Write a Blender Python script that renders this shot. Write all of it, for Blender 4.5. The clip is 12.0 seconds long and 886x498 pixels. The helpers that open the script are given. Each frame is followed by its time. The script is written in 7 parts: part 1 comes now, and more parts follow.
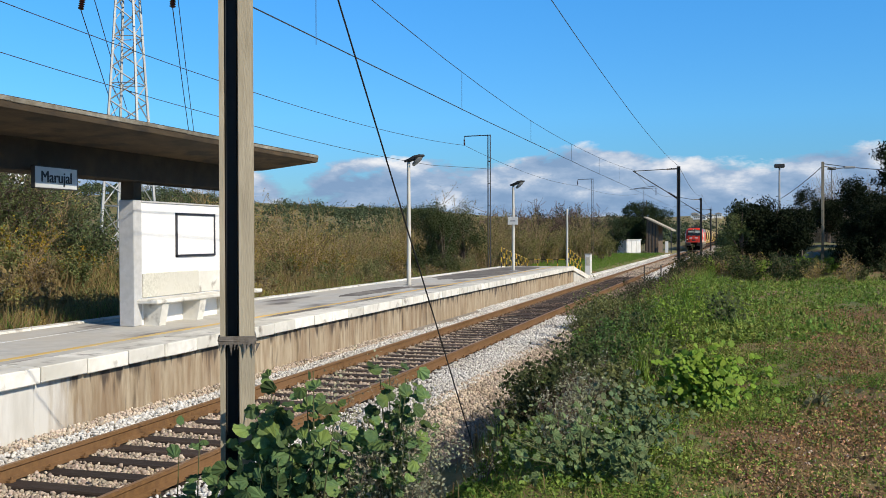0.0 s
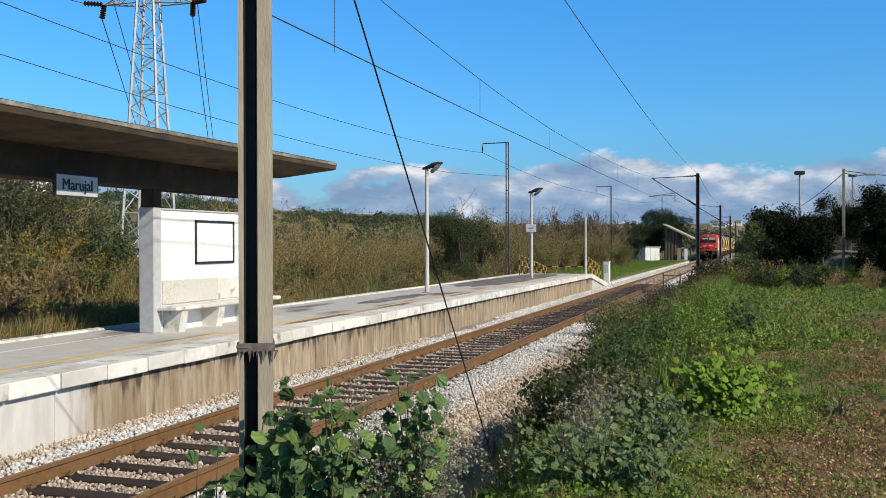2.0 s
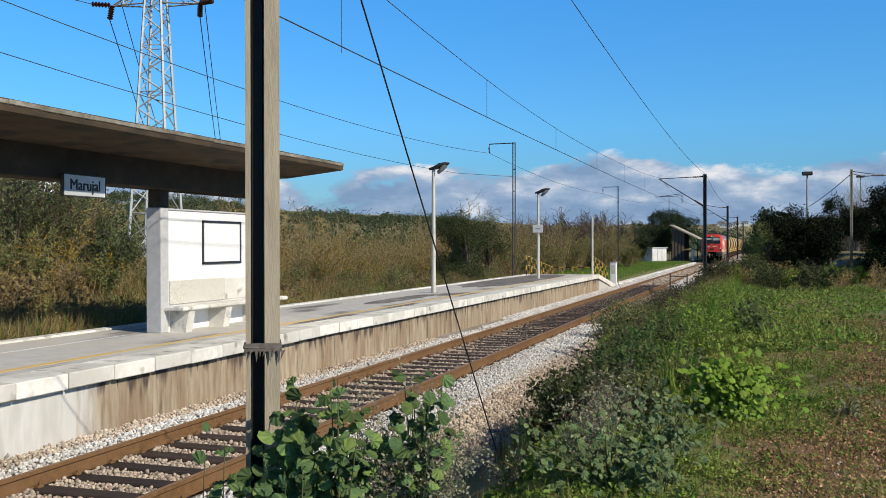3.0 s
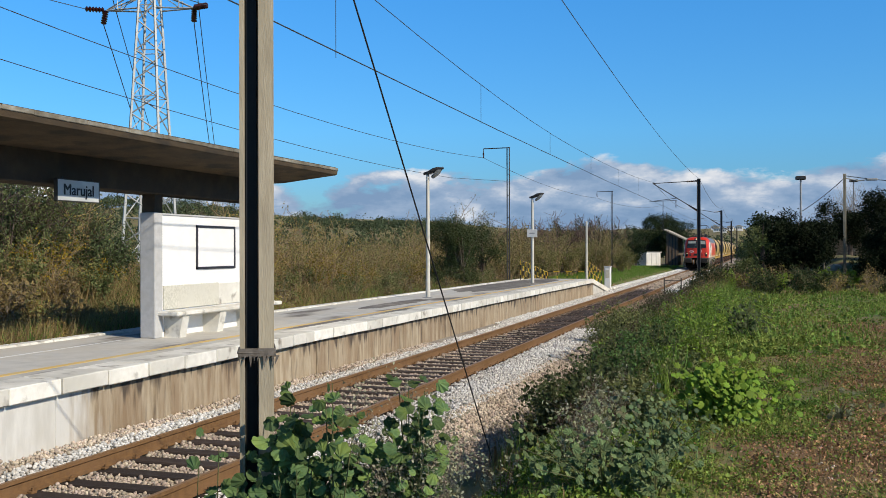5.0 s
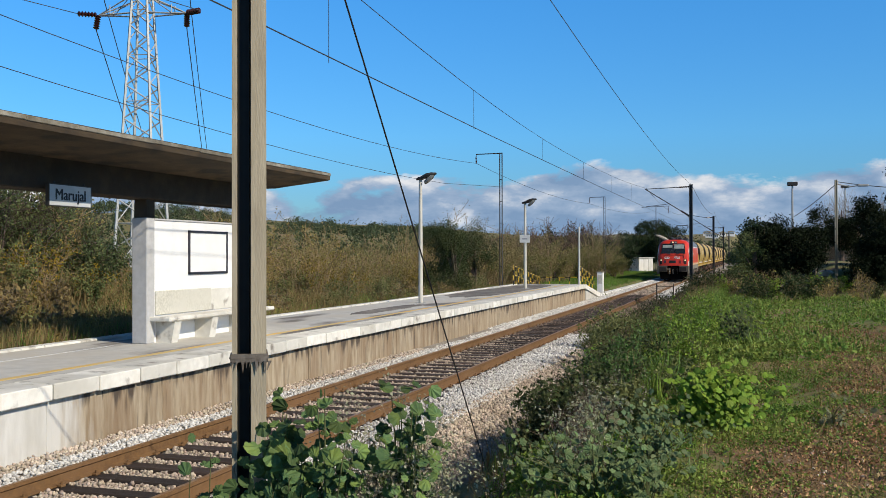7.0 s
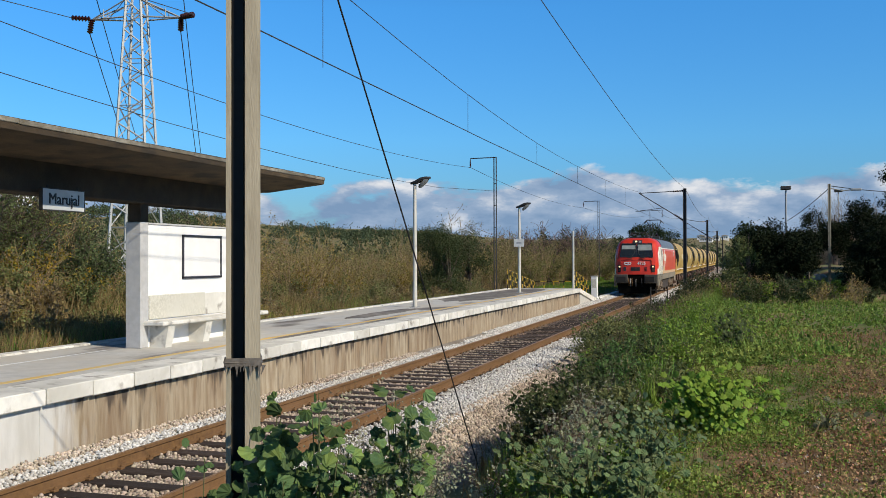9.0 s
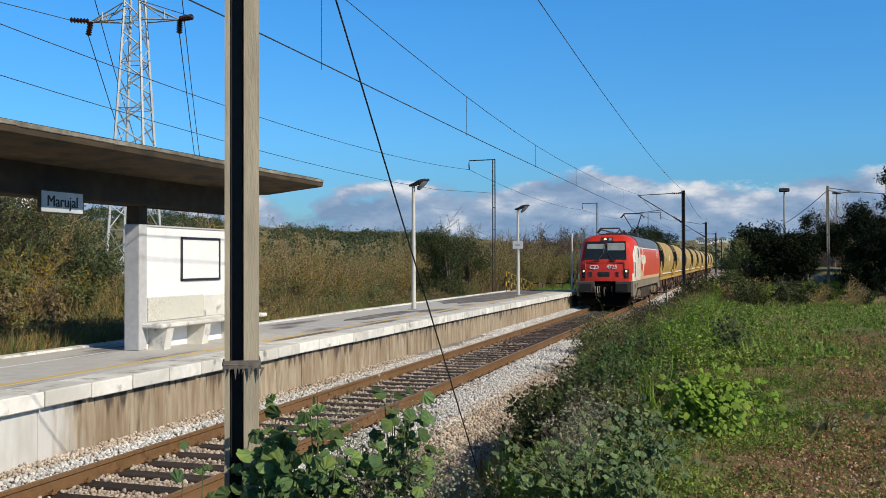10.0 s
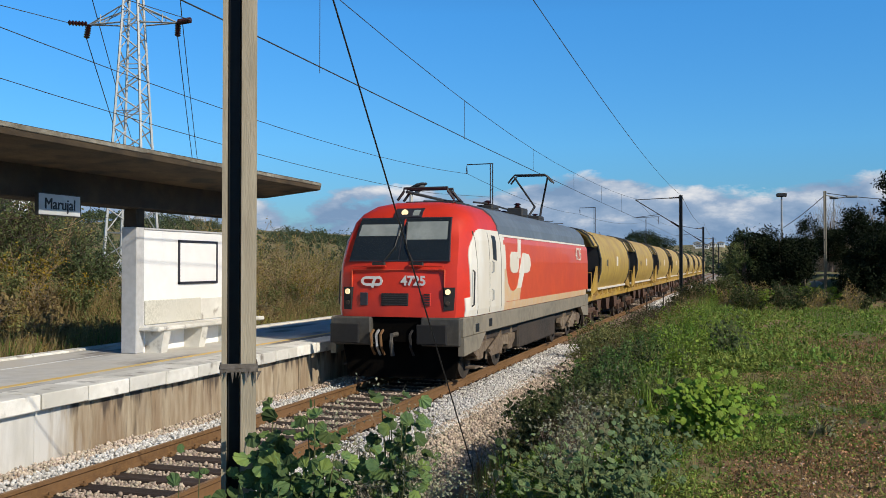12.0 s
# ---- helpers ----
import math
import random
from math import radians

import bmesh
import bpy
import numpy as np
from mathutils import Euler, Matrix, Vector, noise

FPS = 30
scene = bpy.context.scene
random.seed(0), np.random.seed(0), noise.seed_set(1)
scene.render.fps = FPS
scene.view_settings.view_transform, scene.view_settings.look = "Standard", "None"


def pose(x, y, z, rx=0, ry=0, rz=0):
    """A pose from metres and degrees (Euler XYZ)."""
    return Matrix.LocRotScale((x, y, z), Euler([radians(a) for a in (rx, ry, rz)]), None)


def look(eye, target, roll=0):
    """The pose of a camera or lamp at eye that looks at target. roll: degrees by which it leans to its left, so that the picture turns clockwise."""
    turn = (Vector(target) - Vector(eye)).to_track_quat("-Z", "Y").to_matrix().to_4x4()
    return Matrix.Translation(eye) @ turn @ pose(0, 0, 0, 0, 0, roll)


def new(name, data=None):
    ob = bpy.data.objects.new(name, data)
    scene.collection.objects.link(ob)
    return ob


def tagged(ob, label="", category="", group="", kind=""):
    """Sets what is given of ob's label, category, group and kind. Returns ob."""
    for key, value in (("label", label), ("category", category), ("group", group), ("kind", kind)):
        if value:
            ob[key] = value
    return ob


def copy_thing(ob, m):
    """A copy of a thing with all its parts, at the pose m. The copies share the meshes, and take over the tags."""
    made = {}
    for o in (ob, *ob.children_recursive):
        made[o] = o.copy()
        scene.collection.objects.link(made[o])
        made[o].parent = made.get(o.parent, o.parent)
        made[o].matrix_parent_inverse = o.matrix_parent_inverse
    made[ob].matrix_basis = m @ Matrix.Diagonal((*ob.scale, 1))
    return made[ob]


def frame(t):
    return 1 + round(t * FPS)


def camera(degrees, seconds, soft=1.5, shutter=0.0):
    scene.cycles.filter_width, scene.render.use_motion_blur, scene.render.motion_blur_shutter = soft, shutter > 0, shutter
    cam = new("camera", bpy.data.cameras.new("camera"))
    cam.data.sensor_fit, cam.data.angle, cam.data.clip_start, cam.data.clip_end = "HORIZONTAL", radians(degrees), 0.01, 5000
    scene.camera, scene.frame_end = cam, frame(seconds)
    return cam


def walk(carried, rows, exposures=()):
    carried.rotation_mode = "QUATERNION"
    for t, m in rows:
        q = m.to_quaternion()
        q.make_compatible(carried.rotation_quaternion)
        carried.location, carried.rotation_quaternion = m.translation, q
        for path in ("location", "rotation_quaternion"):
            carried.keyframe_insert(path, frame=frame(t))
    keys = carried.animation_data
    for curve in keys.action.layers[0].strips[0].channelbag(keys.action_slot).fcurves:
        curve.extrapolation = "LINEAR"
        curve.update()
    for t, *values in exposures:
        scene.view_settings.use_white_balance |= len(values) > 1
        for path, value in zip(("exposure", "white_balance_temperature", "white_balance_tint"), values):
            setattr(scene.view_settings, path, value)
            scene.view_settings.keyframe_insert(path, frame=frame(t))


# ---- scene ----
# ---- camera ----
EYE = (0.0, 0.0, 2.4)
cam = camera(49.01, 12.0, soft=0.6)
TURNS = [(0, 16.762, -0.735, 0.14), (0.5, 17.040, -0.868, 0.13), (1, 17.230, -0.649, 0.10), (1.5, 17.424, -0.620, 0.11),
         (2, 17.827, -0.302, 0.12), (2.5, 17.966, -0.304, 0.05), (3, 18.219, -0.273, 0.06), (5, 17.885, 0.002, 0.12),
         (5.5, 17.815, 0.056, 0.17), (6, 17.702, 0.165, 0.25), (6.5, 17.572, 0.272, 0.06), (7, 17.455, 0.320, 0.08),
         (9, 17.116, 0.563, 0.11), (9.5, 17.094, 0.600, 0.07), (10, 17.041, 0.689, 0.13), (10.5, 16.955, 0.896, 0.07),
         (11, 16.892, 0.947, -0.04), (11.5, 16.882, 0.930, -0.06), (12, 16.895, 0.916, -0.04)]


def eye_pose(yaw, pitch, roll):
    turn = Euler((radians(90 + pitch), 0, radians(yaw)), "XYZ").to_matrix().to_4x4()
    return Matrix.Translation(EYE) @ turn @ pose(0, 0, 0, 0, 0, -roll)


walk(cam, [(t, eye_pose(a, b, c)) for t, a, b, c in TURNS], [(0, 0.06), (2, -0.01), (5, -0.07), (9, -0.11), (12, -0.13)])

# ---- world, sun, exposure ----
SUN_FROM = Vector((0.938 * math.cos(radians(34)), -0.347 * math.cos(radians(34)), math.sin(radians(34))))


def make_world():
    w = bpy.data.worlds.new("sky")
    w.use_nodes = True
    scene.world = w
    nt = w.node_tree
    nt.nodes.clear()
    N, L = nt.nodes.new, nt.links.new
    out, bg, sky = N("ShaderNodeOutputWorld"), N("ShaderNodeBackground"), N("ShaderNodeTexSky")
    sky.sky_type, sky.sun_disc = "NISHITA", False
    sky.sun_elevation, sky.sun_rotation = radians(34), radians(110.3)
    sky.altitude, sky.air_density, sky.dust_density, sky.ozone_density = 0, 1.0, 0.15, 4.0
    tc, sep = N("ShaderNodeTexCoord"), N("ShaderNodeSeparateXYZ")
    L(tc.outputs["Generated"], sep.inputs[0])
    mp = N("ShaderNodeMapping")
    mp.inputs["Scale"].default_value = (1, 1, 2.4)
    L(tc.outputs["Generated"], mp.inputs[0])
    # the cloud noise twice: once as it is, once a step towards the sun, so that the difference lights the tops
    mp2 = N("ShaderNodeMapping")
    mp2.inputs["Scale"].default_value = (1, 1, 2.4)
    mp2.inputs["Location"].default_value = (0.016, -0.004, 0.042)
    L(tc.outputs["Generated"], mp2.inputs[0])
    big, ahead = N("ShaderNodeTexNoise"), N("ShaderNodeTexNoise")
    for n, src in ((big, mp), (ahead, mp2)):
        n.inputs["Scale"].default_value, n.inputs["Detail"].default_value = 8.5, 10
        n.inputs["Roughness"].default_value = 0.56
        L(src.outputs[0], n.inputs["Vector"])
    relief = N("ShaderNodeMath")
    relief.operation = "SUBTRACT"
    L(big.outputs["Fac"], relief.inputs[0])
    L(ahead.outputs["Fac"], relief.inputs[1])
    band = N("ShaderNodeValToRGB")
    band.color_ramp.elements[0].position, band.color_ramp.elements[0].color = 0.0, (0.72, 0.72, 0.72, 1)
    band.color_ramp.elements[1].position, band.color_ramp.elements[1].color = 0.125, (0, 0, 0, 1)
    for p, v in ((0.045, 0.66), (0.078, 0.46), (0.1, 0.22)):
        e = band.color_ramp.elements.new(p)
        e.color = (v, v, v, 1)
    L(sep.outputs["Z"], band.inputs[0])
    add = N("ShaderNodeMath")
    add.operation = "ADD"
    L(big.outputs["Fac"], add.inputs[0])
    L(band.outputs[0], add.inputs[1])
    cover = N("ShaderNodeMapRange")
    cover.inputs["From Min"].default_value, cover.inputs["From Max"].default_value = 0.955, 1.04
    L(add.outputs[0], cover.inputs["Value"])
    tone = N("ShaderNodeValToRGB")
    tone.color_ramp.elements[0].position, tone.color_ramp.elements[0].color = 0.0, (2.7, 4.2, 6.5, 1)
    tone.color_ramp.elements[1].position, tone.color_ramp.elements[1].color = 1.0, (10.0, 10.2, 10.6, 1)
    tone.color_ramp.elements.new(0.45).color = (4.1, 5.5, 7.6, 1)
    lit = N("ShaderNodeMapRange")
    lit.inputs["From Min"].default_value, lit.inputs["From Max"].default_value = -0.09, 0.17
    L(relief.outputs[0], lit.inputs["Value"])
    L(lit.outputs[0], tone.inputs[0])
    mix = N("ShaderNodeMix")
    mix.data_type = "RGBA"
    L(cover.outputs[0], mix.inputs[0])
    deep, gain = N("ShaderNodeValToRGB"), N("ShaderNodeMix")
    deep.color_ramp.elements[0].position, deep.color_ramp.elements[0].color = 0.0, (0.50, 0.70, 0.92, 1)
    deep.color_ramp.elements[1].position, deep.color_ramp.elements[1].color = 0.80, (0.22, 0.38, 0.52, 1)
    for p, c in ((0.12, (0.60, 1.29, 1.76, 1)), (0.25, (0.55, 1.50, 2.13, 1)), (0.34, (0.497, 1.22, 1.73, 1)), (0.50, (0.28, 0.56, 0.80, 1))):
        deep.color_ramp.elements.new(p).color = c
    L(sep.outputs["Z"], deep.inputs[0])
    gain.data_type, gain.blend_type = "RGBA", "MULTIPLY"
    gain.inputs[0].default_value = 1.0
    L(sky.outputs[0], gain.inputs[6])
    L(deep.outputs[0], gain.inputs[7])
    L(gain.outputs[2], mix.inputs[6])
    L(tone.outputs[0], mix.inputs[7])
    L(mix.outputs[2], bg.inputs[0])
    bg.inputs[1].default_value = 0.083
    L(bg.outputs[0], out.inputs[0])


make_world()
sun_data = bpy.data.lights.new("sun", "SUN")
sun_data.energy, sun_data.angle, sun_data.color = 5.0, radians(0.55), (1.0, 0.90, 0.74)
sun = new("sun", sun_data)
sun.matrix_world = look(SUN_FROM * 50, (0, 0, 0))


# ---- materials ----
def mat(name, a, b=None, scale=6.0, rough=0.8, bump=0.0, bscale=40.0, metal=0.0, stretch=(1, 1, 1), third=None, drip=None,
        big=0.7, vary=0.0, spec=0.5, coat=0.0, thin=0.0, island=0.0, lo=0.38, hi=0.62, stain=None):
    """A node material: two colours mixed by noise at two scales, with relief and random change from piece to piece."""
    m = bpy.data.materials.new(name)
    m.use_nodes = True
    nt = m.node_tree
    N, L = nt.nodes.new, nt.links.new
    p = nt.nodes["Principled BSDF"]
    p.inputs["Roughness"].default_value, p.inputs["Metallic"].default_value = rough, metal
    p.inputs["Specular IOR Level"].default_value, p.inputs["Coat Weight"].default_value = spec, coat
    b = b or tuple(c * 0.8 for c in a)
    tc, mp = N("ShaderNodeTexCoord"), N("ShaderNodeMapping")
    mp.inputs["Scale"].default_value = stretch
    where = tc.outputs["Object"]
    if vary:
        shift, plus = N("ShaderNodeVectorMath"), N("ShaderNodeVectorMath")
        shift.operation, plus.operation = "SCALE", "ADD"
        shift.inputs[0].default_value = (31.0, 57.0, 13.0)
        L(N("ShaderNodeObjectInfo").outputs["Random"], shift.inputs["Scale"])
        L(where, plus.inputs[0])
        L(shift.outputs[0], plus.inputs[1])
        where = plus.outputs[0]
    L(where, mp.inputs[0])
    n1, n2 = N("ShaderNodeTexNoise"), N("ShaderNodeTexNoise")
    for n, s, d in ((n1, scale, 6), (n2, big, 4)):
        n.inputs["Scale"].default_value, n.inputs["Detail"].default_value = s, d
        n.inputs["Roughness"].default_value = 0.6
        L(mp.outputs[0], n.inputs["Vector"])
    ramp = N("ShaderNodeMapRange")
    ramp.inputs["From Min"].default_value, ramp.inputs["From Max"].default_value = lo, hi
    L(n1.outputs["Fac"], ramp.inputs["Value"])
    mix = N("ShaderNodeMix")
    mix.data_type = "RGBA"
    mix.inputs[6].default_value, mix.inputs[7].default_value = (*a, 1), (*b, 1)
    L(ramp.outputs[0], mix.inputs[0])
    col = mix.outputs[2]
    ramp2 = N("ShaderNodeMapRange")
    ramp2.inputs["From Min"].default_value, ramp2.inputs["From Max"].default_value = 0.42, 0.68
    L(n2.outputs["Fac"], ramp2.inputs["Value"])
    mix2 = N("ShaderNodeMix")
    mix2.data_type = "RGBA"
    L(ramp2.outputs[0], mix2.inputs[0])
    L(col, mix2.inputs[6])
    mix2.inputs[7].default_value = (*(third or tuple((x + y) / 2 * 0.82 for x, y in zip(a, b))), 1)
    col = mix2.outputs[2]
    if stain:
        n3, mp3, r3, mx3 = N("ShaderNodeTexNoise"), N("ShaderNodeMapping"), N("ShaderNodeMapRange"), N("ShaderNodeMix")
        colour, mp3.inputs["Scale"].default_value, n3.inputs["Scale"].default_value, lo3, hi3 = stain
        n3.inputs["Detail"].default_value = 5
        L(where, mp3.inputs[0])
        L(mp3.outputs[0], n3.inputs["Vector"])
        r3.inputs["From Min"].default_value, r3.inputs["From Max"].default_value = lo3, hi3
        L(n3.outputs["Fac"], r3.inputs["Value"])
        mx3.data_type = "RGBA"
        L(r3.outputs[0], mx3.inputs[0])
        L(col, mx3.inputs[6])
        mx3.inputs[7].default_value = (*colour, 1)
        col = mx3.outputs[2]
    if drip:
        colour, z_top, reach, scale3 = drip
        sp, n5, m5, a5, r5, x5 = (N("ShaderNodeSeparateXYZ"), N("ShaderNodeTexNoise"), N("ShaderNodeMapping"), N("ShaderNodeMath"), N("ShaderNodeMapRange"), N("ShaderNodeMix"))
        L(tc.outputs["Object"], sp.inputs[0])
        m5.inputs["Scale"].default_value = (1, 1, 0.12)
        n5.inputs["Scale"].default_value, n5.inputs["Detail"].default_value = scale3, 6
        L(where, m5.inputs[0])
        L(m5.outputs[0], n5.inputs["Vector"])
        a5.operation = "MULTIPLY_ADD"
        a5.inputs[1].default_value, a5.inputs[2].default_value = 1 / reach, -z_top / reach
        L(sp.outputs["Z"], a5.inputs[0])
        b5 = N("ShaderNodeMath")
        b5.operation = "ADD"
        L(a5.outputs[0], b5.inputs[0])
        L(n5.outputs["Fac"], b5.inputs[1])
        r5.inputs["From Min"].default_value, r5.inputs["From Max"].default_value = 0.38, 0.50
        L(b5.outputs[0], r5.inputs["Value"])
        x5.data_type = "RGBA"
        L(r5.outputs[0], x5.inputs[0])
        L(col, x5.inputs[6])
        x5.inputs[7].default_value = (*colour, 1)
        col = x5.outputs[2]
    if vary or island:
        src = N("ShaderNodeNewGeometry").outputs["Random Per Island"] if island else N("ShaderNodeObjectInfo").outputs["Random"]
        amt = island or vary
        r, h = N("ShaderNodeMapRange"), N("ShaderNodeHueSaturation")
        r.inputs["To Min"].default_value, r.inputs["To Max"].default_value = 1 - amt, 1 + amt
        L(src, r.inputs["Value"])
        L(r.outputs[0], h.inputs["Value"])
        if island:
            r2, w = N("ShaderNodeMapRange"), N("ShaderNodeTexWhiteNoise")
            w.noise_dimensions = "1D"
            L(src, w.inputs["W"])
            r2.inputs["To Min"].default_value, r2.inputs["To Max"].default_value = 0.5 - 0.05 * amt, 0.5 + 0.05 * amt
            L(w.outputs["Value"], r2.inputs["Value"])
            L(r2.outputs[0], h.inputs["Hue"])
        L(col, h.inputs["Color"])
        col = h.outputs["Color"]
    L(col, p.inputs["Base Color"])
    if bump:
        n4, bp = N("ShaderNodeTexNoise"), N("ShaderNodeBump")
        n4.inputs["Scale"].default_value, n4.inputs["Detail"].default_value = bscale, 5
        L(mp.outputs[0], n4.inputs["Vector"])
        bp.inputs["Strength"].default_value, bp.inputs["Distance"].default_value = bump, 0.02
        L(n4.outputs["Fac"], bp.inputs["Height"])
        L(bp.outputs[0], p.inputs["Normal"])
    if thin:
        tr, ms = N("ShaderNodeBsdfTranslucent"), N("ShaderNodeMixShader")
        ms.inputs[0].default_value = thin
        L(col, tr.inputs[0])
        L(p.outputs[0], ms.inputs[1])
        L(tr.outputs[0], ms.inputs[2])
        L(ms.outputs[0], nt.nodes["Material Output"].inputs[0])
    return m


def glow(name, colour, power):
    m = bpy.data.materials.new(name)
    m.use_nodes = True
    p = m.node_tree.nodes["Principled BSDF"]
    p.inputs["Base Color"].default_value = (*colour, 1)
    p.inputs["Emission Color"].default_value, p.inputs["Emission Strength"].default_value = (*colour, 1), power
    return m


CONCRETE = mat("weathered_concrete", (0.40, 0.37, 0.31), (0.30, 0.27, 0.22), 9, 0.9, 0.35, 60, third=(0.33, 0.29, 0.22))
POLE_CONCRETE = mat("pole_concrete", (0.40, 0.35, 0.26), (0.30, 0.26, 0.19), 14, 0.9, 0.3, 90, stretch=(1, 1, 0.15), third=(0.29, 0.255, 0.18))
# Slab colour holds its stains and is also darkened for soffit shade.
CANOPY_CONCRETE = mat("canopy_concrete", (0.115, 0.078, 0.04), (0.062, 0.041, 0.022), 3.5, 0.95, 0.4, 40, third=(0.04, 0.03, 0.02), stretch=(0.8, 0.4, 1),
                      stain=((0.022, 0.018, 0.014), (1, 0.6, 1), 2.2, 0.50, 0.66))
# Beam and column shade under the canopy is put into this near-black colour.
BEAM_CONCRETE = mat("shade_dark_beam_concrete", (0.06, 0.043, 0.026), (0.038, 0.028, 0.018), 3.5, 0.95, 0.4, 40, third=(0.03, 0.022, 0.016))
WALL_CONCRETE = mat("stained_retaining_wall", (0.44, 0.37, 0.27), (0.30, 0.235, 0.155), 5.0, 0.95, 0.4, 50, stretch=(1, 2.2, 0.3),
                    third=(0.24, 0.165, 0.10), big=1.4, stain=((0.10, 0.075, 0.055), (1, 1, 0.14), 8.0, 0.58, 0.76), vary=0.07, drip=((0.085, 0.065, 0.05), 0.62, 1.3, 5.5))
WHITEWASH = mat("whitewashed_concrete", (0.66, 0.65, 0.62), (0.55, 0.54, 0.51), 5, 0.9, 0.2, 60, stretch=(1, 1.5, 0.3), third=(0.47, 0.45, 0.40))
COPING = mat("coping_stone", (0.80, 0.78, 0.72), (0.70, 0.68, 0.62), 7, 0.85, 0.2, 60, third=(0.55, 0.53, 0.47),
             stain=((0.26, 0.235, 0.20), (1, 1, 1), 3.4, 0.58, 0.72), vary=0.10)
PAVING = mat("platform_screed", (0.57, 0.56, 0.53), (0.47, 0.46, 0.43), 3.5, 0.85, 0.15, 70, third=(0.54, 0.50, 0.43), big=0.5,
             stain=((0.17, 0.15, 0.13), (1.2, 0.32, 1), 0.8, 0.56, 0.66))
WHITE_PAINT = mat("white_wall_paint", (0.84, 0.84, 0.83), (0.79, 0.79, 0.78), 4, 0.75, 0.06, 80, third=(0.8, 0.79, 0.77))
GREY_RENDER = mat("grey_rendered_concrete", (0.50, 0.50, 0.50), (0.43, 0.43, 0.43), 8, 0.85, 0.15, 70, third=(0.44, 0.43, 0.41))
SPECKLED = mat("terrazzo_panel", (0.62, 0.60, 0.52), (0.44, 0.42, 0.35), 22, 0.8, 0.1, 80, third=(0.57, 0.55, 0.48))
YELLOW_LINE = mat("worn_yellow_line", (0.75, 0.47, 0.08), (0.60, 0.46, 0.24), 5, 0.8, 0.1, 60, third=(0.6, 0.46, 0.2))
RUST = mat("rusty_rail", (0.195, 0.105, 0.038), (0.125, 0.066, 0.026), 12, 0.8, 0.2, 90, third=(0.20, 0.11, 0.05), metal=0.1)
RAIL_TOP = mat("worn_rail_head", (0.36, 0.21, 0.10), (0.27, 0.15, 0.07), 20, 0.5, 0.05, 90, metal=0.35)
TIMBER = mat("tarred_sleeper", (0.026, 0.017, 0.012), (0.045, 0.03, 0.023), 14, 0.8, 0.5, 60, stretch=(0.25, 1, 1), third=(0.05, 0.035, 0.03), vary=0.35)
STONE_WHITE = mat("pale_ballast", (0.64, 0.635, 0.62), (0.50, 0.49, 0.475), 30, 0.9, 0.1, 90, island=0.35, third=(0.5, 0.48, 0.45))
STONE_TAN = mat("old_ballast", (0.57, 0.49, 0.41), (0.41, 0.34, 0.27), 30, 0.9, 0.1, 90, island=0.4, third=(0.37, 0.30, 0.23))
STONE_CRIB = mat("brown_crib_ballast", (0.48, 0.41, 0.34), (0.30, 0.235, 0.18), 30, 0.9, 0.1, 90, island=0.45, third=(0.36, 0.29, 0.22))
STONE_FOUL = mat("fouled_dark_ballast", (0.29, 0.215, 0.155), (0.17, 0.125, 0.09), 30, 0.9, 0.1, 90, island=0.5, third=(0.26, 0.20, 0.16))
BALLAST_BED = mat("ballast_bed", (0.36, 0.33, 0.29), (0.20, 0.18, 0.15), 26, 0.95, 0.8, 30, third=(0.2, 0.17, 0.14))
STEEL = mat("galvanised_steel", (0.42, 0.43, 0.43), (0.33, 0.335, 0.335), 12, 0.55, 0.05, 60, metal=0.35)
PYLON_STEEL = mat("bright_galvanised_steel", (0.48, 0.49, 0.48), (0.37, 0.38, 0.38), 12, 0.55, 0.05, 60, metal=0.2)
DARK_STEEL = mat("dark_mast_steel", (0.05, 0.05, 0.052), (0.035, 0.034, 0.034), 10, 0.6, 0.1, 60, metal=0.2)
LAMP_PAINT = mat("cream_post_paint", (0.62, 0.60, 0.54), (0.52, 0.5, 0.44), 8, 0.6, 0.05, 60, stretch=(1, 1, 0.3))
BARN_WALL = mat("brown_barn_boards", (0.17, 0.125, 0.085), (0.11, 0.08, 0.055), 3, 0.9, 0.3, 30, third=(0.14, 0.10, 0.07), big=0.9)
BLACK = mat("black_cable", (0.012, 0.012, 0.013), (0.02, 0.02, 0.02), 10, 0.5)
WIRE = mat("weathered_copper_wire", (0.085, 0.10, 0.115), (0.06, 0.07, 0.08), 10, 0.5, metal=0.3)
DARK_FRAME = mat("black_frame_paint", (0.02, 0.02, 0.03), (0.03, 0.03, 0.04), 10, 0.5)
BROWN_PORCELAIN = mat("brown_porcelain", (0.05, 0.014, 0.012), (0.035, 0.010, 0.009), 10, 0.25, coat=0.4)
YELLOW_PAINT = mat("yellow_rail_paint", (0.78, 0.52, 0.03), (0.65, 0.42, 0.03), 10, 0.5)
ASPHALT = mat("dark_repair_patch", (0.125, 0.105, 0.085), (0.30, 0.275, 0.24), 2.2, 0.9, 0.2, 60, third=(0.12, 0.11, 0.10))
LICHEN = mat("lichen_grey_edge", (0.34, 0.32, 0.27), (0.18, 0.16, 0.12), 6, 0.95, 0.3, 60, third=(0.10, 0.085, 0.06))
MOSS = mat("dark_moss", (0.05, 0.05, 0.03), (0.03, 0.028, 0.02), 12, 0.95, island=0.4)
STRAP = mat("old_steel_strap", (0.17, 0.15, 0.13), (0.10, 0.085, 0.07), 20, 0.7, 0.2, 60, metal=0.2)
# White enamel greyed: the canopy's shade on the sign is in this colour.
SIGN_BOARD = mat("shade_grey_sign_enamel", (0.56, 0.58, 0.58), (0.50, 0.52, 0.52), 5, 0.5)
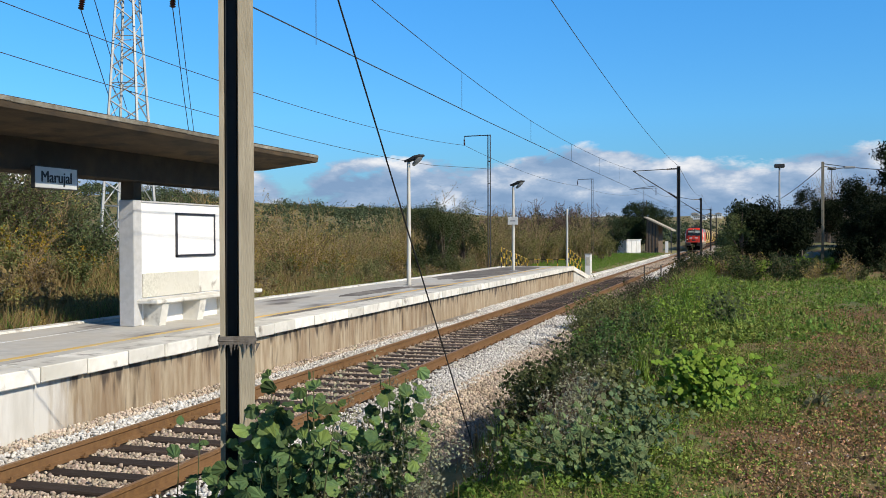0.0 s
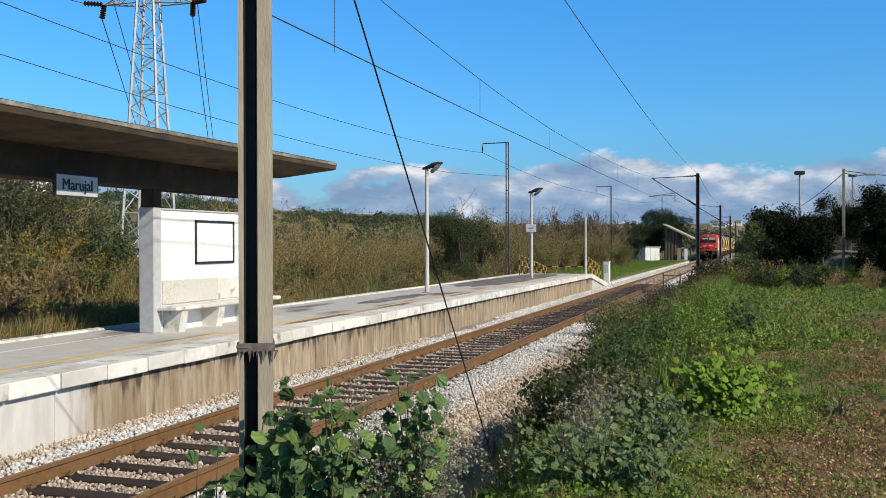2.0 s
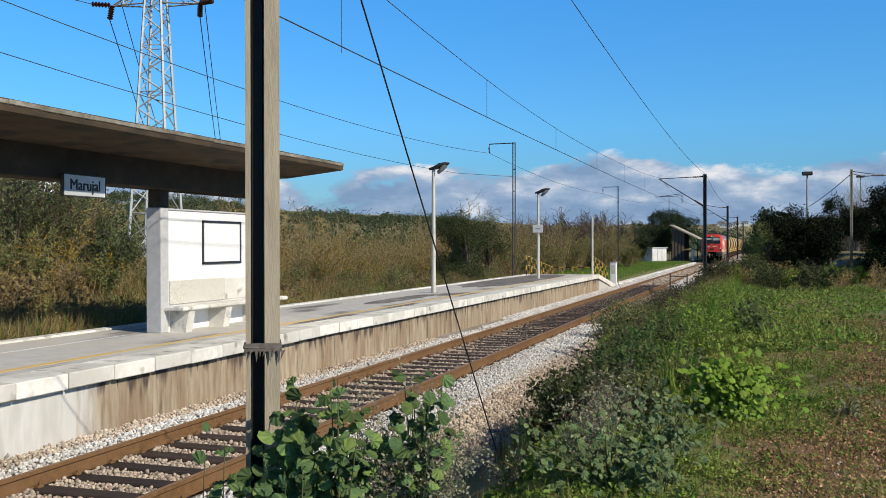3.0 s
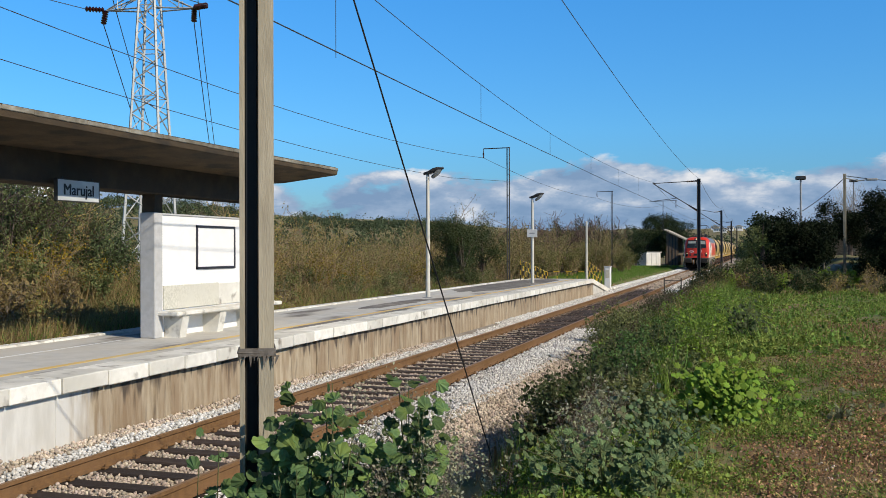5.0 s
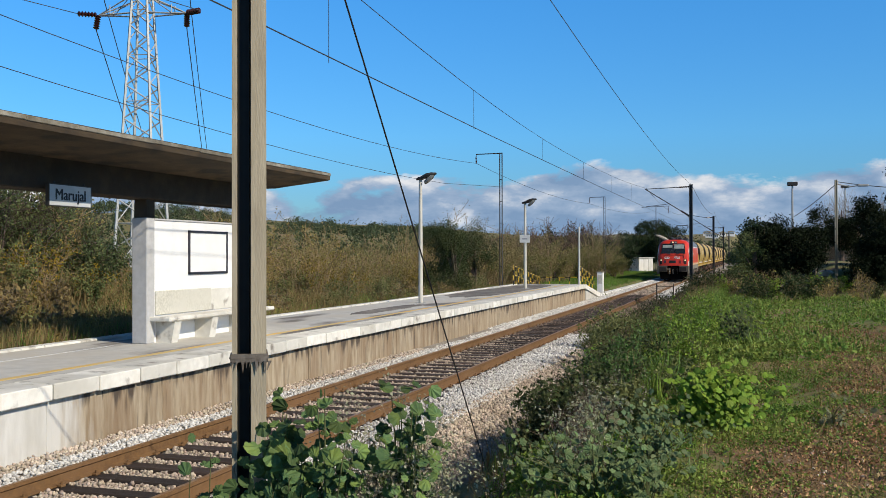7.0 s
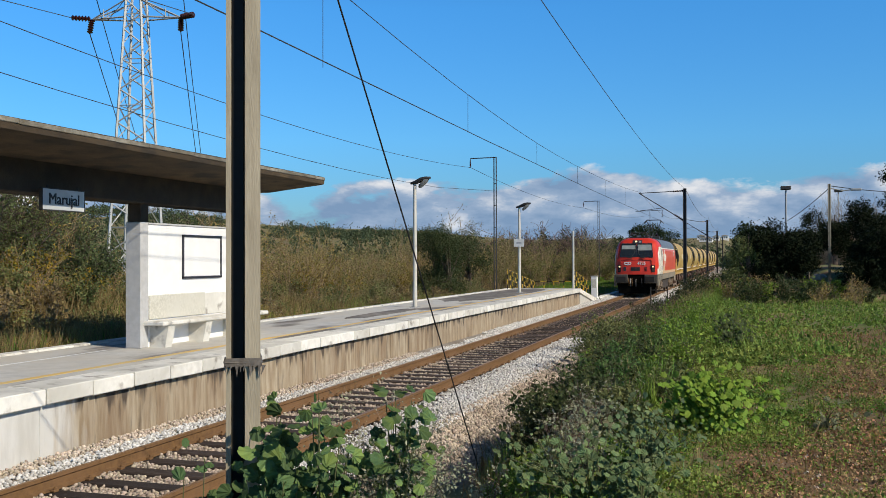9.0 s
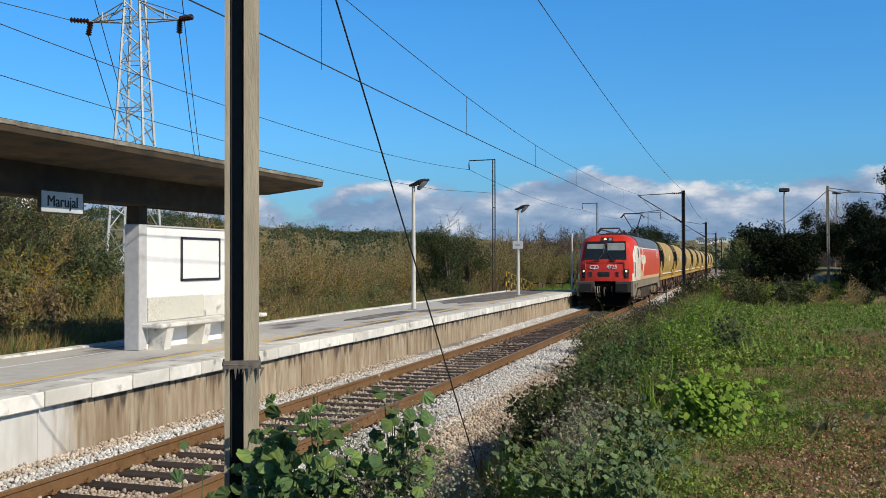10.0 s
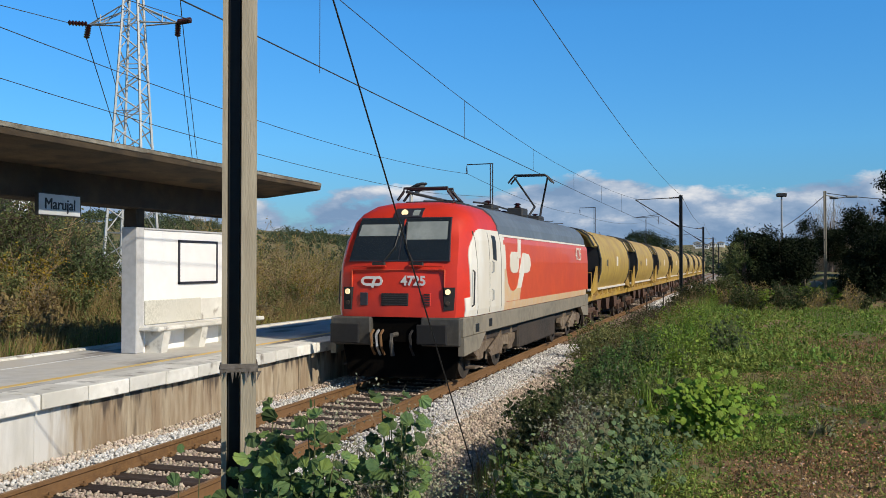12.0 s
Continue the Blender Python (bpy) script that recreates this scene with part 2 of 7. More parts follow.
LAMP_GLASS = mat("pale_lamp_glass", (0.20, 0.22, 0.23), (0.14, 0.155, 0.165), 5, 0.15, spec=0.7)
SIGN_WHITE = mat("white_sign_enamel", (0.72, 0.72, 0.70), (0.66, 0.66, 0.64), 5, 0.5)
INK = mat("black_lettering", (0.015, 0.015, 0.018), (0.02, 0.02, 0.022), 5, 0.6)


# ---- mesh tools ----
def _box_topology():
    corner = [(i & 1, (i >> 1) & 1, (i >> 2) & 1) for i in range(8)]
    faces = []
    for a in range(3):
        for s in (0, 1):
            o = [b for b in range(3) if b != a]
            order = [(0, 0), (1, 0), (1, 1), (0, 1)]
            f = []
            for u, v in order:
                c = [0, 0, 0]
                c[a], c[o[0]], c[o[1]] = s, u, v
                f.append((c[0] + 2 * c[1] + 4 * c[2]) * 3 + a)
            faces.append(f)
    for e in range(3):
        o = [b for b in range(3) if b != e]
        for u in (0, 1):
            for v in (0, 1):
                c = [0, 0, 0]
                c[o[0]], c[o[1]] = u, v
                c1 = c[0] + 2 * c[1] + 4 * c[2]
                c2 = c1 + (1 << e)
                faces.append([c1 * 3 + o[0], c2 * 3 + o[0], c2 * 3 + o[1], c1 * 3 + o[1]])
    for c in range(8):
        faces.append([c * 3, c * 3 + 1, c * 3 + 2])
    pts = []
    for c in corner:
        for a in range(3):
            pts.append(Vector([(1 if c[k] else -1) * (1.0 if k == a else 0.8) for k in range(3)]))
    out = []
    for f in faces:
        n = (pts[f[1]] - pts[f[0]]).cross(pts[f[2]] - pts[f[0]])
        mid = sum((pts[i] for i in f), Vector()) / len(f)
        out.append(f if n.dot(mid) > 0 else f[::-1])
    return corner, out


BOX_CORNERS, BOX_FACES = _box_topology()


class Shape:
    """Collects vertices and faces of one part."""

    def __init__(self):
        self.v, self.f = [], []

    def add(self, verts, faces):
        k = len(self.v)
        self.v += [tuple(p) for p in verts]
        self.f += [[i + k for i in f] for f in faces]
        return self

    def box(self, x0, x1, y0, y1, z0, z1, bevel=0.008, m=None):
        lo, hi = (x0, y0, z0), (x1, y1, z1)
        b = min(bevel, 0.3 * min(x1 - x0, y1 - y0, z1 - z0))
        pts = []
        for c in BOX_CORNERS:
            for a in range(3):
                pts.append([(hi[k] - (0 if k == a else b)) if c[k] else (lo[k] + (0 if k == a else b)) for k in range(3)])
        if m is not None:
            pts = [m @ Vector(p) for p in pts]
        return self.add(pts, BOX_FACES)

    def tube(self, points, r, n=8, caps=True):
        """A round bar through points; r is one radius or one for each point."""
        P = [Vector(p) for p in points]
        rs = r if isinstance(r, (list, tuple)) else [r] * len(P)
        rings, up = [], None
        for i, p in enumerate(P):
            d = (P[min(i + 1, len(P) - 1)] - P[max(i - 1, 0)]).normalized()
            ref = Vector((0, 0, 1)) if abs(d.z) < 0.9 else Vector((1, 0, 0))
            a = d.cross(ref).normalized()
            if up is not None and a.dot(up) < 0:
                a = -a
            up = a
            b = d.cross(a)
            rings.append([p + (a * math.cos(2 * math.pi * k / n) + b * math.sin(2 * math.pi * k / n)) * rs[i] for k in range(n)])
        verts = [v for ring in rings for v in ring]
        faces = [[i * n + k, i * n + (k + 1) % n, (i + 1) * n + (k + 1) % n, (i + 1) * n + k] for i in range(len(P) - 1) for k in range(n)]
        if caps:
            faces += [list(range(n))[::-1], [(len(P) - 1) * n + k for k in range(n)]]
        return self.add(verts, faces)

    def prism(self, outline, axis, a, b):
        """An outline of (u, v) pairs drawn out along axis x, y or z from a to b."""
        def put(u, v, w):
            return {"x": (w, u, v), "y": (u, w, v), "z": (u, v, w)}[axis]
        n = len(outline)
        verts = [put(u, v, a) for u, v in outline] + [put(u, v, b) for u, v in outline]
        faces = [[k, (k + 1) % n, n + (k + 1) % n, n + k] for k in range(n)] + [list(range(n)), list(range(2 * n - 1, n - 1, -1))]
        return self.add(verts, faces)

    def loft(self, sections, close=True, caps=True):
        """A skin over sections of equally many points each."""
        n = len(sections[0])
        verts = [p for s in sections for p in s]
        faces = []
        for i in range(len(sections) - 1):
            for k in range(n if close else n - 1):
                faces.append([i * n + k, i * n + (k + 1) % n, (i + 1) * n + (k + 1) % n, (i + 1) * n + k])
        if caps:
            faces += [list(range(n))[::-1], [(len(sections) - 1) * n + k for k in range(n)]]
        return self.add(verts, faces)

    def disc(self, c, axis, r, h, n=16, r2=None):
        a = Vector(axis).normalized()
        return self.tube([Vector(c) - a * h / 2, Vector(c) + a * h / 2], [r, r if r2 is None else r2], n)


def mesh_of(name, shape, material, smooth=False, fix=True):
    me = bpy.data.meshes.new(name)
    me.from_pydata(shape.v, [], shape.f)
    if fix:
        bm = bmesh.new()
        bm.from_mesh(me)
        bmesh.ops.recalc_face_normals(bm, faces=bm.faces)
        bm.to_mesh(me)
        bm.free()
    if smooth:
        me.polygons.foreach_set("use_smooth", [True] * len(me.polygons))
        me.set_sharp_from_angle(angle=radians(38))
    me.materials.append(material)
    return me


def part(name, shape, material, parent=None, label="", smooth=False, fix=True):
    ob = new(name, mesh_of(name, shape, material, smooth, fix))
    if parent is not None:
        ob.parent = parent
    return tagged(ob, label)


def thing(name, label, category, at=(0, 0, 0), group="", kind="", rz=0):
    ob = new(name)
    ob.matrix_basis = pose(*at, 0, 0, rz)
    return tagged(ob, label, category, group, kind)


def scatter(name, tv, tf, pos, rot, size, material, parent=None, label="", smooth=False):
    """Many small copies of one template, joined into one mesh. size is (n,) or (n, 3)."""
    tv, tf = np.asarray(tv, float), np.asarray(tf, int)
    n, m, k = len(pos), len(tv), tf.shape[1]
    size = np.asarray(size, float)
    if size.ndim == 1:
        size = np.repeat(size[:, None], 3, 1)
    v = np.einsum("nij,nmj->nmi", rot, tv[None] * size[:, None, :]) + np.asarray(pos)[:, None, :]
    f = (tf[None] + (np.arange(n) * m)[:, None, None]).reshape(-1)
    me = bpy.data.meshes.new(name)
    me.vertices.add(n * m)
    me.vertices.foreach_set("co", v.reshape(-1).astype(np.float32))
    me.loops.add(len(f))
    me.loops.foreach_set("vertex_index", f.astype(np.int32))
    me.polygons.add(len(f) // k)
    me.polygons.foreach_set("loop_start", np.arange(0, len(f), k, dtype=np.int32))
    me.update(calc_edges=True)
    if smooth:
        me.polygons.foreach_set("use_smooth", [True] * len(me.polygons))
    me.materials.append(material)
    ob = new(name, me)
    if parent is not None:
        ob.parent = parent
    return tagged(ob, label)


RNG = np.random.default_rng(7)


def turns(n, tilt=math.pi, rng=RNG):
    """n random rotations: a spin about the upright and a lean of up to tilt."""
    s, t, w = rng.uniform(0, 2 * np.pi, n), rng.uniform(0, tilt, n), rng.uniform(0, 2 * np.pi, n)
    cs, ss, ct, st, cw, sw = np.cos(s), np.sin(s), np.cos(t), np.sin(t), np.cos(w), np.sin(w)
    o, z = np.ones(n), np.zeros(n)
    rz = np.stack([cs, -ss, z, ss, cs, z, z, z, o], 1).reshape(-1, 3, 3)
    rx = np.stack([o, z, z, z, ct, -st, z, st, ct], 1).reshape(-1, 3, 3)
    rw = np.stack([cw, -sw, z, sw, cw, z, z, z, o], 1).reshape(-1, 3, 3)
    return np.einsum("nij,njk,nkl->nil", rz, rx, rw)


def smooth01(x, a, b):
    t = np.clip((np.asarray(x, float) - a) / (b - a), 0, 1)
    return t * t * (3 - 2 * t)


# ---- ground ----
TRACK_X, RAIL_R, RAIL_L = -6.48, -5.61, -7.35
EDGE_X, BACK_X, TOP_Z, END_Y = -8.23, -11.75, 0.80, 51.5


def ground_z(x, y):
    """Height of the ground over the rail heads' level."""
    x, y = np.asarray(x, float), np.asarray(y, float)
    right = 0.78 - 0.38 * smooth01(y, 12, 60) - 0.1 * smooth01(y, 60, 120)
    right = right + 1.2 * smooth01(x, 12, 60) + 0.05 * np.sin(x * 1.3 + y * 0.4) + 0.04 * np.sin(y * 0.9 - x * 0.5)
    right = right + 1.5 * smooth01(x, 1.8, 4.5) * smooth01(y, 45, 58)
    left = 0.30 - 0.25 * smooth01(y, 40, 60) - 0.7 * smooth01(-x, 14, 30) + 0.75 * smooth01(-x, 14.2, 17.0) * (1 - smooth01(y, 28, 38))
    bed = -0.52
    k = smooth01(x, -3.6 - 0.25 * smooth01(y, 14, 45), -1.2)
    z = bed * (1 - k) + right * k
    k = smooth01(-x, 8.6, 9.4)
    z = z * (1 - k) + left * k
    far = np.hypot(x, y)
    ang = np.arctan2(-x, np.maximum(y, 1e-3))
    hill = smooth01(far, 190, 520) * np.exp(-((ang - 0.62) / 0.30) ** 2) * 20 + smooth01(far, 300, 900) * 20
    hill = hill * (y > 0) * (0.9 + 0.1 * np.sin(ang * 23) + 0.05 * np.sin(ang * 61))
    return z + hill


GROUND = None


# trodden earth: centre and half-lengths of each bare patch
BARE = [(0.25, 8.0, 0.55, 0.7), (0.95, 8.2, 0.6, 0.9), (1.25, 10.0, 0.6, 0.8), (1.9, 15.0, 0.9, 2.2), (1.2, 12.6, 0.5, 0.5), (2.6, 20, 1.0, 3.0), (0.7, 6.3, 0.5, 0.6), (0.2, 6.9, 0.35, 0.5)]


def ground_material():
    m = mat("grass_and_earth", (0.15, 0.17, 0.045), (0.10, 0.12, 0.03), 1.6, 0.95, 0.8, 24, third=(0.20, 0.16, 0.07), big=0.35)
    nt = m.node_tree
    N, L = nt.nodes.new, nt.links.new
    p = nt.nodes["Principled BSDF"]
    src = p.inputs["Base Color"].links[0].from_socket
    tc, n, r, mx = N("ShaderNodeTexCoord"), N("ShaderNodeTexNoise"), N("ShaderNodeMapRange"), N("ShaderNodeMix")
    n.inputs["Scale"].default_value, n.inputs["Detail"].default_value = 0.55, 7
    L(tc.outputs["Object"], n.inputs["Vector"])
    r.inputs["From Min"].default_value, r.inputs["From Max"].default_value = 0.50, 0.60
    L(n.outputs["Fac"], r.inputs["Value"])
    mx.data_type = "RGBA"
    L(r.outputs[0], mx.inputs[0])
    L(src, mx.inputs[6])
    mx.inputs[7].default_value = (0.24, 0.15, 0.085, 1)
    near = None
    for cx, cy, rx, ry in BARE:
        mp = N("ShaderNodeMapping")
        mp.inputs["Location"].default_value = (-cx / rx, -cy / ry, 0)
        mp.inputs["Scale"].default_value = (1 / rx, 1 / ry, 0)
        L(tc.outputs["Object"], mp.inputs[0])
        d = N("ShaderNodeVectorMath")
        d.operation = "LENGTH"
        L(mp.outputs[0], d.inputs[0])
        if near is None:
            near = d.outputs["Value"]
        else:
            mn = N("ShaderNodeMath")
            mn.operation = "MINIMUM"
            L(near, mn.inputs[0])
            L(d.outputs["Value"], mn.inputs[1])
            near = mn.outputs[0]
    n2, ad, r2, mx2, earth = N("ShaderNodeTexNoise"), N("ShaderNodeMath"), N("ShaderNodeMapRange"), N("ShaderNodeMix"), N("ShaderNodeMix")
    n2.inputs["Scale"].default_value, n2.inputs["Detail"].default_value = 3.5, 8
    L(tc.outputs["Object"], n2.inputs["Vector"])
    ad.operation = "MULTIPLY_ADD"
    ad.inputs[1].default_value = 1.6
    L(n2.outputs["Fac"], ad.inputs[0])
    L(near, ad.inputs[2])
    r2.inputs["From Min"].default_value, r2.inputs["From Max"].default_value = 2.25, 1.55
    L(ad.outputs[0], r2.inputs["Value"])
    n3 = N("ShaderNodeTexNoise")
    n3.inputs["Scale"].default_value, n3.inputs["Detail"].default_value = 14, 6
    L(tc.outputs["Object"], n3.inputs["Vector"])
    earth.data_type = mx2.data_type = "RGBA"
    earth.inputs[6].default_value, earth.inputs[7].default_value = (0.07, 0.045, 0.022, 1), (0.25, 0.155, 0.07, 1)
    L(n3.outputs["Fac"], earth.inputs[0])
    L(r2.outputs[0], mx2.inputs[0])
    L(mx.outputs[2], mx2.inputs[6])
    L(earth.outputs[2], mx2.inputs[7])
    L(mx2.outputs[2], p.inputs["Base Color"])
    return m


def build_ground():
    def spread(lo, hi, step, far):
        near = list(np.arange(lo, hi + 1e-6, step))
        d, out_hi, out_lo = step, [], []
        v = hi
        while v < far:
            d *= 1.22
            v += d
            out_hi.append(v)
        d, v = step, lo
        while v > -far:
            d *= 1.22
            v -= d
            out_lo.append(v)
        return np.array(out_lo[::-1] + near + out_hi)
    xs, ys = spread(-14, 8, 0.25, 3500), spread(-6, 60, 0.5, 3500)
    X, Y = np.meshgrid(xs, ys, indexing="ij")
    Z = ground_z(X, Y) + RNG.normal(0, 0.015, X.shape) * (np.hypot(X, Y) < 80)
    n, m = X.shape
    verts = np.stack([X, Y, Z], -1).reshape(-1, 3)
    i, j = np.meshgrid(np.arange(n - 1), np.arange(m - 1), indexing="ij")
    k = (i * m + j).reshape(-1)
    faces = np.stack([k, k + m, k + m + 1, k + 1], 1)
    ob = scatter("ground", verts, faces, np.zeros((1, 3)), np.eye(3)[None], np.ones(1), ground_material(), smooth=True)
    tagged(ob, "uneven ground with green grass and bare reddish earth", "ground", kind="structure")
    return ob


GROUND = build_ground()


# ---- ballast, rails and sleepers ----
def ballast_profile(x):
    """Height of the stone bed across the track."""
    return float(np.interp(x, [-8.25, -7.9, -7.0, -5.9, -5.0, -4.55, -3.75, -3.2], [-0.05, -0.10, -0.215, -0.215, -0.17, -0.20, -0.47, -0.62]))


def build_track():
    bed = Shape()
    xs = [-8.32, -7.9, -7.0, -5.9, -5.0, -4.55, -4.1, -3.75, -3.0]
    ys = list(np.arange(-12, 80, 1.0)) + list(np.arange(80, 420, 10.0))
    verts = [(x, y, ballast_profile(x) - 0.02) for y in ys for x in xs]
    n = len(xs)
    faces = [[i * n + k, i * n + k + 1, (i + 1) * n + k + 1, (i + 1) * n + k] for i in range(len(ys) - 1) for k in range(n - 1)]
    bed.add(verts, faces)
    tagged(part("ballast_bed", bed, BALLAST_BED), "bed of crushed stone under the track", "ballast", kind="structure")
    track = thing("railway_track", "single track with rusty rails on dark timber sleepers", "track", kind="structure")
    prof = [(-0.036, 0), (-0.036, -0.03), (-0.012, -0.045), (-0.010, -0.125), (-0.068, -0.148), (-0.068, -0.16), (0.068, -0.16), (0.068, -0.148),
            (0.010, -0.125), (0.012, -0.045), (0.036, -0.03), (0.036, 0), (0.028, 0.004), (-0.028, 0.004)]
    for x in (RAIL_R, RAIL_L):
        s = Shape()
        s.loft([[(x + u, y, v) for u, v in prof] for y in (-12, 100, 420)])
        rail = part("rail", s, RUST, track)
        part("rail_head", Shape().box(x - 0.024, x + 0.024, -12, 420, 0.004, 0.008, 0.001), RAIL_TOP, rail)
    s = Shape().box(-1.3, 1.3, -0.125, 0.125, -0.18, 0.0, 0.015)
    me = mesh_of("sleeper", s, TIMBER)
    clip = Shape()
    y, rnd = -3.0, random.Random(3)
    for k in range(290):
        ob = new("sleeper", me)
        ob.parent = track
        ob.matrix_basis = pose(TRACK_X + rnd.uniform(-0.03, 0.03), y, -0.165 + rnd.uniform(-0.008, 0.006), 0, 0, rnd.uniform(-0.8, 0.8))
        if y < 60:
            for x in (RAIL_R, RAIL_L):
                for sgn in (-1, 1):
                    clip.box(x + sgn * 0.09 - 0.035, x + sgn * 0.09 + 0.035, y - 0.04, y + 0.04, -0.165, -0.135, 0.006)
                    clip.tube([(x + sgn * 0.10, y, -0.14), (x + sgn * 0.10, y, -0.105)], 0.014, 6)
        y += 0.6
    tagged(part("rail_fastening", clip, RUST, track, fix=False), kind="stuff")
    joint = Shape()
    for x, yy in ((RAIL_R, 33.5), (RAIL_L, 33.5), (RAIL_R, 15.4)):
        for sg in (-1, 1):
            joint.box(x + sg * 0.022 - 0.01, x + sg * 0.022 + 0.01, yy - 0.28, yy + 0.28, -0.12, -0.05, 0.004)
    part("fishplate", joint, RUST, track)


build_track()

PH = (1 + 5 ** 0.5) / 2
ICO_V = np.array([(-1, PH, 0), (1, PH, 0), (-1, -PH, 0), (1, -PH, 0), (0, -1, PH), (0, 1, PH), (0, -1, -PH), (0, 1, -PH),
                  (PH, 0, -1), (PH, 0, 1), (-PH, 0, -1), (-PH, 0, 1)]) / 1.9
ICO_F = [(0, 11, 5), (0, 5, 1), (0, 1, 7), (0, 7, 10), (0, 10, 11), (1, 5, 9), (5, 11, 4), (11, 10, 2), (10, 7, 6), (7, 1, 8),
         (3, 9, 4), (3, 4, 2), (3, 2, 6), (3, 6, 8), (3, 8, 9), (4, 9, 5), (2, 4, 11), (6, 2, 10), (8, 6, 7), (9, 8, 1)]
OCT_V = [(1, 0, 0), (-1, 0, 0), (0, 1, 0), (0, -1, 0), (0, 0, 1), (0, 0, -1)]
OCT_F = [(0, 2, 4), (2, 1, 4), (1, 3, 4), (3, 0, 4), (2, 0, 5), (1, 2, 5), (3, 1, 5), (0, 3, 5)]


def ballast_field(name, label, material, bands, y0, y1, per_m, ico, rmin, rmax):
    """Loose stones over stretches of the bed; each band is (x0, x1, share)."""
    rng = np.random.default_rng(len(name) + int(y0))
    xs, ys = [], []
    for a, b, share in bands:
        k = int((y1 - y0) * (b - a) * per_m * share)
        xs.append(rng.uniform(a, b, k))
        ys.append(rng.uniform(y0, y1, k))
    x, y = np.concatenate(xs), np.concatenate(ys)
    if name.startswith("crib"):
        ok = np.abs((y + 3.3) % 0.6 - 0.3) > 0.135
        x, y = x[ok], y[ok]
    n = len(x)
    z = np.interp(x, [-8.25, -7.9, -7.0, -5.9, -5.0, -4.55, -3.75, -3.2], [-0.05, -0.10, -0.212, -0.212, -0.17, -0.20, -0.47, -0.62])
    r = rng.uniform(rmin, rmax, n)
    size = r[:, None] * rng.uniform(0.65, 1.25, (n, 3))
    tv = (ICO_V if ico else np.array(OCT_V, float)) * rng.uniform(0.85, 1.12, (12 if ico else 6, 1))
    pos = np.stack([x, y, z + r * 0.1 + rng.normal(0, 0.012, n)], 1)
    ob = scatter(name, tv, ICO_F if ico else OCT_F, pos, turns(n, rng=rng), size, material)
    return tagged(ob, label, "ballast", kind="stuff")


SHOULDERS = [(-7.98, -7.42, 1.0), (-5.52, -4.45, 1.0)]
CRIBS = [(-7.28, -5.68, 1.0)]
SLOPE = [(-8.22, -7.96, 1.0), (-4.6, -3.0, 1.0)]
for nm, lb, mt, bands in (("pale_ballast", "pale grey fresh ballast stones beside the rails", STONE_WHITE, SHOULDERS),
                          ("crib_ballast", "brownish ballast stones between the sleepers", STONE_CRIB, CRIBS),
                          ("shoulder_ballast", "tan ballast stones on the sloping shoulder", STONE_TAN, SLOPE)):
    ballast_field(nm, lb, mt, bands, 6.5, 14, 900, True, 0.017, 0.032)
    ballast_field(nm, lb, mt, bands, 14, 24, 760, False, 0.019, 0.036)
ballast_field("pale_ballast", "pale grey fresh ballast stones beside the rails", STONE_WHITE, SHOULDERS, 24, 31, 330, False, 0.028, 0.05)
ballast_field("pale_ballast", "pale ballast stones along the platform wall", STONE_WHITE, [(-8.22, -7.42, 1.0)], 31, 60, 330, False, 0.028, 0.05)
ballast_field("crib_ballast", "brownish ballast stones between the sleepers", STONE_CRIB, CRIBS, 24, 30, 420, False, 0.02, 0.035)
ballast_field("crib_ballast", "dark fouled ballast between the sleepers", STONE_FOUL, CRIBS, 30, 62, 330, False, 0.02, 0.036)
ballast_field("shoulder_ballast", "tan ballast stones on the sloping shoulder", STONE_TAN, SLOPE[1:], 24, 34, 330, False, 0.028, 0.05)
ballast_field("fouled_ballast", "dark fouled ballast on the weedy shoulder", STONE_FOUL, [(-5.52, -3.0, 1.0)], 31, 60, 210, False, 0.028, 0.05)
ballast_field("pale_ballast", "pale ballast stones further up the line", STONE_WHITE, [(-8.22, -7.42, 1.0), (-5.52, -3.6, 1.0)], 60, 120, 70, False, 0.06, 0.10)
ballast_field("crib_ballast", "brownish ballast between the sleepers further up the line", STONE_CRIB, CRIBS, 62, 120, 70, False, 0.06, 0.10)

# ---- platform ----
def lettering(name, words, size, material, parent, m, label="", depth=0.004, bold=0.0):
    """Flat words as a mesh, by the built-in font, centred on the pose m."""
    cu = bpy.data.curves.new(name, "FONT")
    cu.body, cu.size, cu.extrude, cu.offset = words, size, depth, bold
    cu.align_x, cu.align_y = "CENTER", "CENTER"
    tmp = bpy.data.objects.new(name, cu)
    scene.collection.objects.link(tmp)
    dg = bpy.context.evaluated_depsgraph_get()
    me = bpy.data.meshes.new_from_object(tmp.evaluated_get(dg))
    bpy.data.objects.remove(tmp)
    me.transform(m)
    me.materials.clear()
    me.materials.append(material)
    ob = new(name, me)
    ob.parent = parent
    return tagged(ob, label)


FACE_EAST = Matrix(((0, 0, 1, 0), (1, 0, 0, 0), (0, 1, 0, 0), (0, 0, 0, 1)))
FACE_SOUTH = Matrix(((1, 0, 0, 0), (0, 0, -1, 0), (0, 1, 0, 0), (0, 0, 0, 1)))


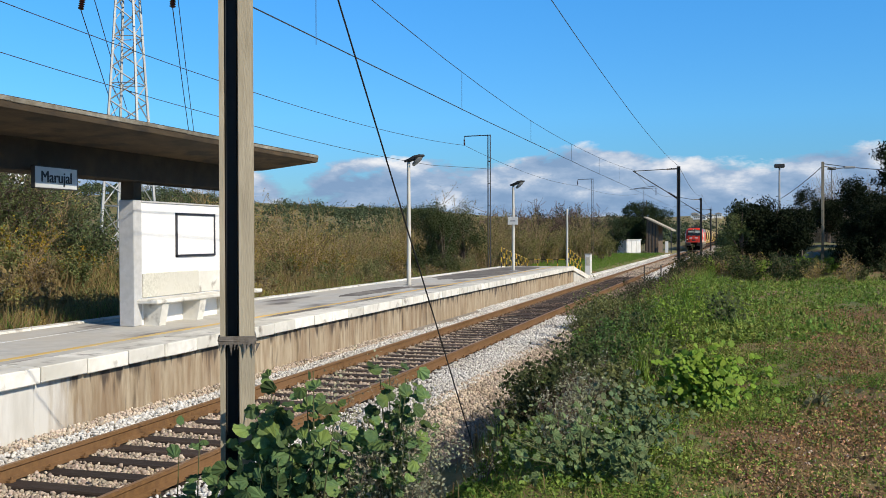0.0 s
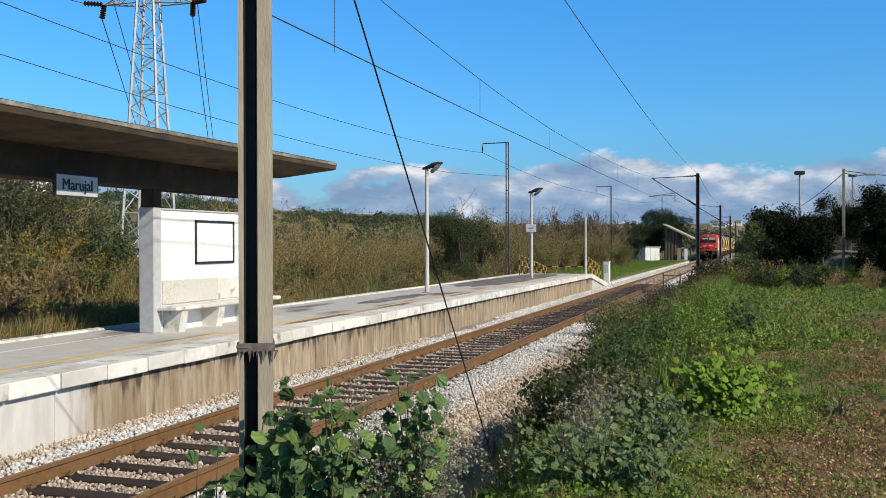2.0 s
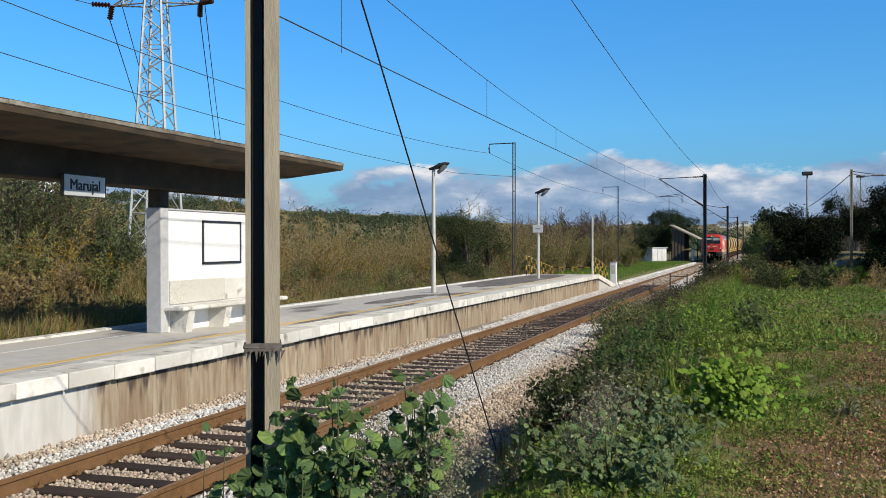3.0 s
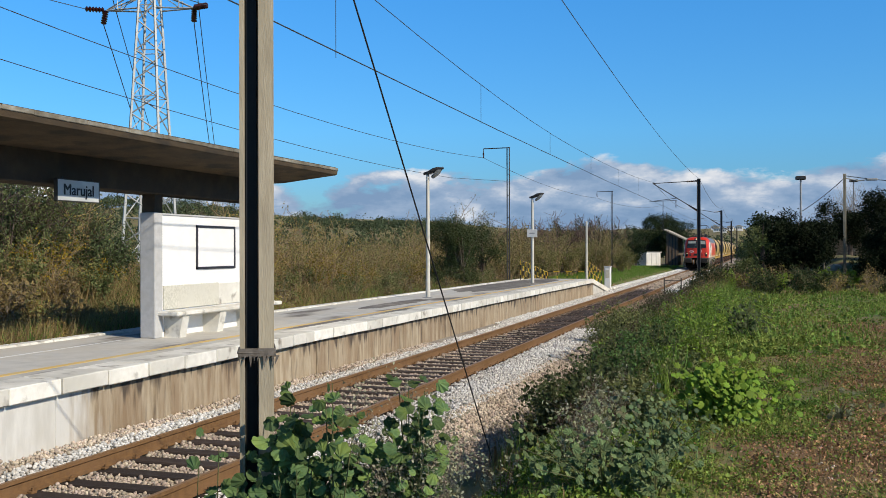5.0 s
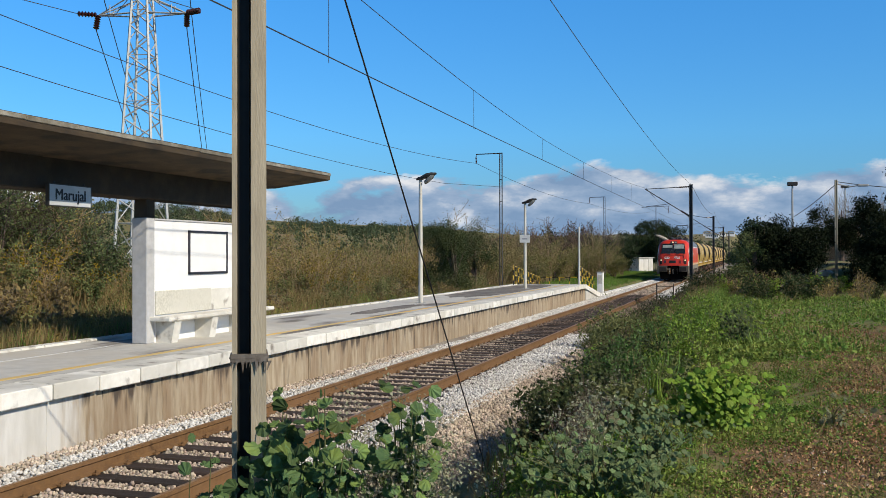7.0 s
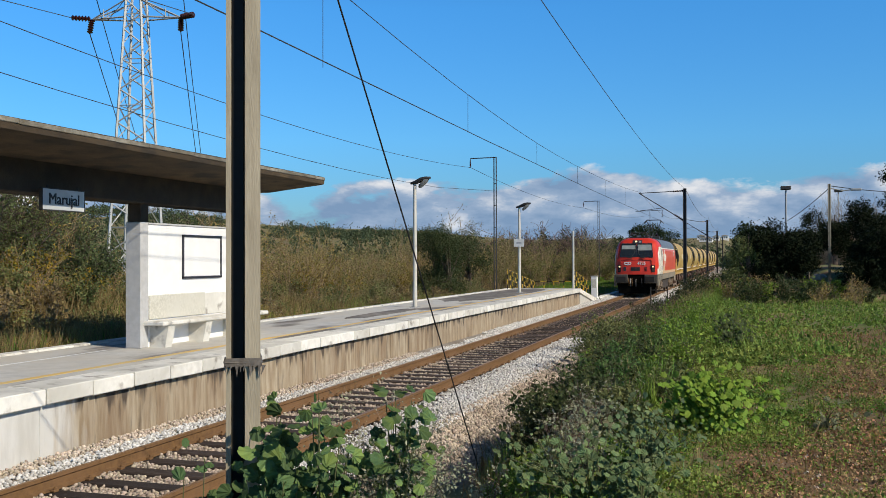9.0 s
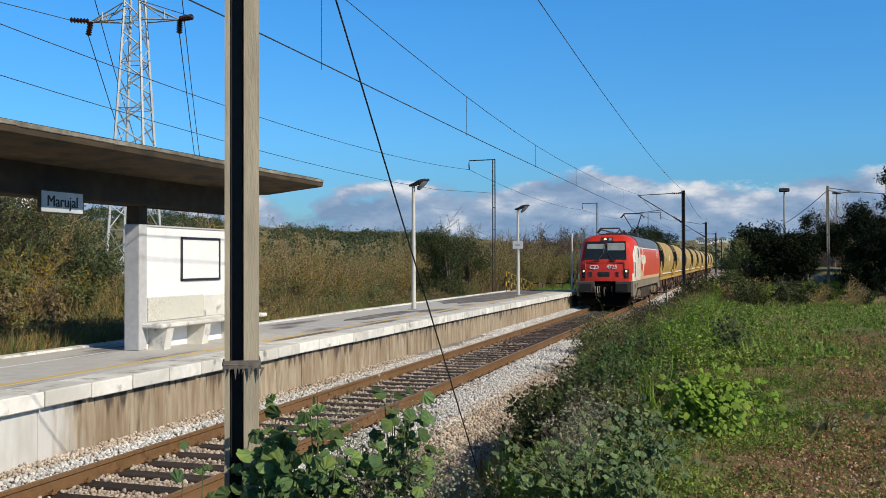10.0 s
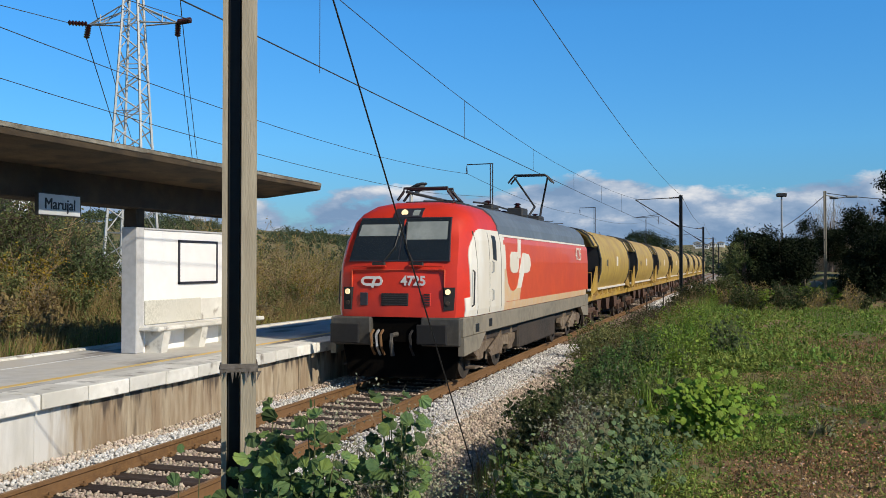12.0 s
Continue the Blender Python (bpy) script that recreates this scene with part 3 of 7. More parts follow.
def fading_whitewash():
    """The stained wall with the last of the whitewash wearing off along it in ragged upright streaks."""
    m = WALL_CONCRETE.copy()
    m.name = "fading_whitewash"
    nt = m.node_tree
    N, L = nt.nodes.new, nt.links.new
    p = nt.nodes["Principled BSDF"]
    src = p.inputs["Base Color"].links[0].from_socket
    tc, sp, mp, n, ad, r, mx = (N("ShaderNodeTexCoord"), N("ShaderNodeSeparateXYZ"), N("ShaderNodeMapping"), N("ShaderNodeTexNoise"),
                                N("ShaderNodeMath"), N("ShaderNodeMapRange"), N("ShaderNodeMix"))
    L(tc.outputs["Object"], sp.inputs[0])
    mp.inputs["Scale"].default_value = (1, 1, 0.16)
    L(tc.outputs["Object"], mp.inputs[0])
    n.inputs["Scale"].default_value, n.inputs["Detail"].default_value = 7, 6
    L(mp.outputs[0], n.inputs["Vector"])
    ad.operation = "MULTIPLY_ADD"
    ad.inputs[1].default_value = 0.55
    L(sp.outputs["Y"], ad.inputs[0])
    L(n.outputs["Fac"], ad.inputs[2])
    r.inputs["From Min"].default_value, r.inputs["From Max"].default_value = 0.32, -0.12
    L(ad.outputs[0], r.inputs["Value"])
    mx.data_type = "RGBA"
    L(r.outputs[0], mx.inputs[0])
    L(src, mx.inputs[6])
    mx.inputs[7].default_value = (0.60, 0.59, 0.56, 1)
    L(mx.outputs[2], p.inputs["Base Color"])
    return m


def build_platform():
    pf = thing("platform", "concrete railway platform with pale coping and stained wall", "platform", kind="structure")
    part("platform_surface", Shape().box(BACK_X + 0.12, EDGE_X - 0.55, -10, END_Y, 0.2, TOP_Z, 0.01), PAVING, pf)
    rnd = random.Random(5)
    # coping blocks along the edge
    s = Shape().box(-0.56, 0.06, -0.438, 0.438, -0.20, 0.0, 0.012)
    me = mesh_of("coping_block", s, COPING)
    y = -9.35
    while y < END_Y - 0.4:
        ob = new("coping_block", me)
        ob.parent = pf
        ob.matrix_basis = pose(EDGE_X + rnd.uniform(-0.008, 0.008), y, TOP_Z + 0.004 + rnd.uniform(-0.004, 0.006), 0, rnd.uniform(-0.3, 0.3), rnd.uniform(-0.15, 0.15))
        y += 0.9
    # wall panels, whitewashed at the near end
    clean = mesh_of("wall_panel", Shape().box(-0.25, 0, -0.97, 0.97, -0.6, TOP_Z - 0.205, 0.012), WHITEWASH)
    dirty = mesh_of("wall_panel", Shape().box(-0.25, 0, -1.248, 1.248, -0.6, TOP_Z - 0.205, 0.004), WALL_CONCRETE)
    worn = mesh_of("wall_panel", Shape().box(-0.25, 0, -1.248, 1.248, -0.6, TOP_Z - 0.205, 0.004), fading_whitewash())
    y = -7.55
    while y < 9.9:
        ob = new("wall_panel", clean)
        ob.parent = pf
        ob.matrix_basis = pose(EDGE_X - 0.05 + rnd.uniform(-0.01, 0.01), y + 0.97, 0)
        y += 1.95
    edge = y
    while y < END_Y - 1:
        ob = new("wall_panel", worn if y == edge else dirty)
        ob.parent = pf
        ob.matrix_basis = pose(EDGE_X - 0.05 + rnd.uniform(-0.012, 0.012), y + 1.25, 0)
        y += 2.5
    # back kerb
    s = Shape().box(-0.12, 0.12, -0.993, 0.993, -0.6, 0.035, 0.015)
    me = mesh_of("back_kerb", s, COPING)
    y = -9.0
    while y < END_Y - 0.5:
        ob = new("back_kerb", me)
        ob.parent = pf
        ob.matrix_basis = pose(BACK_X + rnd.uniform(-0.01, 0.01), y, TOP_Z)
        y += 2.0
    part("safety_line", Shape().box(-9.21, -9.06, -10, END_Y - 1, TOP_Z, TOP_Z + 0.004, 0.001), YELLOW_LINE, pf, "worn yellow safety line")
    part("safety_line", Shape().box(-10.72, -10.67, -10, 14.6, TOP_Z, TOP_Z + 0.004, 0.001), SIGN_WHITE, pf, "faint white line")
    rp = random.Random(8)
    for x0, x1, y0, y1 in ((-10.45, -9.7, 24.0, 29.5), (-11.5, -9.35, 34.5, 50.5)):
        n = 26
        ring = []
        for k in range(n):
            a = 2 * math.pi * k / n
            c, s_ = math.cos(a), math.sin(a)
            q = (abs(c) ** 3.5 + abs(s_) ** 3.5) ** (-1 / 3.5) * rp.uniform(0.86, 1.04)
            ring.append(((x0 + x1) / 2 + (x1 - x0) / 2 * c * q, (y0 + y1) / 2 + (y1 - y0) / 2 * s_ * q))
        part("repair_patch", Shape().prism(ring, "z", TOP_Z - 0.01, TOP_Z + 0.004), ASPHALT, pf, "dark worn asphalt patch")
    # ramp at the far end
    r = Shape().prism([(END_Y, -0.5), (END_Y + 5.5, -0.5), (END_Y + 5.5, 0.02), (END_Y, TOP_Z)], "x", BACK_X, EDGE_X - 0.02)
    part("end_ramp", r, PAVING, pf)
    e = Shape().prism([(END_Y - 0.5, TOP_Z - 0.2), (END_Y + 5.6, -0.2), (END_Y + 5.6, 0.06), (END_Y - 0.5, TOP_Z + 0.012)], "x", EDGE_X - 0.3, EDGE_X + 0.06)
    part("ramp_edge", e, COPING, pf)


build_platform()


def build_shelter():
    sh = thing("platform_shelter", "concrete platform shelter with flat canopy and white wall", "shelter", (-10.3, 15.0, TOP_Z))
    ox, oy, oz = 10.3, -15.0, -TOP_Z

    def B(*a, bevel=0.01):
        return Shape().box(a[0] + ox, a[1] + ox, a[2] + oy, a[3] + oy, a[4] + oz, a[5] + oz, bevel)
    part("end_pillar", B(-10.60, -10.28, 15.02, 15.26, TOP_Z, 3.07, bevel=0.015), GREY_RENDER, sh, "grey rendered end pillar")
    part("end_pillar", B(-10.60, -10.28, 19.15, 19.4, TOP_Z, 3.07, bevel=0.015), GREY_RENDER, sh)
    part("back_wall", B(-10.55, -10.30, 15.26, 19.15, TOP_Z, 3.03), WHITE_PAINT, sh, "white painted wall panel")
    part("wall_cap", B(-10.58, -10.28, 15.26, 19.15, 3.03, 3.065, bevel=0.006), GREY_RENDER, sh)
    part("speckled_panel", B(-10.30, -10.27, 15.28, 17.18, 1.30, 1.74, bevel=0.01), SPECKLED, sh, "speckled terrazzo back panel")
    part("cream_panel", B(-10.30, -10.28, 17.19, 19.14, 1.30, 1.72, bevel=0.005), COPING, sh)
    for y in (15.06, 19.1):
        part("column", B(-10.58, -10.32, y, y + 0.26, 3.065, 3.42), BEAM_CONCRETE, sh, "concrete column darkened for canopy shade")
    part("beam", B(-10.75, -10.25, 8.7, 19.25, 3.40, 4.02, bevel=0.02), BEAM_CONCRETE, sh, "concrete beam darkened for canopy shade")
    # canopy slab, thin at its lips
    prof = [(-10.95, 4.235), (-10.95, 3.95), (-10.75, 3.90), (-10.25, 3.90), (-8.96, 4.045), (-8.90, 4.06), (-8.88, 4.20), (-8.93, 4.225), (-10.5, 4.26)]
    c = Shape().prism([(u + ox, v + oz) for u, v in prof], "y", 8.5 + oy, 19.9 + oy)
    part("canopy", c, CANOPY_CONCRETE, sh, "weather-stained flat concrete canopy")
    lip = Shape()
    rnd = random.Random(2)
    y = 8.5
    while y < 19.8:
        ln = rnd.uniform(0.5, 1.3)
        lip.box(-8.905 + ox, -8.872 + ox, y + oy, min(y + ln, 19.9) - 0.004 + oy, 4.135 + oz + rnd.uniform(0, 0.012), 4.205 + oz + rnd.uniform(-0.006, 0.006), 0.008)
        y += ln
    part("canopy_lip", lip, LICHEN, sh, "lichen-grey canopy edge")
    r = np.random.default_rng(9)
    k = 900
    ym = 8.5 + oy + 11.4 * r.uniform(0, 1, k)
    pm = np.stack([-8.885 + ox - np.abs(r.normal(0, 0.03, k)), ym, 4.200 + oz + r.uniform(-0.014, 0.008, k)], 1)
    keep = np.sin(ym * 3.7) + np.sin(ym * 9.1) + r.normal(0, 0.7, k) > 0.1
    pm = pm[keep]
    tagged(scatter("moss", ICO_V, ICO_F, pm, turns(len(pm), rng=r), r.uniform(0.006, 0.018, len(pm)), MOSS, sh), "dark moss on the canopy's rim", kind="stuff")
    # notice frame
    fr = Shape()
    y0, y1, z0, z1 = 16.38, 17.83, 2.02, 2.87
    for a in ((y0, y1, z1 - 0.045, z1), (y0, y1, z0, z0 + 0.045), (y0, y0 + 0.04, z0, z1), (y1 - 0.04, y1, z0, z1)):
        fr.box(-10.30 + ox, -10.265 + ox, a[0] + oy, a[1] + oy, a[2] + oz, a[3] + oz, 0.004)
    part("notice_frame", fr, DARK_FRAME, sh, "black empty notice frame")
    part("notice_board", B(-10.30, -10.285, y0 + 0.03, y1 - 0.03, z0 + 0.03, z1 - 0.03, bevel=0.002), WHITE_PAINT, sh)
    # bench
    part("bench_seat", B(-10.30, -9.86, 15.10, 19.12, 1.20, 1.28, bevel=0.02), COPING, sh, "pale concrete bench seat")
    for y in (15.32, 16.62, 17.92):
        s = Shape().prism([(-10.3 + ox, TOP_Z + oz), (-9.98 + ox, TOP_Z + oz), (-9.9 + ox, 1.2 + oz), (-10.3 + ox, 1.2 + oz)], "y", y + oy, y + 0.22 + oy)
        part("bench_support", s, COPING, sh)
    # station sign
    sg = thing("station_sign", "white station name sign under the canopy, greyed for its shade", "sign", (-10.1, 12.70, 3.50))
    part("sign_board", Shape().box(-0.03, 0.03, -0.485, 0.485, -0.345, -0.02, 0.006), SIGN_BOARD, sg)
    rim = Shape()
    for a in ((-0.50, 0.50, -0.025, -0.01), (-0.50, 0.50, -0.355, -0.34)):
        rim.box(-0.034, 0.034, a[0], a[1], a[2], a[3], 0.003)
    for a in (-0.50, 0.485):
        rim.box(-0.034, 0.034, a, a + 0.015, -0.355, -0.01, 0.003)
    part("sign_rim", rim, DARK_STEEL, sg)
    for y in (-0.35, 0.35):
        part("hanger", Shape().tube([(0, y, -0.02), (0, y, 0.03)], 0.015, 6), DARK_STEEL, sg)
    lettering("sign_lettering", "Marujal", 0.245, INK, sg, Matrix.Translation((0.032, -0.004, -0.18)) @ FACE_EAST)
    lettering("sign_lettering", "Marujal", 0.245, INK, sg, Matrix.Translation((0.0325, 0.004, -0.18)) @ FACE_EAST)


build_shelter()


# ---- lamps, masts and wires ----
def platform_lamp(at, h, sign):
    lp = thing("platform_lamp", "cream steel platform lamp post with a grey lamp head", "street lamp", at, "platform lamps")
    part("post", Shape().tube([(0, 0, 0), (0, 0, 1.2), (0, 0, h)], [0.075, 0.07, 0.055], 10), LAMP_PAINT, lp, smooth=True)
    part("base_plate", Shape().box(-0.14, 0.14, -0.14, 0.14, 0, 0.02, 0.004), STEEL, lp)
    s, sec = Shape(), []
    for k, (w, z0, z1) in enumerate(((0.05, -0.01, 0.07), (0.11, 0.0, 0.13), (0.16, 0.04, 0.22), (0.155, 0.10, 0.25), (0.07, 0.17, 0.23))):
        x = -0.14 + k * 0.17
        sec.append([(x, w * c, h + (z0 + z1) / 2 + (z1 - z0) / 2 * q) for c, q in ((1, 0), (0.75, 0.75), (0, 1), (-0.75, 0.75), (-1, 0), (-0.75, -0.7), (0, -1), (0.75, -0.7))])
    s.loft(sec)
    head = part("lamp_head", s, DARK_STEEL, lp, "dark grey lamp head", smooth=True)
    g, ring = Shape(), [(math.cos(a), math.sin(a)) for a in (k * math.pi / 5 for k in range(10))]
    g.loft([[(0.32 + 0.20 * r * c, 0.135 * r * q, h + 0.095 + 0.16 * r * c - d) for c, q in ring] for r, d in ((1.0, 0.0), (0.92, 0.07), (0.66, 0.125), (0.2, 0.145))])
    part("diffuser", g, LAMP_GLASS, head, "pale glass lamp bowl", smooth=True)
    if sign:
        pl = part("number_plate", Shape().box(-0.24, 0.24, -0.085, -0.06, 2.14, 2.50, 0.005), SIGN_WHITE, lp, "small white sign plate")
        part("sign_bar", Shape().box(-0.12, 0.12, -0.09, -0.084, 2.29, 2.35, 0.001), STEEL, pl)


platform_lamp((-10.3, 30.3, TOP_Z), 4.05, False)
platform_lamp((-9.9, 44.2, TOP_Z), 3.95, True)
ps = thing("platform_post", "slender cream post at the platform's end", "post", (-8.55, 51.2, TOP_Z))
part("post", Shape().tube([(0, 0, 0), (0, 0, 3.0)], [0.06, 0.05], 8), LAMP_PAINT, ps, smooth=True)
part("cap", Shape().tube([(0, 0, 3.0), (0, 0, 3.06)], [0.055, 0.02], 8), LAMP_PAINT, ps)


def concrete_pole():
    z0 = float(ground_z(-3.40, 6.2))
    p = thing("concrete_pole", "tall weathered concrete pole with a deep channel and steel strap", "pole", (-3.40, 6.2, z0), rz=29)
    top = 9.2 - z0
    hw, hd = 0.118, 0.16
    # H-section: two flanges joined by a web, open towards the path
    outline = [(-hw, -hd), (-hw + 0.034, -hd), (-hw + 0.045, 0.09), (hw - 0.112, 0.09), (hw - 0.105, -hd), (hw, -hd), (hw, hd), (-hw, hd)]
    part("shaft", Shape().prism(outline, "z", -0.6, top), POLE_CONCRETE, p, fix=True)
    s = Shape()
    zb = 1.68 - z0
    s.tube([(-hw - 0.006, -hd - 0.006, zb), (hw + 0.006, -hd - 0.006, zb), (hw + 0.006, hd + 0.006, zb), (-hw - 0.006, hd + 0.006, zb), (-hw - 0.006, -hd - 0.006, zb)], 0.012, 6)
    s.box(-hw - 0.012, hw + 0.012, -hd - 0.014, -hd - 0.004, zb - 0.03, zb + 0.03, 0.002)
    s.box(hw + 0.004, hw + 0.012, -hd, hd, zb - 0.03, zb + 0.03, 0.002)
    rnd = random.Random(4)
    for k in range(9):
        x = -hw + k * 0.031
        w = rnd.uniform(0.012, 0.026)
        s.prism([(x, zb - 0.02), (x + w, zb - 0.02), (x + rnd.uniform(-0.012, 0.02), zb - rnd.uniform(0.05, 0.12))], "y", -hd - 0.022, -hd - 0.015)
    part("strap", s, STRAP, p, "ragged cut steel strap")
    # Added black sheets stand for the shade deep in the open channel.
    part("channel_lining", Shape().box(-hw + 0.047, hw - 0.114, 0.07, 0.088, -0.5, top - 0.02, 0.003), BLACK, p, "black sheet for the shade in the pole channel")
    part("channel_lining", Shape().box(-hw + 0.045, -hw + 0.05, -hd + 0.06, 0.07, -0.5, top - 0.02, 0.001), BLACK, p)
    g = thing("guy_wire", "black stay cable from the pole to the ground", "cable", (-3.3, 12.45, float(ground_z(-3.3, 12.45))))
    a = Vector((-3.3, 6.33, 6.06)) - Vector(g.location)
    part("cable", Shape().tube([(0, 0, -0.05), a * 0.5 + Vector((0, 0, -0.03)), a], 0.0085, 8), BLACK, g, smooth=True)
    part("ground_anchor", Shape().tube([(0, 0.03, -0.2), (0, 0, 0.25)], 0.02, 8), RUST, g)


concrete_pole()


def wire(name, label, points, r, group="overhead wires"):
    o = Vector(points[0])
    ob = part(name, Shape().tube([Vector(p) - o for p in points], r, 5), WIRE)
    ob.location = o
    return tagged(ob, label, "wire", group)


def sagging(a, b, drop, n=14):
    a, b = Vector(a), Vector(b)
    return [a.lerp(b, k / n) + Vector((0, 0, -4 * drop * (k / n) * (1 - k / n))) for k in range(n + 1)]


def carrier_z(y):
    k = (y - 36) / 29.75
    return 6.18 + (1.5 if y < 36 else 0.6) * k * k


def overhead_line():
    wire("contact_wire", "contact wire over the track", [(TRACK_X, y, z) for y, z in ((-25, 5.62), (12, 5.62), (25, 5.53), (45, 5.48), (66, 5.5), (125, 5.5), (300, 5.5))], 0.011)
    pts = [(TRACK_X, y, carrier_z(y)) for y in np.arange(-2, 66.1, 3.4)]
    wire("carrier_wire", "carrier wire sagging between the masts", pts, 0.008)
    for k in range(3):
        wire("carrier_wire", "carrier wire sagging between the masts", sagging((TRACK_X, 65.7 + 43 * k, 6.8), (TRACK_X, 108.7 + 43 * k, 6.8), 0.7), 0.012)
    for y in (6.0, 14.45, 23.16, 31.61, 39.93, 48.4, 57.0):
        wire("dropper", "thin dropper between carrier and contact wire", [(TRACK_X, y, 5.5), (TRACK_X, y, carrier_z(y))], 0.006)
    wire("return_wire", "return conductor along the masts", sagging((-3.5, 4, 7.75), (-3.55, 65.7, 6.95), 0.62), 0.009)
    for k in range(3):
        wire("return_wire", "return conductor along the masts", sagging((-3.55, 65.7 + 43 * k, 6.95), (-3.55, 108.7 + 43 * k, 6.7), 0.5), 0.013)
    wire("feeder_wire", "feeder wire on the bracket masts", sagging((-14.4, -28.6, 7.5), (-14.4, 11.7, 7.48), 0.59), 0.011)
    wire("feeder_wire", "feeder wire on the bracket masts", sagging((-14.4, 11.7, 7.48), (-14.4, 52, 7.45), 0.59), 0.011)
    wire("feeder_wire", "lower feeder wire behind the platform", [(-14.4, y, 5.79 + 0.00115 * (y - 35) ** 2) for y in range(-10, 50, 4)] + [(-13.05, 52, 6.12)], 0.010)
    wire("feeder_wire", "feeder wire on the bracket masts", sagging((-14.4, 52, 7.45), (-14.4, 92.3, 7.2), 0.4), 0.012)
    wire("feeder_wire", "feeder wire on the bracket masts", sagging((-14.4, 92.3, 7.2), (-13.6, 145, 8.6), 0.5), 0.014)


overhead_line()


def insulator(parent, a, b, r=0.05, n=5, name="insulator"):
    a, b = Vector(a), Vector(b)
    s, pts, rs = Shape(), [], []
    for k in range(n * 2 + 1):
        pts.append(a.lerp(b, k / (n * 2)))
        rs.append(r if k % 2 else r * 0.45)
    part(name, s.tube(pts, rs, 8), BROWN_PORCELAIN, parent, "brown ribbed insulator")


def catenary_mast(y, top, z0):
    m = thing("catenary_mast", "dark steel catenary mast with a cantilever over the track", "mast", (-3.6, y, z0), "catenary masts")
    h = top - z0
    s = Shape()
    for x in (-0.11, 0.07):
        s.box(x, x + 0.04, -0.12, 0.12, 0, h, 0.004)
    s.box(-0.07, 0.07, -0.012, 0.012, 0, h, 0.002)
    part("post", s, DARK_STEEL, m)
    part("foundation", Shape().box(-0.35, 0.35, -0.35, 0.35, -0.6, 0.06, 0.03), CONCRETE, m)
    tip = (-2.95, 0, 6.72 - z0)
    part("top_tie", Shape().tube([(-0.75, 0, h - 0.18), tip], 0.028, 6), DARK_STEEL, m)
    insulator(m, (-0.1, 0, h - 0.15), (-0.75, 0, h - 0.18), 0.07)
    part("cantilever_tube", Shape().tube([(-0.65, 0, 5.25 - z0), tip], 0.035, 6), DARK_STEEL, m)
    insulator(m, (-0.1, 0, 4.9 - z0), (-0.65, 0, 5.25 - z0), 0.08)
    part("steady_arm", Shape().tube([(-1.4, 0, 5.72 - z0), (-2.9, 0, 5.55 - z0)], 0.02, 6), DARK_STEEL, m)


for y, top, z0 in ((65.7, 6.98, 0.1), (108.7, 6.5, 0.1), (151.7, 6.5, 0.1), (194.7, 6.5, 0.1)):
    catenary_mast(y, top, z0)


def bracket_mast(x, y, z0, top, cross):
    m = thing("bracket_mast", "slim grey steel mast with a side bracket", "mast", (x, y, z0), "bracket masts")
    h = top - z0
    s = Shape()
    for dx in (-0.085, 0.045):
        s.box(dx, dx + 0.04, -0.05, 0.05, 0, h, 0.004)
    for k in range(int(h / 1.2)):
        s.box(-0.05, 0.05, -0.03, 0.03, 0.3 + 1.2 * k, 0.34 + 1.2 * k, 0.003)
    part("post", s, DARK_STEEL, m)
    part("foundation", Shape().box(-0.3, 0.3, -0.3, 0.3, -0.8, 0.08, 0.03), CONCRETE, m)
    if cross:
        part("cross_arm", Shape().tube([(-2.0, 0, h), (2.0, 0, h + 0.15)], 0.04, 6), DARK_STEEL, m)
        insulator(m, (1.8, 0, h + 0.1), (1.8, 0, h - 0.9), 0.07)
    else:
        part("bracket", Shape().tube([(0.05, 0, h - 0.03), (-1.4, 0, h - 0.05), (-1.42, 0, h - 0.25)], 0.03, 6), DARK_STEEL, m)
        insulator(m, (-1.42, 0, h - 0.25), (-1.40, 0, h - 0.55), 0.05, 4)


bracket_mast(-13.0, 52.0, 0.2, 8.0, False)
bracket_mast(-13.0, 92.3, 0.0, 7.85, False)
bracket_mast(-13.0, 145.5, -0.2, 9.3, True)


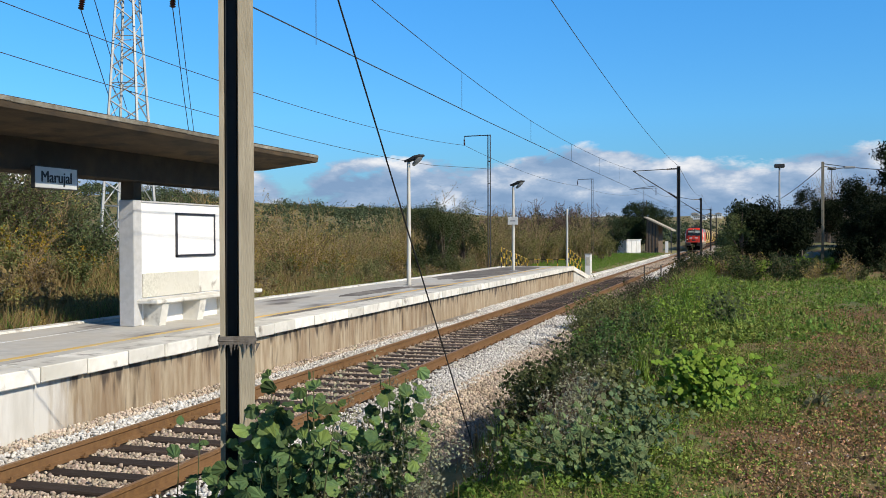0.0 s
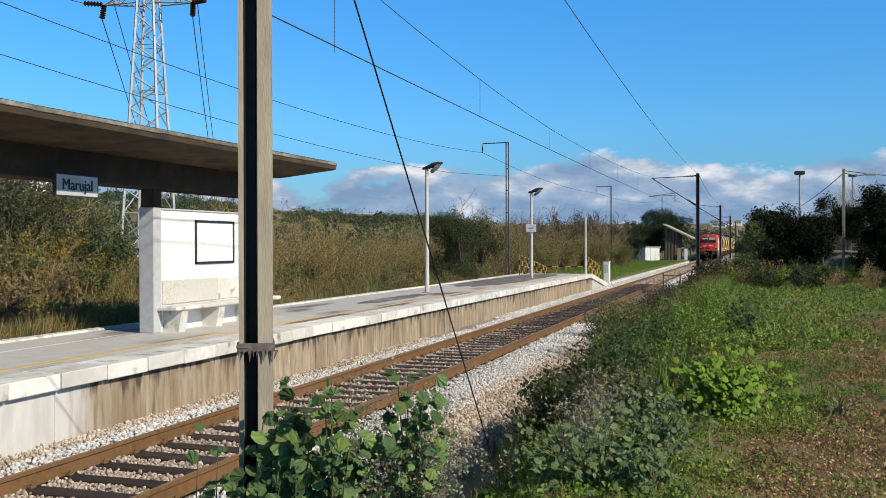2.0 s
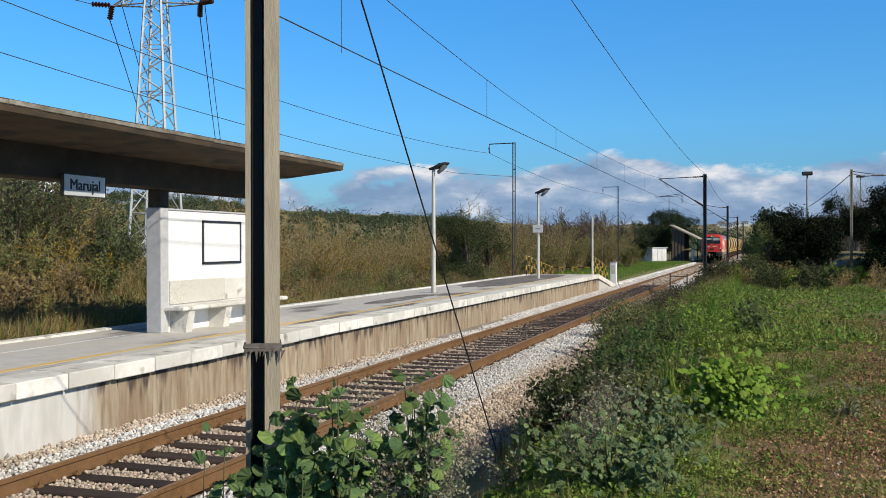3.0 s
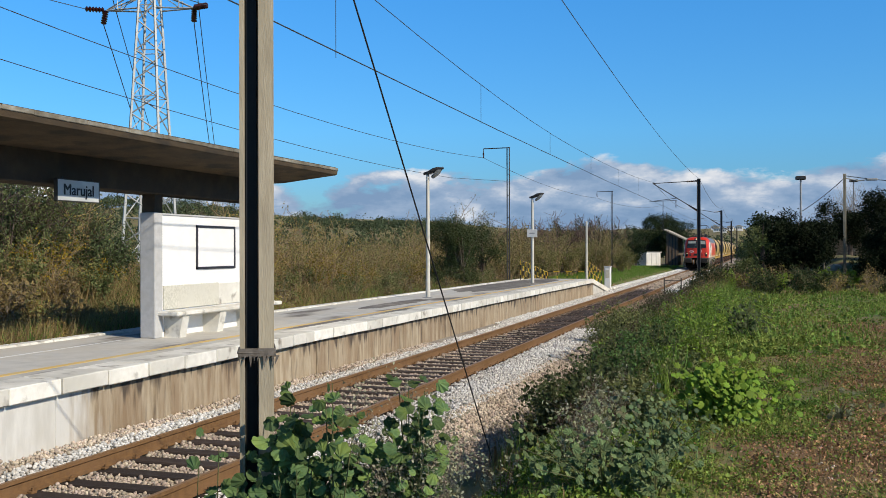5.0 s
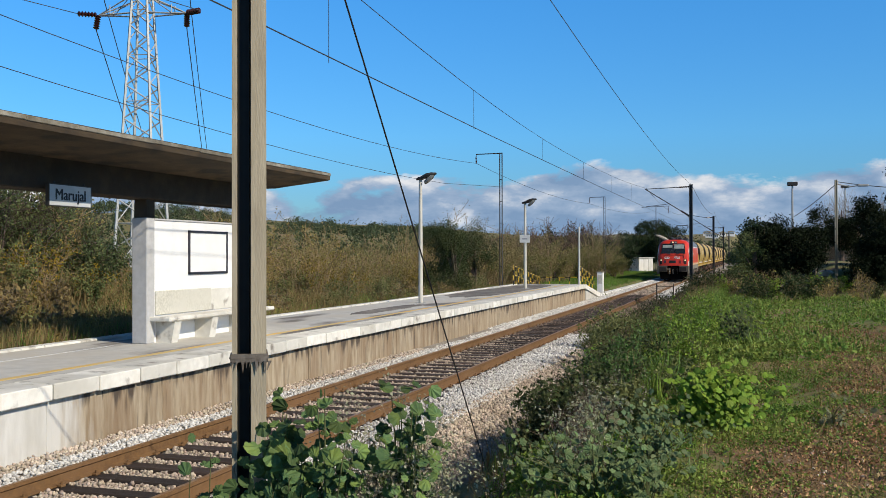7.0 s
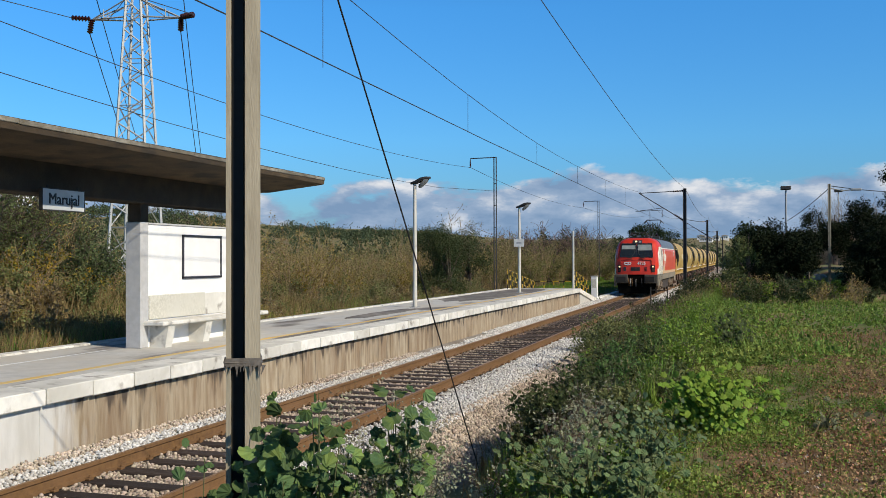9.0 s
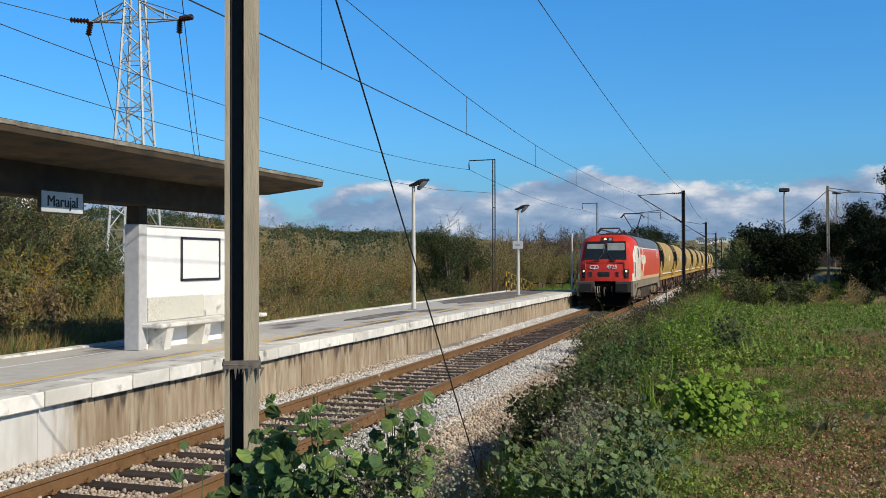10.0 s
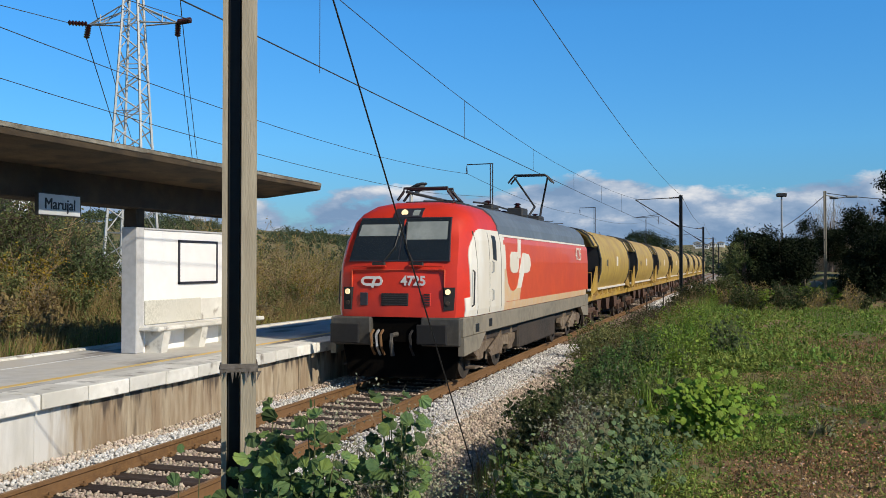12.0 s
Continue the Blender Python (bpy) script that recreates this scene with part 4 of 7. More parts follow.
def pylon(x, y, rz):
    """Lattice pylon: four legs, zigzag bracing, cross-arms and insulators."""
    z0 = float(ground_z(x, y))
    p = thing("lattice_pylon", "galvanised lattice power pylon with cross-arms", "pylon", (x, y, z0), rz=rz)
    H = 24.0

    def half(z):
        return 1.36 - (1.36 - 0.42) * min(z / 19.0, 1.0)
    cs = [(-1, -1), (1, -1), (1, 1), (-1, 1)]
    for c in cs:
        s = Shape()
        s.tube([(c[0] * half(z), c[1] * half(z), z) for z in (0, 19, H)], [0.10, 0.08, 0.07], 4)
        part("leg", s, PYLON_STEEL, p)
    levels, z = [0.0], 0.0
    while z < H - 1:
        z += max(half(z) * 1.25, 0.9)
        levels.append(min(z, H))
    for f in range(4):
        a, b = cs[f], cs[(f + 1) % 4]
        for i in range(len(levels) - 1):
            za, zb = levels[i], levels[i + 1]
            p0, p1 = (a, b) if i % 2 == 0 else (b, a)
            part("brace", Shape().tube([(p0[0] * half(za), p0[1] * half(za), za), (p1[0] * half(zb), p1[1] * half(zb), zb)], 0.045, 4), PYLON_STEEL, p)
            if i % 3 == 2:
                part("brace", Shape().tube([(a[0] * half(zb), a[1] * half(zb), zb), (b[0] * half(zb), b[1] * half(zb), zb)], 0.03, 4), PYLON_STEEL, p)
    for za in (17.3, 20.8):
        for sx in (-1, 1):
            tip = (sx * 2.75, 0, za)
            for c in (-1, 1):
                part("arm_bar", Shape().tube([(sx * half(za), c * half(za), za), tip], 0.05, 4), PYLON_STEEL, p)
                part("arm_bar", Shape().tube([(sx * half(za), c * half(za), za + 1.0), tip], 0.045, 4), PYLON_STEEL, p)
                part("arm_brace", Shape().tube([(sx * 1.9, c * 0.28, za), (sx * 1.9, c * 0.28, za + 0.52)], 0.03, 4), PYLON_STEEL, p)
                part("arm_brace", Shape().tube([(sx * 1.9, -c * 0.28, za), (sx * half(za), c * half(za), za + 1.0)], 0.03, 4), PYLON_STEEL, p)
            insulator(p, (sx * 2.75, 0, za), (sx * 2.8, -0.2, za - 0.85), 0.19, 6)
            insulator(p, (sx * 2.8, -0.1, za + 0.02), (sx * 3.75, -0.6, za), 0.19, 6)
    return p


PYLON = pylon(-34.55, 50.0, 12)
for sx in (-1, 1):
    for za in (17.3, 20.8):
        low = PYLON.matrix_basis @ Vector((sx * 2.8, -0.2, za - 0.86))
        out = PYLON.matrix_basis @ Vector((sx * 3.75, -0.6, za))
        wire("power_line", "high-voltage conductor hanging from the pylon", sagging(low, (-142 + sx * 4, 240, 4 + za - 17.3), 9), 0.03, "power lines")
        wire("power_line", "high-voltage conductor hanging from the pylon", sagging(out, (-52 + sx * 5, -60, 26 + za - 17.3), 3), 0.025, "power lines")


# ---- train ----
RED = mat("red_locomotive_paint", (0.64, 0.034, 0.010), (0.57, 0.03, 0.010), 3, 0.5, 0.02, 30, third=(0.50, 0.028, 0.016), coat=0.1)
RED_SIDE = mat("faded_red_side_paint", (0.70, 0.10, 0.035), (0.64, 0.085, 0.03), 3, 0.42, 0.02, 30, third=(0.6, 0.08, 0.04), coat=0.2)
CAB_WHITE = mat("dusty_white_paint", (0.76, 0.73, 0.66), (0.70, 0.66, 0.57), 3, 0.5, 0.02, 30, third=(0.66, 0.60, 0.49), stretch=(1, 1, 0.5))
DUSTY = mat("dust_beige_paint", (0.62, 0.42, 0.22), (0.58, 0.46, 0.32), 4, 0.6, third=(0.6, 0.36, 0.2))
SKIRT = mat("dusty_grey_skirt", (0.23, 0.205, 0.155), (0.165, 0.145, 0.11), 5, 0.75, 0.1, 40, third=(0.26, 0.225, 0.17))
ROOF_GREY = mat("blue_grey_roof", (0.15, 0.18, 0.21), (0.11, 0.13, 0.155), 3, 0.5, 0.03, 40)
UNDER = mat("dark_running_gear", (0.022, 0.019, 0.016), (0.045, 0.034, 0.026), 6, 0.85, 0.3, 40, third=(0.055, 0.04, 0.03))
# Near-black without sheen: deep shade below the locomotive's front, put into colour.
SHADE_BLACK = mat("shade_black_steel", (0.005, 0.005, 0.005), (0.008, 0.007, 0.006), 6, 1.0, spec=0.0)
BEAM_GREY = mat("dirty_buffer_beam", (0.085, 0.08, 0.07), (0.05, 0.046, 0.04), 6, 0.7, 0.2, 40)
BUFFER = mat("buffer_rubber", (0.012, 0.012, 0.013), (0.008, 0.008, 0.009), 8, 0.85)
SCREEN = mat("dark_windscreen_glass", (0.015, 0.02, 0.022), (0.02, 0.026, 0.028), 2, 0.06, spec=0.8, coat=0.6)
BLIND = mat("cream_sun_blind", (0.30, 0.33, 0.32), (0.20, 0.23, 0.22), 3, 0.7)
HOPPER = mat("ochre_wagon_paint", (0.47, 0.33, 0.075), (0.40, 0.27, 0.06), 2.5, 0.55, 0.05, 30, third=(0.33, 0.21, 0.065),
             stain=((0.22, 0.13, 0.05), (1, 1, 0.25), 3.0, 0.6, 0.8))
HOPPER_FRAME = mat("yellow_wagon_frame", (0.52, 0.33, 0.05), (0.40, 0.25, 0.05), 6, 0.6, 0.1, 40, third=(0.3, 0.18, 0.06))
RUST_GEAR = mat("rusty_running_gear", (0.12, 0.06, 0.035), (0.07, 0.04, 0.028), 8, 0.85, 0.3, 40)
DUST_GEAR = mat("dusty_axle_gear", (0.24, 0.185, 0.125), (0.13, 0.095, 0.065), 8, 0.85, 0.3, 40, third=(0.09, 0.06, 0.04))
LAMP_ON = glow("lit_headlight", (1.0, 0.78, 0.42), 0.75)
LAMP_DIM = mat("headlamp_lens", (0.75, 0.7, 0.55), (0.6, 0.55, 0.42), 9, 0.2)
LOCO_LEN, HALF = 16.35, 1.42


def plan_ring(hw, f, z, corner):
    """The outline of the body at one height, pointed at both ends alike."""
    w2 = hw - 0.22
    pts = [(-w2 + 0.25, f), (0, f - 0.03), (w2 - 0.25, f), (w2, f + 0.07), (hw - 0.05, f + corner * 0.55), (hw, f + corner + 0.12)]
    side = [(hw, LOCO_LEN * 0.3), (hw, LOCO_LEN * 0.7)]
    right_front = pts[1:]
    right_back = [(x, LOCO_LEN - y) for x, y in right_front[::-1]]
    ring = right_front + side + right_back
    ring += [(-x, y) for x, y in (ring[::-1])[1:-1]]
    return [(x, y, z) for x, y in ring]


def wheel(r, mt, parent, at, sg):
    """A wheel turning about its own axle: tread, flange, disc, hub and lightening bosses."""
    s = Shape()
    s.tube([(-0.065 * sg, 0, 0), (-0.04 * sg, 0, 0), (-0.035 * sg, 0, 0), (0.065 * sg, 0, 0)], [r + 0.03, r + 0.03, r, r - 0.005], 28)
    s.tube([(0.06 * sg, 0, 0), (0.12 * sg, 0, 0)], [r * 0.3, r * 0.24], 14)
    for k in range(6):
        a = k * math.pi / 3
        s.tube([(0.06 * sg, r * 0.62 * math.cos(a), r * 0.62 * math.sin(a)), (0.085 * sg, r * 0.62 * math.cos(a), r * 0.62 * math.sin(a))], r * 0.11, 8)
    ob = part("wheel", s, mt, parent)
    ob.location = at
    return ob


def build_loco():
    L = thing("locomotive", "red and white electric locomotive with raised pantograph", "locomotive", (TRACK_X, 163.0, 0))
    prof = [(1.36, 1.40, 0.10, 0.75), (1.5, 1.42, 0.10, 0.75), (2.30, 1.42, 0.17, 0.75), (2.46, 1.42, 0.22, 0.75), (2.9, 1.39, 0.42, 0.75), (3.28, 1.31, 0.64, 0.75),
            (3.46, 1.20, 0.80, 0.75), (3.62, 1.0, 1.05, 0.8), (3.71, 0.72, 1.4, 0.8)]
    s = Shape().loft([plan_ring(hw, f, z, c) for z, hw, f, c in prof])
    body = part("body", s, RED, L, "glossy red locomotive body", smooth=True)

    def front_y(z):
        return float(np.interp(z, [p[0] for p in prof], [p[2] for p in prof])) - 0.03

    def plate(name, xs, zs, mt, lift=0.012, parent=body, label="", bevel=None):
        """A thin sheet lying on the sloping front."""
        sh = Shape()
        n = 4
        o, i = [], []
        for k in range(n + 1):
            z = zs[0] + (zs[1] - zs[0]) * k / n
            for x in xs(z) if callable(xs) else xs:
                o.append((x, front_y(z) - lift, z))
                i.append((x, front_y(z) + 0.06, z))
        m = len(o)
        fc = []
        for k in range(n):
            a = 2 * k
            fc += [[a, a + 1, a + 3, a + 2], [m + a + 2, m + a + 3, m + a + 1, m + a], [a, a + 2, m + a + 2, m + a], [a + 1, m + a + 1, m + a + 3, a + 3]]
        fc += [[0, m, m + 1, 1], [m - 2, m - 1, 2 * m - 1, 2 * m - 2]]
        sh.add(o + i, fc)
        return part(name, sh, mt, parent, label)
    # windscreen: surround, two panes, blinds, pillar
    plate("screen_surround", lambda z: (-1.06 + (z - 2.46) * 0.11, 1.06 - (z - 2.46) * 0.11), (2.46, 3.36), DARK_FRAME, 0.006)
    for sg in (-1, 1):
        def edge(z, sg=sg):
            w = 1.045 - (z - 2.5) * 0.11
            return (0.014, w) if sg > 0 else (-w, -0.014)
        pane = plate("windscreen_pane", edge, (2.495, 3.34), SCREEN, 0.012, label="dark reflecting windscreen")
        def drawn(z, sg=sg):
            w = 1.0 - (z - 2.5) * 0.11
            return (0.06, w) if sg > 0 else (-w, -0.06)
        plate("sun_blind", drawn, (2.90 if sg > 0 else 2.98, 3.27 if sg > 0 else 3.22), BLIND, 0.014, parent=pane, label="pale sun blind behind the glass")
        w = Shape().tube([(sg * 0.35, front_y(2.42) - 0.05, 2.40), (sg * 0.12, front_y(2.75) - 0.03, 2.75), (sg * 0.06, front_y(3.2) - 0.03, 3.22)], 0.014, 6)
        w.box(sg * 0.4 - 0.14, sg * 0.4 + 0.14, front_y(2.4) - 0.08, front_y(2.4), 2.36, 2.45, 0.02)
        part("wiper", w, BLACK, body)
        rail_ = Shape().tube([(sg * 0.25, front_y(2.38) - 0.02, 2.36), (sg * 0.25, front_y(2.38) - 0.07, 2.37), (sg * 0.95, front_y(2.38) - 0.07, 2.36), (sg * 0.95, front_y(2.38) - 0.02, 2.35)], 0.016, 6)
        part("hand_rail", rail_, RED, body)
    # top lamp box
    plate("lamp_box", (-0.28, 0.32), (3.36, 3.56), DARK_FRAME, 0.02)
    part("top_headlight", Shape().disc((-0.06, front_y(3.46) - 0.02, 3.46), (0, -1, 0.3), 0.07, 0.04), LAMP_ON, body, "lit round headlight")
    plate("marker_panel", (0.12, 0.26), (3.40, 3.52), BLIND, 0.026)
    # lower front panel with grilles
    fp = Shape()
    for a in ((-0.98, 0.98, 2.285, 2.30), (-0.98, -0.965, 1.42, 2.3), (0.965, 0.98, 1.42, 2.3)):
        fp.box(a[0], a[1], front_y(1.9) + 0.012, front_y(1.9) + 0.09, a[2], a[3], 0.003)
    part("front_panel_frame", fp, RED_SIDE, body)
    gr = part("front_grille", Shape().box(-0.33, 0.24, front_y(1.7) - 0.012, front_y(1.7) + 0.05, 1.58, 1.83, 0.01), BLACK, body, "black central grille")
    for k in range(5):
        part("slat", Shape().box(-0.31, 0.22, front_y(1.7) - 0.024, front_y(1.7) - 0.008, 1.60 + 0.045 * k, 1.618 + 0.045 * k, 0.003), DARK_STEEL, gr)
    part("side_vent", Shape().box(-0.78, -0.62, front_y(1.7) - 0.012, front_y(1.7) + 0.05, 1.58, 1.84, 0.01), DARK_FRAME, body)
    v2 = part("side_vent", Shape().box(0.56, 0.70, front_y(1.7) - 0.006, front_y(1.7) + 0.05, 1.58, 1.84, 0.01), RED, body)
    for k in range(5):
        part("slat", Shape().box(0.57, 0.69, front_y(1.7) - 0.018, front_y(1.7), 1.595 + 0.05 * k, 1.62 + 0.05 * k, 0.003), DARK_FRAME, v2)
    # headlight clusters in the corners
    for sg in (-1, 1):
        c = Shape()
        xs = [sg * 0.98, sg * 1.16, sg * 1.27]
        ys = [0.08, 0.16, 0.44]
        pts = [(x, y, z) for z in (1.50, 1.95) for x, y in zip(xs, ys)] + [(x * 0.93, y + 0.1, z) for z in (1.50, 1.95) for x, y in zip(xs, ys)]
        c.add(pts, [[0, 1, 4, 3], [1, 2, 5, 4], [6, 9, 10, 7], [7, 10, 11, 8], [0, 6, 7, 1], [1, 7, 8, 2], [3, 4, 10, 9], [4, 5, 11, 10], [0, 3, 9, 6], [2, 8, 11, 5]])
        cl = part("headlight_housing", c, BUFFER, body, "dark headlight housing")
        part("headlight", Shape().disc((sg * 1.05, 0.10, 1.86), (sg * 0.25, -1, 0), 0.055, 0.05), LAMP_ON, cl, "lit headlight")
        part("tail_light", Shape().disc((sg * 1.05, 0.10, 1.64), (sg * 0.25, -1, 0), 0.045, 0.04), UNDER, cl)
        part("grab_rail", Shape().tube([(sg * 1.38, 0.62, 1.55), (sg * 1.45, 0.60, 1.6), (sg * 1.45, 0.66, 2.25), (sg * 1.38, 0.7, 2.3)], 0.016, 6), BLACK, body)
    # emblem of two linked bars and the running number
    fy = front_y(2.07) - 0.02

    def ribbon(pts, w, y0, y1):
        """One flat bar of even width along a bent line."""
        a, b = [], []
        for k, p in enumerate(pts):
            d = Vector(pts[min(k + 1, len(pts) - 1)]) - Vector(pts[max(k - 1, 0)])
            nrm = Vector((-d.y, d.x)).normalized() * w
            a.append((p[0] + nrm.x, p[1] + nrm.y))
            b.append((p[0] - nrm.x, p[1] - nrm.y))
        return Shape().loft([[(u[0], y0, u[1]), (v[0], y0, v[1]), (v[0], y1, v[1]), (u[0], y1, u[1])] for u, v in zip(a, b)])
    part("emblem", ribbon([(-0.47, 2.14), (-0.66, 2.14), (-0.71, 2.125), (-0.74, 2.09), (-0.74, 2.05), (-0.71, 2.015), (-0.66, 2.0), (-0.47, 2.0)], 0.026, fy, fy + 0.012), SIGN_WHITE, body, "white emblem of two linked loops")
    part("emblem", ribbon([(-0.53, 1.94), (-0.50, 2.05), (-0.475, 2.11), (-0.44, 2.14), (-0.38, 2.14), (-0.345, 2.12), (-0.33, 2.07), (-0.345, 2.02), (-0.38, 2.0), (-0.47, 2.0)], 0.026, fy - 0.004, fy + 0.010), SIGN_WHITE, body)
    lettering("running_number", "4725", 0.26, SIGN_WHITE, body, Matrix.Translation((0.34, fy, 2.07)) @ FACE_SOUTH, bold=0.008)

    # sides: sheets laid on the body
    def side_sheet(name, poly, mt, x=HALF, lift=0.012, label="", parent=body):
        for sg in (1, -1):
            sh = Shape()
            def px(z, y):
                hw = float(np.interp(z, [p[0] for p in prof], [p[1] for p in prof]))
                f = float(np.interp(z, [p[0] for p in prof], [p[2] for p in prof]))
                return float(np.interp(y, [f + 0.07, f + 0.41, f + 0.87], [hw - 0.22, hw - 0.05, hw]))
            n = len(poly)
            pts = [(sg * (px(z, y) + lift), y, z) for y, z in poly] + [(sg * (px(z, y) - 0.05), y, z) for y, z in poly]
            fc = [list(range(n)), list(range(2 * n - 1, n - 1, -1))] + [[k, (k + 1) % n, n + (k + 1) % n, n + k] for k in range(n)]
            sh.add(pts, fc)
            ob = part(name, sh, mt, parent, label)
        return ob

    def strip(y0, y1, zs, curve=lambda z: 0.0):
        return [(y0 + curve(z), z) for z in zs] + [(y1, z) for z in zs[::-1]]
    zz = [1.37, 1.5, 1.6, 1.735, 1.75, 1.9, 2.1, 2.3, 2.46, 2.6, 2.75, 2.9, 3.0, 3.06, 3.10, 3.14]
    def skin(name, start, end, zs, mt, lift, label=""):
        """A sheet over the side and its rounded corner, in small quads."""
        for sg in (1, -1):
            sh = Shape()
            m = 10
            rows_ = []
            for z in zs:
                hw = float(np.interp(z, [p[0] for p in prof], [p[1] for p in prof]))
                f = float(np.interp(z, [p[0] for p in prof], [p[2] for p in prof]))
                a = start(z)
                k2, k3 = max(a, f + 0.41), max(a, f + 0.87)
                ys = [a + (k2 - a) * q / 3 for q in range(3)] + [k2 + (k3 - k2) * q / 3 for q in range(3)] + [k3 + (end - k3) * q / 4 for q in range(5)]
                rows_.append([(sg * (float(np.interp(y, [f + 0.07, f + 0.41, f + 0.87], [hw - 0.22, hw - 0.05, hw])) + lift), y, z) for y in ys])
            n = m + 1
            verts = [p for r in rows_ for p in r] + [(p[0] - sg * 0.04, p[1], p[2]) for r in rows_ for p in r]
            k = len(rows_) * n
            fc = []
            for r in range(len(rows_) - 1):
                for q in range(m):
                    b = r * n + q
                    fc += [[b, b + 1, b + n + 1, b + n], [k + b, k + b + n, k + b + n + 1, k + b + 1]]
                b = r * n
                fc += [[b, b + n, k + b + n, k + b], [b + m, k + b + m, k + b + n + m, b + n + m]]
            for q in range(m):
                t = (len(rows_) - 1) * n + q
                fc += [[q, k + q, k + q + 1, q + 1], [t, t + 1, k + t + 1, k + t]]
            sh.add(verts, fc)
            part(name, sh, mt, body, label)
    skin("cab_panel", lambda z: 0.40 if z < 1.74 else 0.56 + 0.95 * (1 - math.sqrt(1 - (max(0.0, z - 2.35) / 0.80) ** 2)), 3.28, zz, CAB_WHITE, 0.018, "dusty white cab side panel")
    side_sheet("red_side", strip(3.28, LOCO_LEN - 0.35, [1.55, 2.0, 2.46, 2.9, 3.02]), RED_SIDE, label="faded red body side", lift=0.010)
    side_sheet("dusty_band", strip(3.30, 15.6, [1.37, 1.55]), DUSTY, lift=0.012)
    side_sheet("roof_line", strip(3.28, 15.7, [3.03, 3.08]), CAB_WHITE, lift=0.016)
    side_sheet("cab_panel", strip(3.28, 3.46, [1.55, 2.0, 2.46, 2.8, 3.02]), CAB_WHITE, lift=0.014)
    side_sheet("dusty_band", [(3.30, 1.56), (4.90, 1.56), (5.02, 1.85), (4.72, 1.93), (4.5, 1.83), (4.2, 1.78), (3.9, 1.81), (3.65, 1.98), (3.46, 2.3), (3.30, 2.3)], DUSTY, lift=0.016)
    # emblem on the side in white shapes: a slanting stem with a loop on either hand
    side_sheet("side_emblem", [(4.66, 2.55), (4.98, 2.55), (5.22, 3.01), (4.86, 3.01)], CAB_WHITE, lift=0.022, label="white emblem of linked loops")
    side_sheet("side_emblem", [(3.84, 2.36), (3.92, 2.25), (4.15, 2.20), (4.6, 2.21), (4.78, 2.32), (4.90, 2.70), (4.05, 2.70), (3.88, 2.60)], CAB_WHITE, lift=0.019)
    side_sheet("side_emblem", [(4.80, 2.2), (5.40, 2.19), (5.8, 2.2), (6.06, 2.25), (6.18, 2.38), (6.14, 2.56), (5.98, 2.66), (5.3, 2.69), (5.18, 2.62)], CAB_WHITE, lift=0.019)
    side_sheet("side_emblem", [(4.60, 1.84), (5.02, 1.84), (5.42, 2.24), (5.40, 2.5), (5.12, 2.5)], CAB_WHITE, lift=0.023)
    lettering("running_number", "4725", 0.58, CAB_WHITE, body, Matrix.Translation((HALF + 0.012, 13.9, 2.72)) @ FACE_EAST)
    side_sheet("door_window", [(2.24, 2.52), (2.52, 2.48), (2.56, 2.7), (2.56, 2.9), (2.54, 3.02), (2.24, 3.03), (2.24, 2.9), (2.24, 2.7)], BLACK, lift=0.026, label="narrow dark door window")
    for y in (0.94, 1.92, 2.97):
        side_sheet("panel_gap", strip(y, y + 0.02, [1.40, 1.5, 2.3, 2.46, 2.9, 3.08]), BEAM_GREY, lift=0.021)
    for zc in (1.75, 2.35):
        for sg in (1, -1):
            part("door_handle", Shape().tube([(sg * 1.42, 2.1, zc - 0.13), (sg * 1.48, 2.12, zc - 0.1), (sg * 1.48, 2.12, zc + 0.1), (sg * 1.42, 2.1, zc + 0.13)], 0.014, 6), STEEL, body)
    # blue-grey roof hood
    def hood(y):
        return [(-1.375, y, 3.085), (-1.335, y, 3.28), (-1.225, y, 3.48), (-1.03, y, 3.645), (-0.75, y, 3.735), (0.75, y, 3.735), (1.03, y, 3.645), (1.225, y, 3.48), (1.335, y, 3.28), (1.375, y, 3.085)]
    rf = part("roof", Shape().loft([hood(2.95), hood(3.2), hood(15.3), hood(15.6)]), ROOF_GREY, L, "blue-grey roof hood")
    for y in np.arange(4.5, 15, 1.8):
        part("roof_seam", Shape().box(-1.0, 1.0, y, y + 0.03, 3.735, 3.755, 0.004), BEAM_GREY, rf)
    # skirt, buffer beam, buffers
    sk = Shape()
    for sg in (-1, 1):
        x0, x1 = sorted((sg * 1.40, sg * 1.28))
        sk.box(x0, x1, 0.75, LOCO_LEN - 0.75, 0.98, 1.36, 0.02)
        sk.prism([(0.05, 0.62), (1.2, 0.68), (1.75, 0.98), (0.05, 0.98)], "x", x0, x1)
        sk.prism([(LOCO_LEN - 0.05, 0.62), (LOCO_LEN - 1.2, 0.68), (LOCO_LEN - 1.75, 0.98), (LOCO_LEN - 0.05, 0.98)], "x", x0, x1)
        sk.box(x0, x1, 0.05, 0.75, 0.98, 1.36, 0.02)
        sk.box(x0, x1, LOCO_LEN - 0.75, LOCO_LEN - 0.05, 0.98, 1.36, 0.02)
    part("skirt", sk, SKIRT, L, "dusty grey side skirt")
    for sg in (-1, 1):
        for y, zc in ((0.9, 1.15), (2.0, 1.2)):
            part("step_recess", Shape().box(min(sg * 1.39, sg * 1.405), max(sg * 1.39, sg * 1.405), y, y + 0.28, zc - 0.12, zc + 0.05, 0.01), BLACK, L)
